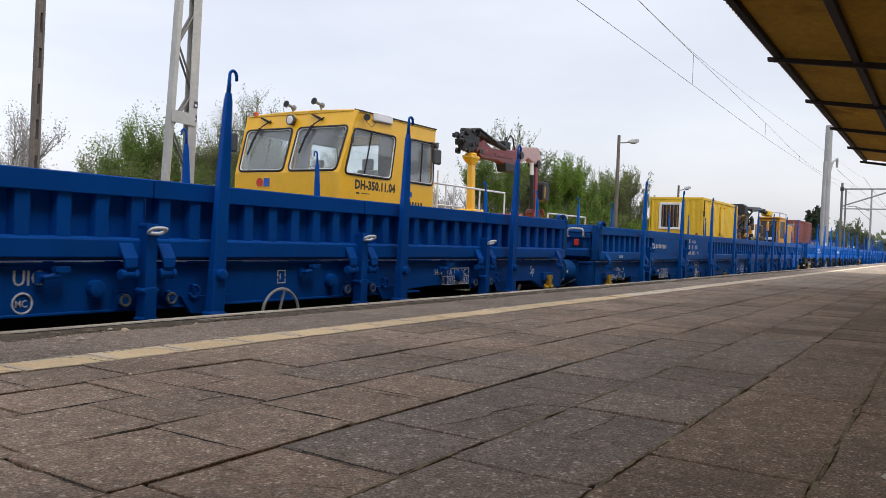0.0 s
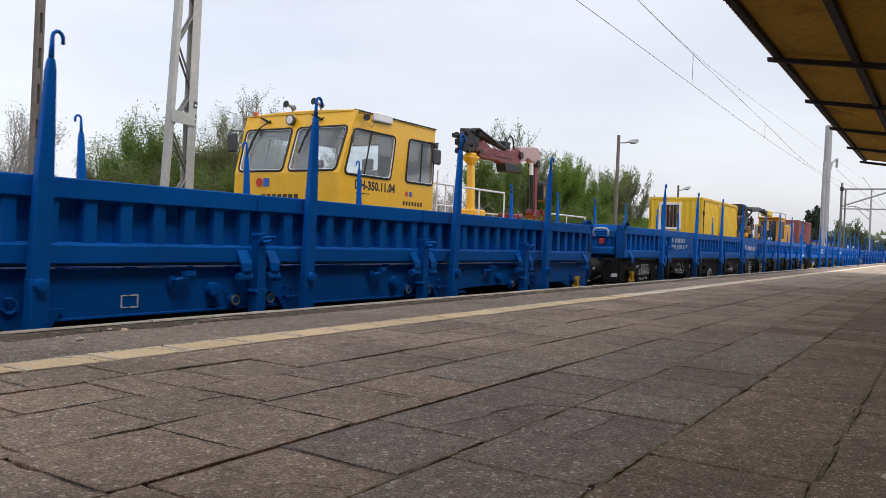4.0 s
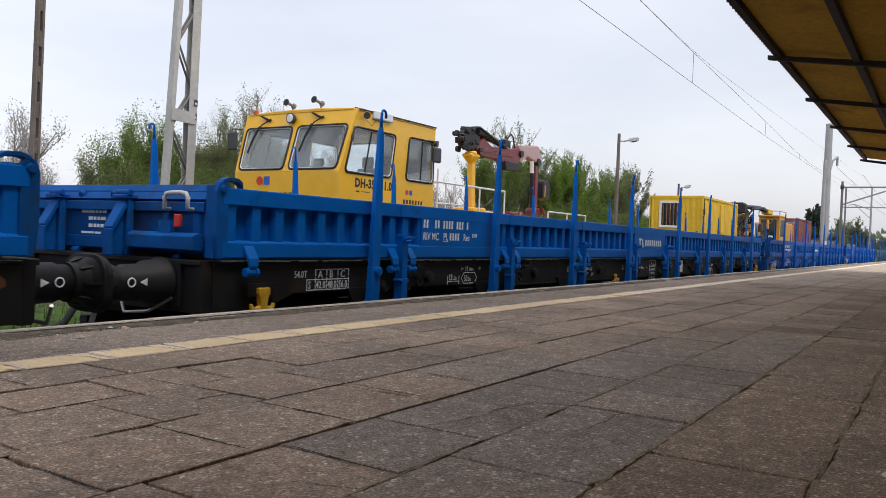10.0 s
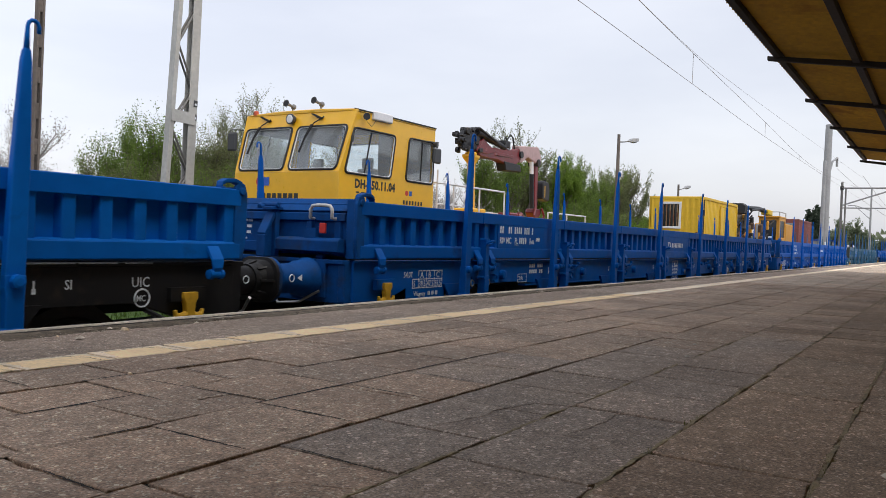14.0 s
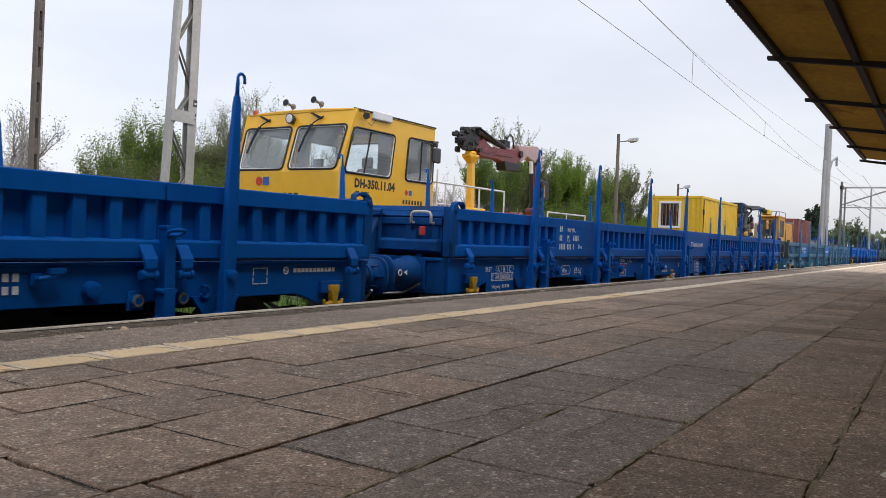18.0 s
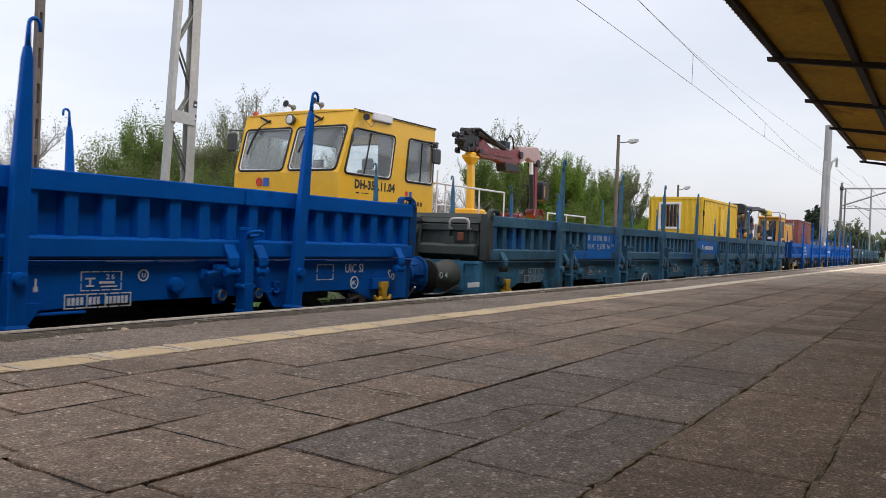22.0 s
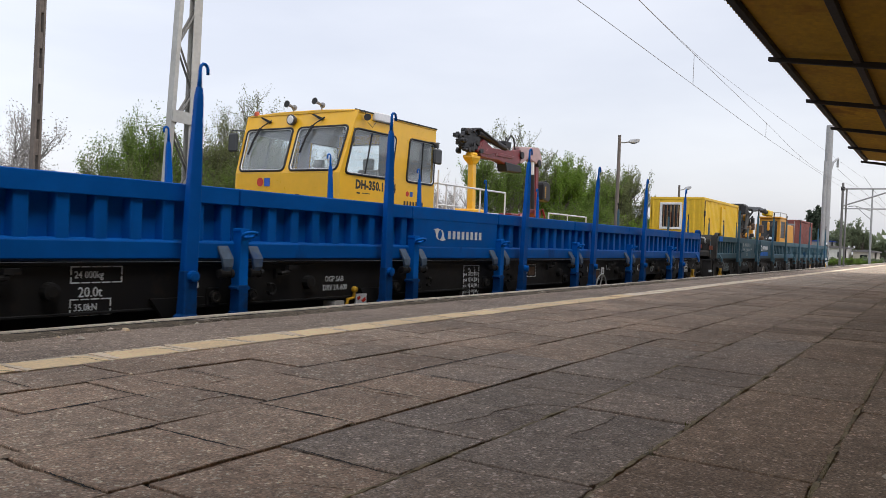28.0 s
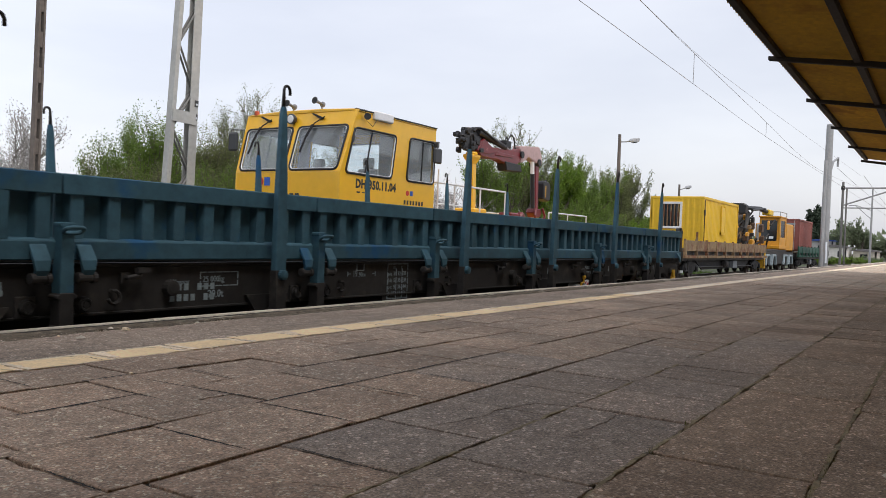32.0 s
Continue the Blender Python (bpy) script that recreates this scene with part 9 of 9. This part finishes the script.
def line_crack(r, long, wide):
    """A thin winding crack: along the far rim, then slanting across the end of the slab."""
    way = [(r.uniform(0.0, 0.06), wide * r.uniform(0.84, 0.92)), (long * 0.45, wide * r.uniform(0.86, 0.96)), (long * r.uniform(0.70, 0.82), wide * r.uniform(0.80, 0.92)),
           (long * r.uniform(0.84, 0.92), wide * r.uniform(0.45, 0.65)), (long * r.uniform(0.78, 1.0), wide * r.uniform(0.2, 0.3)), (long * r.uniform(0.86, 1.0), 0.004)]
    s, n = Shape(), 0
    for (x0, y0), (x1, y1) in zip(way, way[1:]):
        for k in range(5):
            t, half = k / 5, r.uniform(0.0014, 0.0042)
            u, v = x0 + (x1 - x0) * t + r.gauss(0, 0.0035), y0 + (y1 - y0) * t + r.gauss(0, 0.0035)
            dx, dy = x1 - x0, y1 - y0
            q = max(math.hypot(dx, dy), 1e-3)
            s.v += [(u - dy / q * half, v + dx / q * half, 0.0), (u + dy / q * half, v - dx / q * half, 0.0)]
            n += 1
    s.f += [(2 * k, 2 * k + 1, 2 * k + 3, 2 * k + 2) for k in range(n - 1)]
    return s


x, i = -3.945, 0
far_line = Shape()
for k in range(1, 97):
    far_line.box(x - 0.372 * k, x - 0.372 * k + 0.360, 2.795, 3.005, -0.04, -0.001)
while x < 150:
    long = 0.372
    if x < 40:
        r, v = random.Random(500 + i % 9), i % 9
        m = pose(x, 2.790 + g.uniform(-0.006, 0.006), g.uniform(-0.0035, -0.001), g.gauss(0, 0.2), g.gauss(0, 0.2), g.gauss(0, 0.4))
        skew = (-0.03, 0.04, 0.0, -0.05, 0.03, 0.02, -0.02, 0.05, -0.04)[v]
        slab = part("line_slab", shared(f"line slab {v}", lambda: slab_body(line_coat(r, 0.369, 0.225, 0.004, 0.0), round_off=0.0015)), LINE_PALE, platform, at=m)
        coat = shared(f"line coat {v}", lambda: slab_body(line_coat(random.Random(700 + v), 0.354 - abs(skew), 0.190, 0.008, skew), 0.0012, 0.0005))
        # from x = 8 on the coat takes the paler colour
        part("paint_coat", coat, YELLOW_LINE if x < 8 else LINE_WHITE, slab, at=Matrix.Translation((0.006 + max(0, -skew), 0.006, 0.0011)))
        part("crack", shared(f"line crack {v}", lambda: line_crack(random.Random(900 + v), 0.366, 0.222)), LINE_CRACK, slab, at=Matrix.Translation((0, 0, 0.0016)))
    else:
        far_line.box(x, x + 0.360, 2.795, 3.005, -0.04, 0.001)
    x += long
    i += 1
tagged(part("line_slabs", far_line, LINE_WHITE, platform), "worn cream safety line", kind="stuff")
x = -6.0
far_kerb = Shape().box(-40, -6.005, EDGE - 0.135, EDGE + 0.015, -0.14, 0.0)
while x < 165:
    if x < 45:
        part("kerb_stone", shared("kerb stone", lambda: Shape().prism([(0, -0.14), (0.15, -0.14), (0.15, -0.004), (0.142, 0.010), (0.090, 0.011), (0.080, -0.003), (0, -0.004)], "x", 0, 0.985)), KERB, platform,
             at=pose(x, EDGE - 0.135, g.uniform(-0.004, 0.003), 0, g.gauss(0, 0.1), g.gauss(0, 0.12)))
    else:
        far_kerb.box(x, x + 0.985, EDGE - 0.135, EDGE + 0.015, -0.14, 0.0)
    x += 0.99
tagged(part("kerb_stones", far_kerb, KERB, platform), "pale concrete platform kerb", kind="stuff")


# ---- weeds, moss and grit on the platform ----
def tufts(name, spots, mat, label):
    s = Shape()
    for x, y, n, size in spots:
        for k in range(n):
            a, b = g.uniform(0, 6.28), g.uniform(0.3, 1.2)
            p = Vector((x + g.gauss(0, 0.03), y + g.gauss(0, 0.012), -0.006))
            tip = p + Vector((math.cos(a) * size * b, math.sin(a) * size * b, size * g.uniform(0.3, 0.9)))
            w = Vector((-math.sin(a), math.cos(a), 0)) * size * 0.12
            s.add([p - w, p + w, tip], [(0, 1, 2)])
    return tagged(part(name, s, mat), label, "weeds", kind="stuff")


spots = []
for y, a, b, n in ((0.634, 1.5, 2.9, 46), (0.236, 1.6, 3.4, 90), (1.016, 1.2, 3.5, 40), (0.236, 3.4, 7.0, 60), (0.634, 2.9, 7.0, 46), (1.016, 3.5, 7.0, 14), (-0.160, 2.0, 6.0, 40)):
    for _ in range(n):
        x = a + (b - a) * g.random()
        if math.sin(x * 9.0 + y * 13) + 0.6 * math.sin(x * 23.0 + y) > g.uniform(-0.9, 0.9):
            spots.append((x, y + g.gauss(0, 0.004), 22, g.choice((0.006, 0.008, 0.011))))
spots += [(2.52 + g.uniform(-0.06, 0.10), 0.636 + g.gauss(0, 0.006), 26, 0.015) for _ in range(7)] + [(2.08 + g.uniform(-0.05, 0.05), 0.632, 22, 0.013) for _ in range(4)]
spots += [(2.25 + g.uniform(-0.15, 0.15), 0.236, 24, 0.014) for _ in range(9)] + [(1.30 + g.uniform(-0.1, 0.1), 1.79, 8, 0.006) for _ in range(4)]
tufts("joint_weeds", spots, GRASS_BLADE, "small green and dry weeds in the paving joints")
band, last = Shape(), None
for k in range(1500):
    x = 0.4 + 0.03 * k
    near = EDGE - 0.205 + g.gauss(0, 0.010) + 0.026 * math.sin(k * 0.21) + 0.020 * math.sin(k * 0.083)
    far_y = EDGE - 0.060 + g.gauss(0, 0.006) + 0.010 * math.sin(k * 0.13 + 1) - 0.05 * max(0.0, math.sin(k * 0.061 + 2)) ** 3
    lift = 0.001 + 0.002 * math.sin(k * 0.17) + abs(g.gauss(0, 0.0015))
    band.v += [(x, near, -0.0062), (x, near * 0.6 + far_y * 0.4 + g.gauss(0, 0.01), lift), (x, far_y - 0.02, lift * 0.8 + 0.001), (x, far_y, -0.001)]
for k in range(1499):
    band.f += [(4 * k + j, 4 * k + 4 + j, 4 * k + 5 + j, 4 * k + 1 + j) for j in range(3)]
tagged(part("kerb_dirt", band, MOSSY_DIRT), "dark mossy dirt gathered along the kerb", "dirt", kind="stuff")
# Dark strip behind the raised kerb lip: its shadow line laid in as colour.
gap, n = Shape(), 0
for k in range(1300):
    x = 0.4 + 0.03 * k
    y, half = EDGE - 0.062 + 0.006 * math.sin(k * 0.19) + g.gauss(0, 0.003), 0.011 + 0.006 * math.sin(k * 0.27) * math.sin(k * 0.05) + abs(g.gauss(0, 0.003))
    gap.v += [(x, y - half, 0.0015), (x, y, 0.0040), (x, y + half, 0.0035)]
for k in range(1299):
    gap.f += [(3 * k + j, 3 * k + 3 + j, 3 * k + 4 + j, 3 * k + 1 + j) for j in range(2)]
tagged(part("kerb_joint", gap, JOINT), "dark shadow line painted along the inner side of the kerb edge", "dirt", kind="stuff")
kerb_spots = [(g.uniform(0.5, 12), EDGE - 0.165 + g.gauss(0, 0.02), 9, 0.011) for _ in range(1500)]
tufts("kerb_moss", kerb_spots, MOSS, "moss and grit along the kerb")
grit = Shape()
for k in range(2200):
    x, y = 0.7 + g.random() ** 1.6 * 9, g.choice((g.uniform(0.0, 2.7), g.uniform(3.45, 3.64), g.uniform(3.0, 3.64)))
    s = g.choice((0.002, 0.003, 0.003, 0.004))
    z = -0.004 if y > 3.01 else 0.0
    grit.add([(x - s, y, z), (x, y - s, z), (x + s, y, z), (x, y + s, z), (x, y, z + s * 0.8)], [(0, 1, 4), (1, 2, 4), (2, 3, 4), (3, 0, 4)])
for x, y, s in ((3.93, 1.05, 0.014), (4.45, 1.15, 0.012), (2.24, 3.40, 0.018), (2.2, 0.1, 0.015), (3.05, 3.55, 0.012), (2.55, 3.62, 0.012)):
    grit.add([(x - s * 1.6, y, 0), (x, y - s, 0), (x + s * 1.6, y, 0), (x, y + s, 0), (x, y, s * 0.8)], [(0, 1, 4), (1, 2, 4), (2, 3, 4), (3, 0, 4)])
for x, y, size in ((2.585, 3.545, 0.020), (1.825, 2.463, 0.012), (2.45, 2.755, 0.010), (2.51, 2.765, 0.008), (2.20, 3.515, 0.009)):
    stone = thing("pebble", pose(x, y, 0.0, 0, 0, 37 * x), "small white pebble lying on the platform", "pebble", "pebbles on the platform", "")
    part("stone", Shape().hull([[(-size, -size * 0.5, -0.004), (size * 0.9, -size * 0.6, -0.004), (size, size * 0.5, -0.004), (-size * 0.8, size * 0.6, -0.004)],
                                [(-size * 0.9, -size * 0.4, size * 0.3), (size * 0.8, -size * 0.4, size * 0.35), (size * 0.7, size * 0.4, size * 0.5), (-size * 0.7, size * 0.4, size * 0.45)],
                                [(-size * 0.4, -size * 0.2, size * 0.55), (size * 0.3, -size * 0.2, size * 0.6), (size * 0.3, size * 0.2, size * 0.62), (-size * 0.3, size * 0.2, size * 0.58)]]), LINE_PALE, stone)
tagged(part("grit", grit, KERB), "pale grit and pebbles scattered on the paving", "grit", kind="stuff")
# Bank added so that grass hides the far track below the wagons.
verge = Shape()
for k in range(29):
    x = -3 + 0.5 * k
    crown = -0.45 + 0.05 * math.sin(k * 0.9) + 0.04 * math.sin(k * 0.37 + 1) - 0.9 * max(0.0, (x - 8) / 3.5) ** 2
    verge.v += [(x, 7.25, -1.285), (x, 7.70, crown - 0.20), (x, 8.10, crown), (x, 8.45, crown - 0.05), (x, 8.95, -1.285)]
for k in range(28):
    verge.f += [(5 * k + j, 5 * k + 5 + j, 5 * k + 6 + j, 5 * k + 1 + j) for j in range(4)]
structure("grass_verge", verge, VERGE, "added grassy bank between the tracks", "grass bank")
s = Shape()
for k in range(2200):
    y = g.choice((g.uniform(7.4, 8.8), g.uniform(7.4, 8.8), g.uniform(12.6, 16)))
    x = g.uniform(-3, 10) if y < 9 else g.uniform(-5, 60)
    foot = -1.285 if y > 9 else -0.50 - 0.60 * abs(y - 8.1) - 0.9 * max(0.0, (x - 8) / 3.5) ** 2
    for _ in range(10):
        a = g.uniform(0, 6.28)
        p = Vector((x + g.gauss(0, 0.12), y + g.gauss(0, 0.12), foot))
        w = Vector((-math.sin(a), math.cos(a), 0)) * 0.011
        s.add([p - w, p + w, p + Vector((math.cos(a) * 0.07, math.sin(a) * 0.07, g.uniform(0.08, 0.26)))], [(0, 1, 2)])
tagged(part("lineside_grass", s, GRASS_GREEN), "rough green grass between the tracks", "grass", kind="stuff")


# ---- what moves ----
def motions():
    for i, w in enumerate(WAGONS):
        walk(w, [(t, pose(x + i * LENGTH + SLACK[i], TRACK, RAIL - SUNK[i])) for t, x in TRAIN])
        for wheel in [c for c in w.children if c.name.startswith("wheelset")]:
            p = wheel.matrix_basis.translation.copy()
            rows = []
            for k in range(int(END * 10) + 1):
                t = k / 10
                j = min(int(t), len(TRAIN) - 2)
                x = TRAIN[j][1] + (TRAIN[j + 1][1] - TRAIN[j][1]) * (t - j)
                rows.append((t, pose(p.x, p.y, p.z, 0, math.degrees((x - TRAIN[0][1]) / 0.46), 0)))
            walk(wheel, rows)


motions()
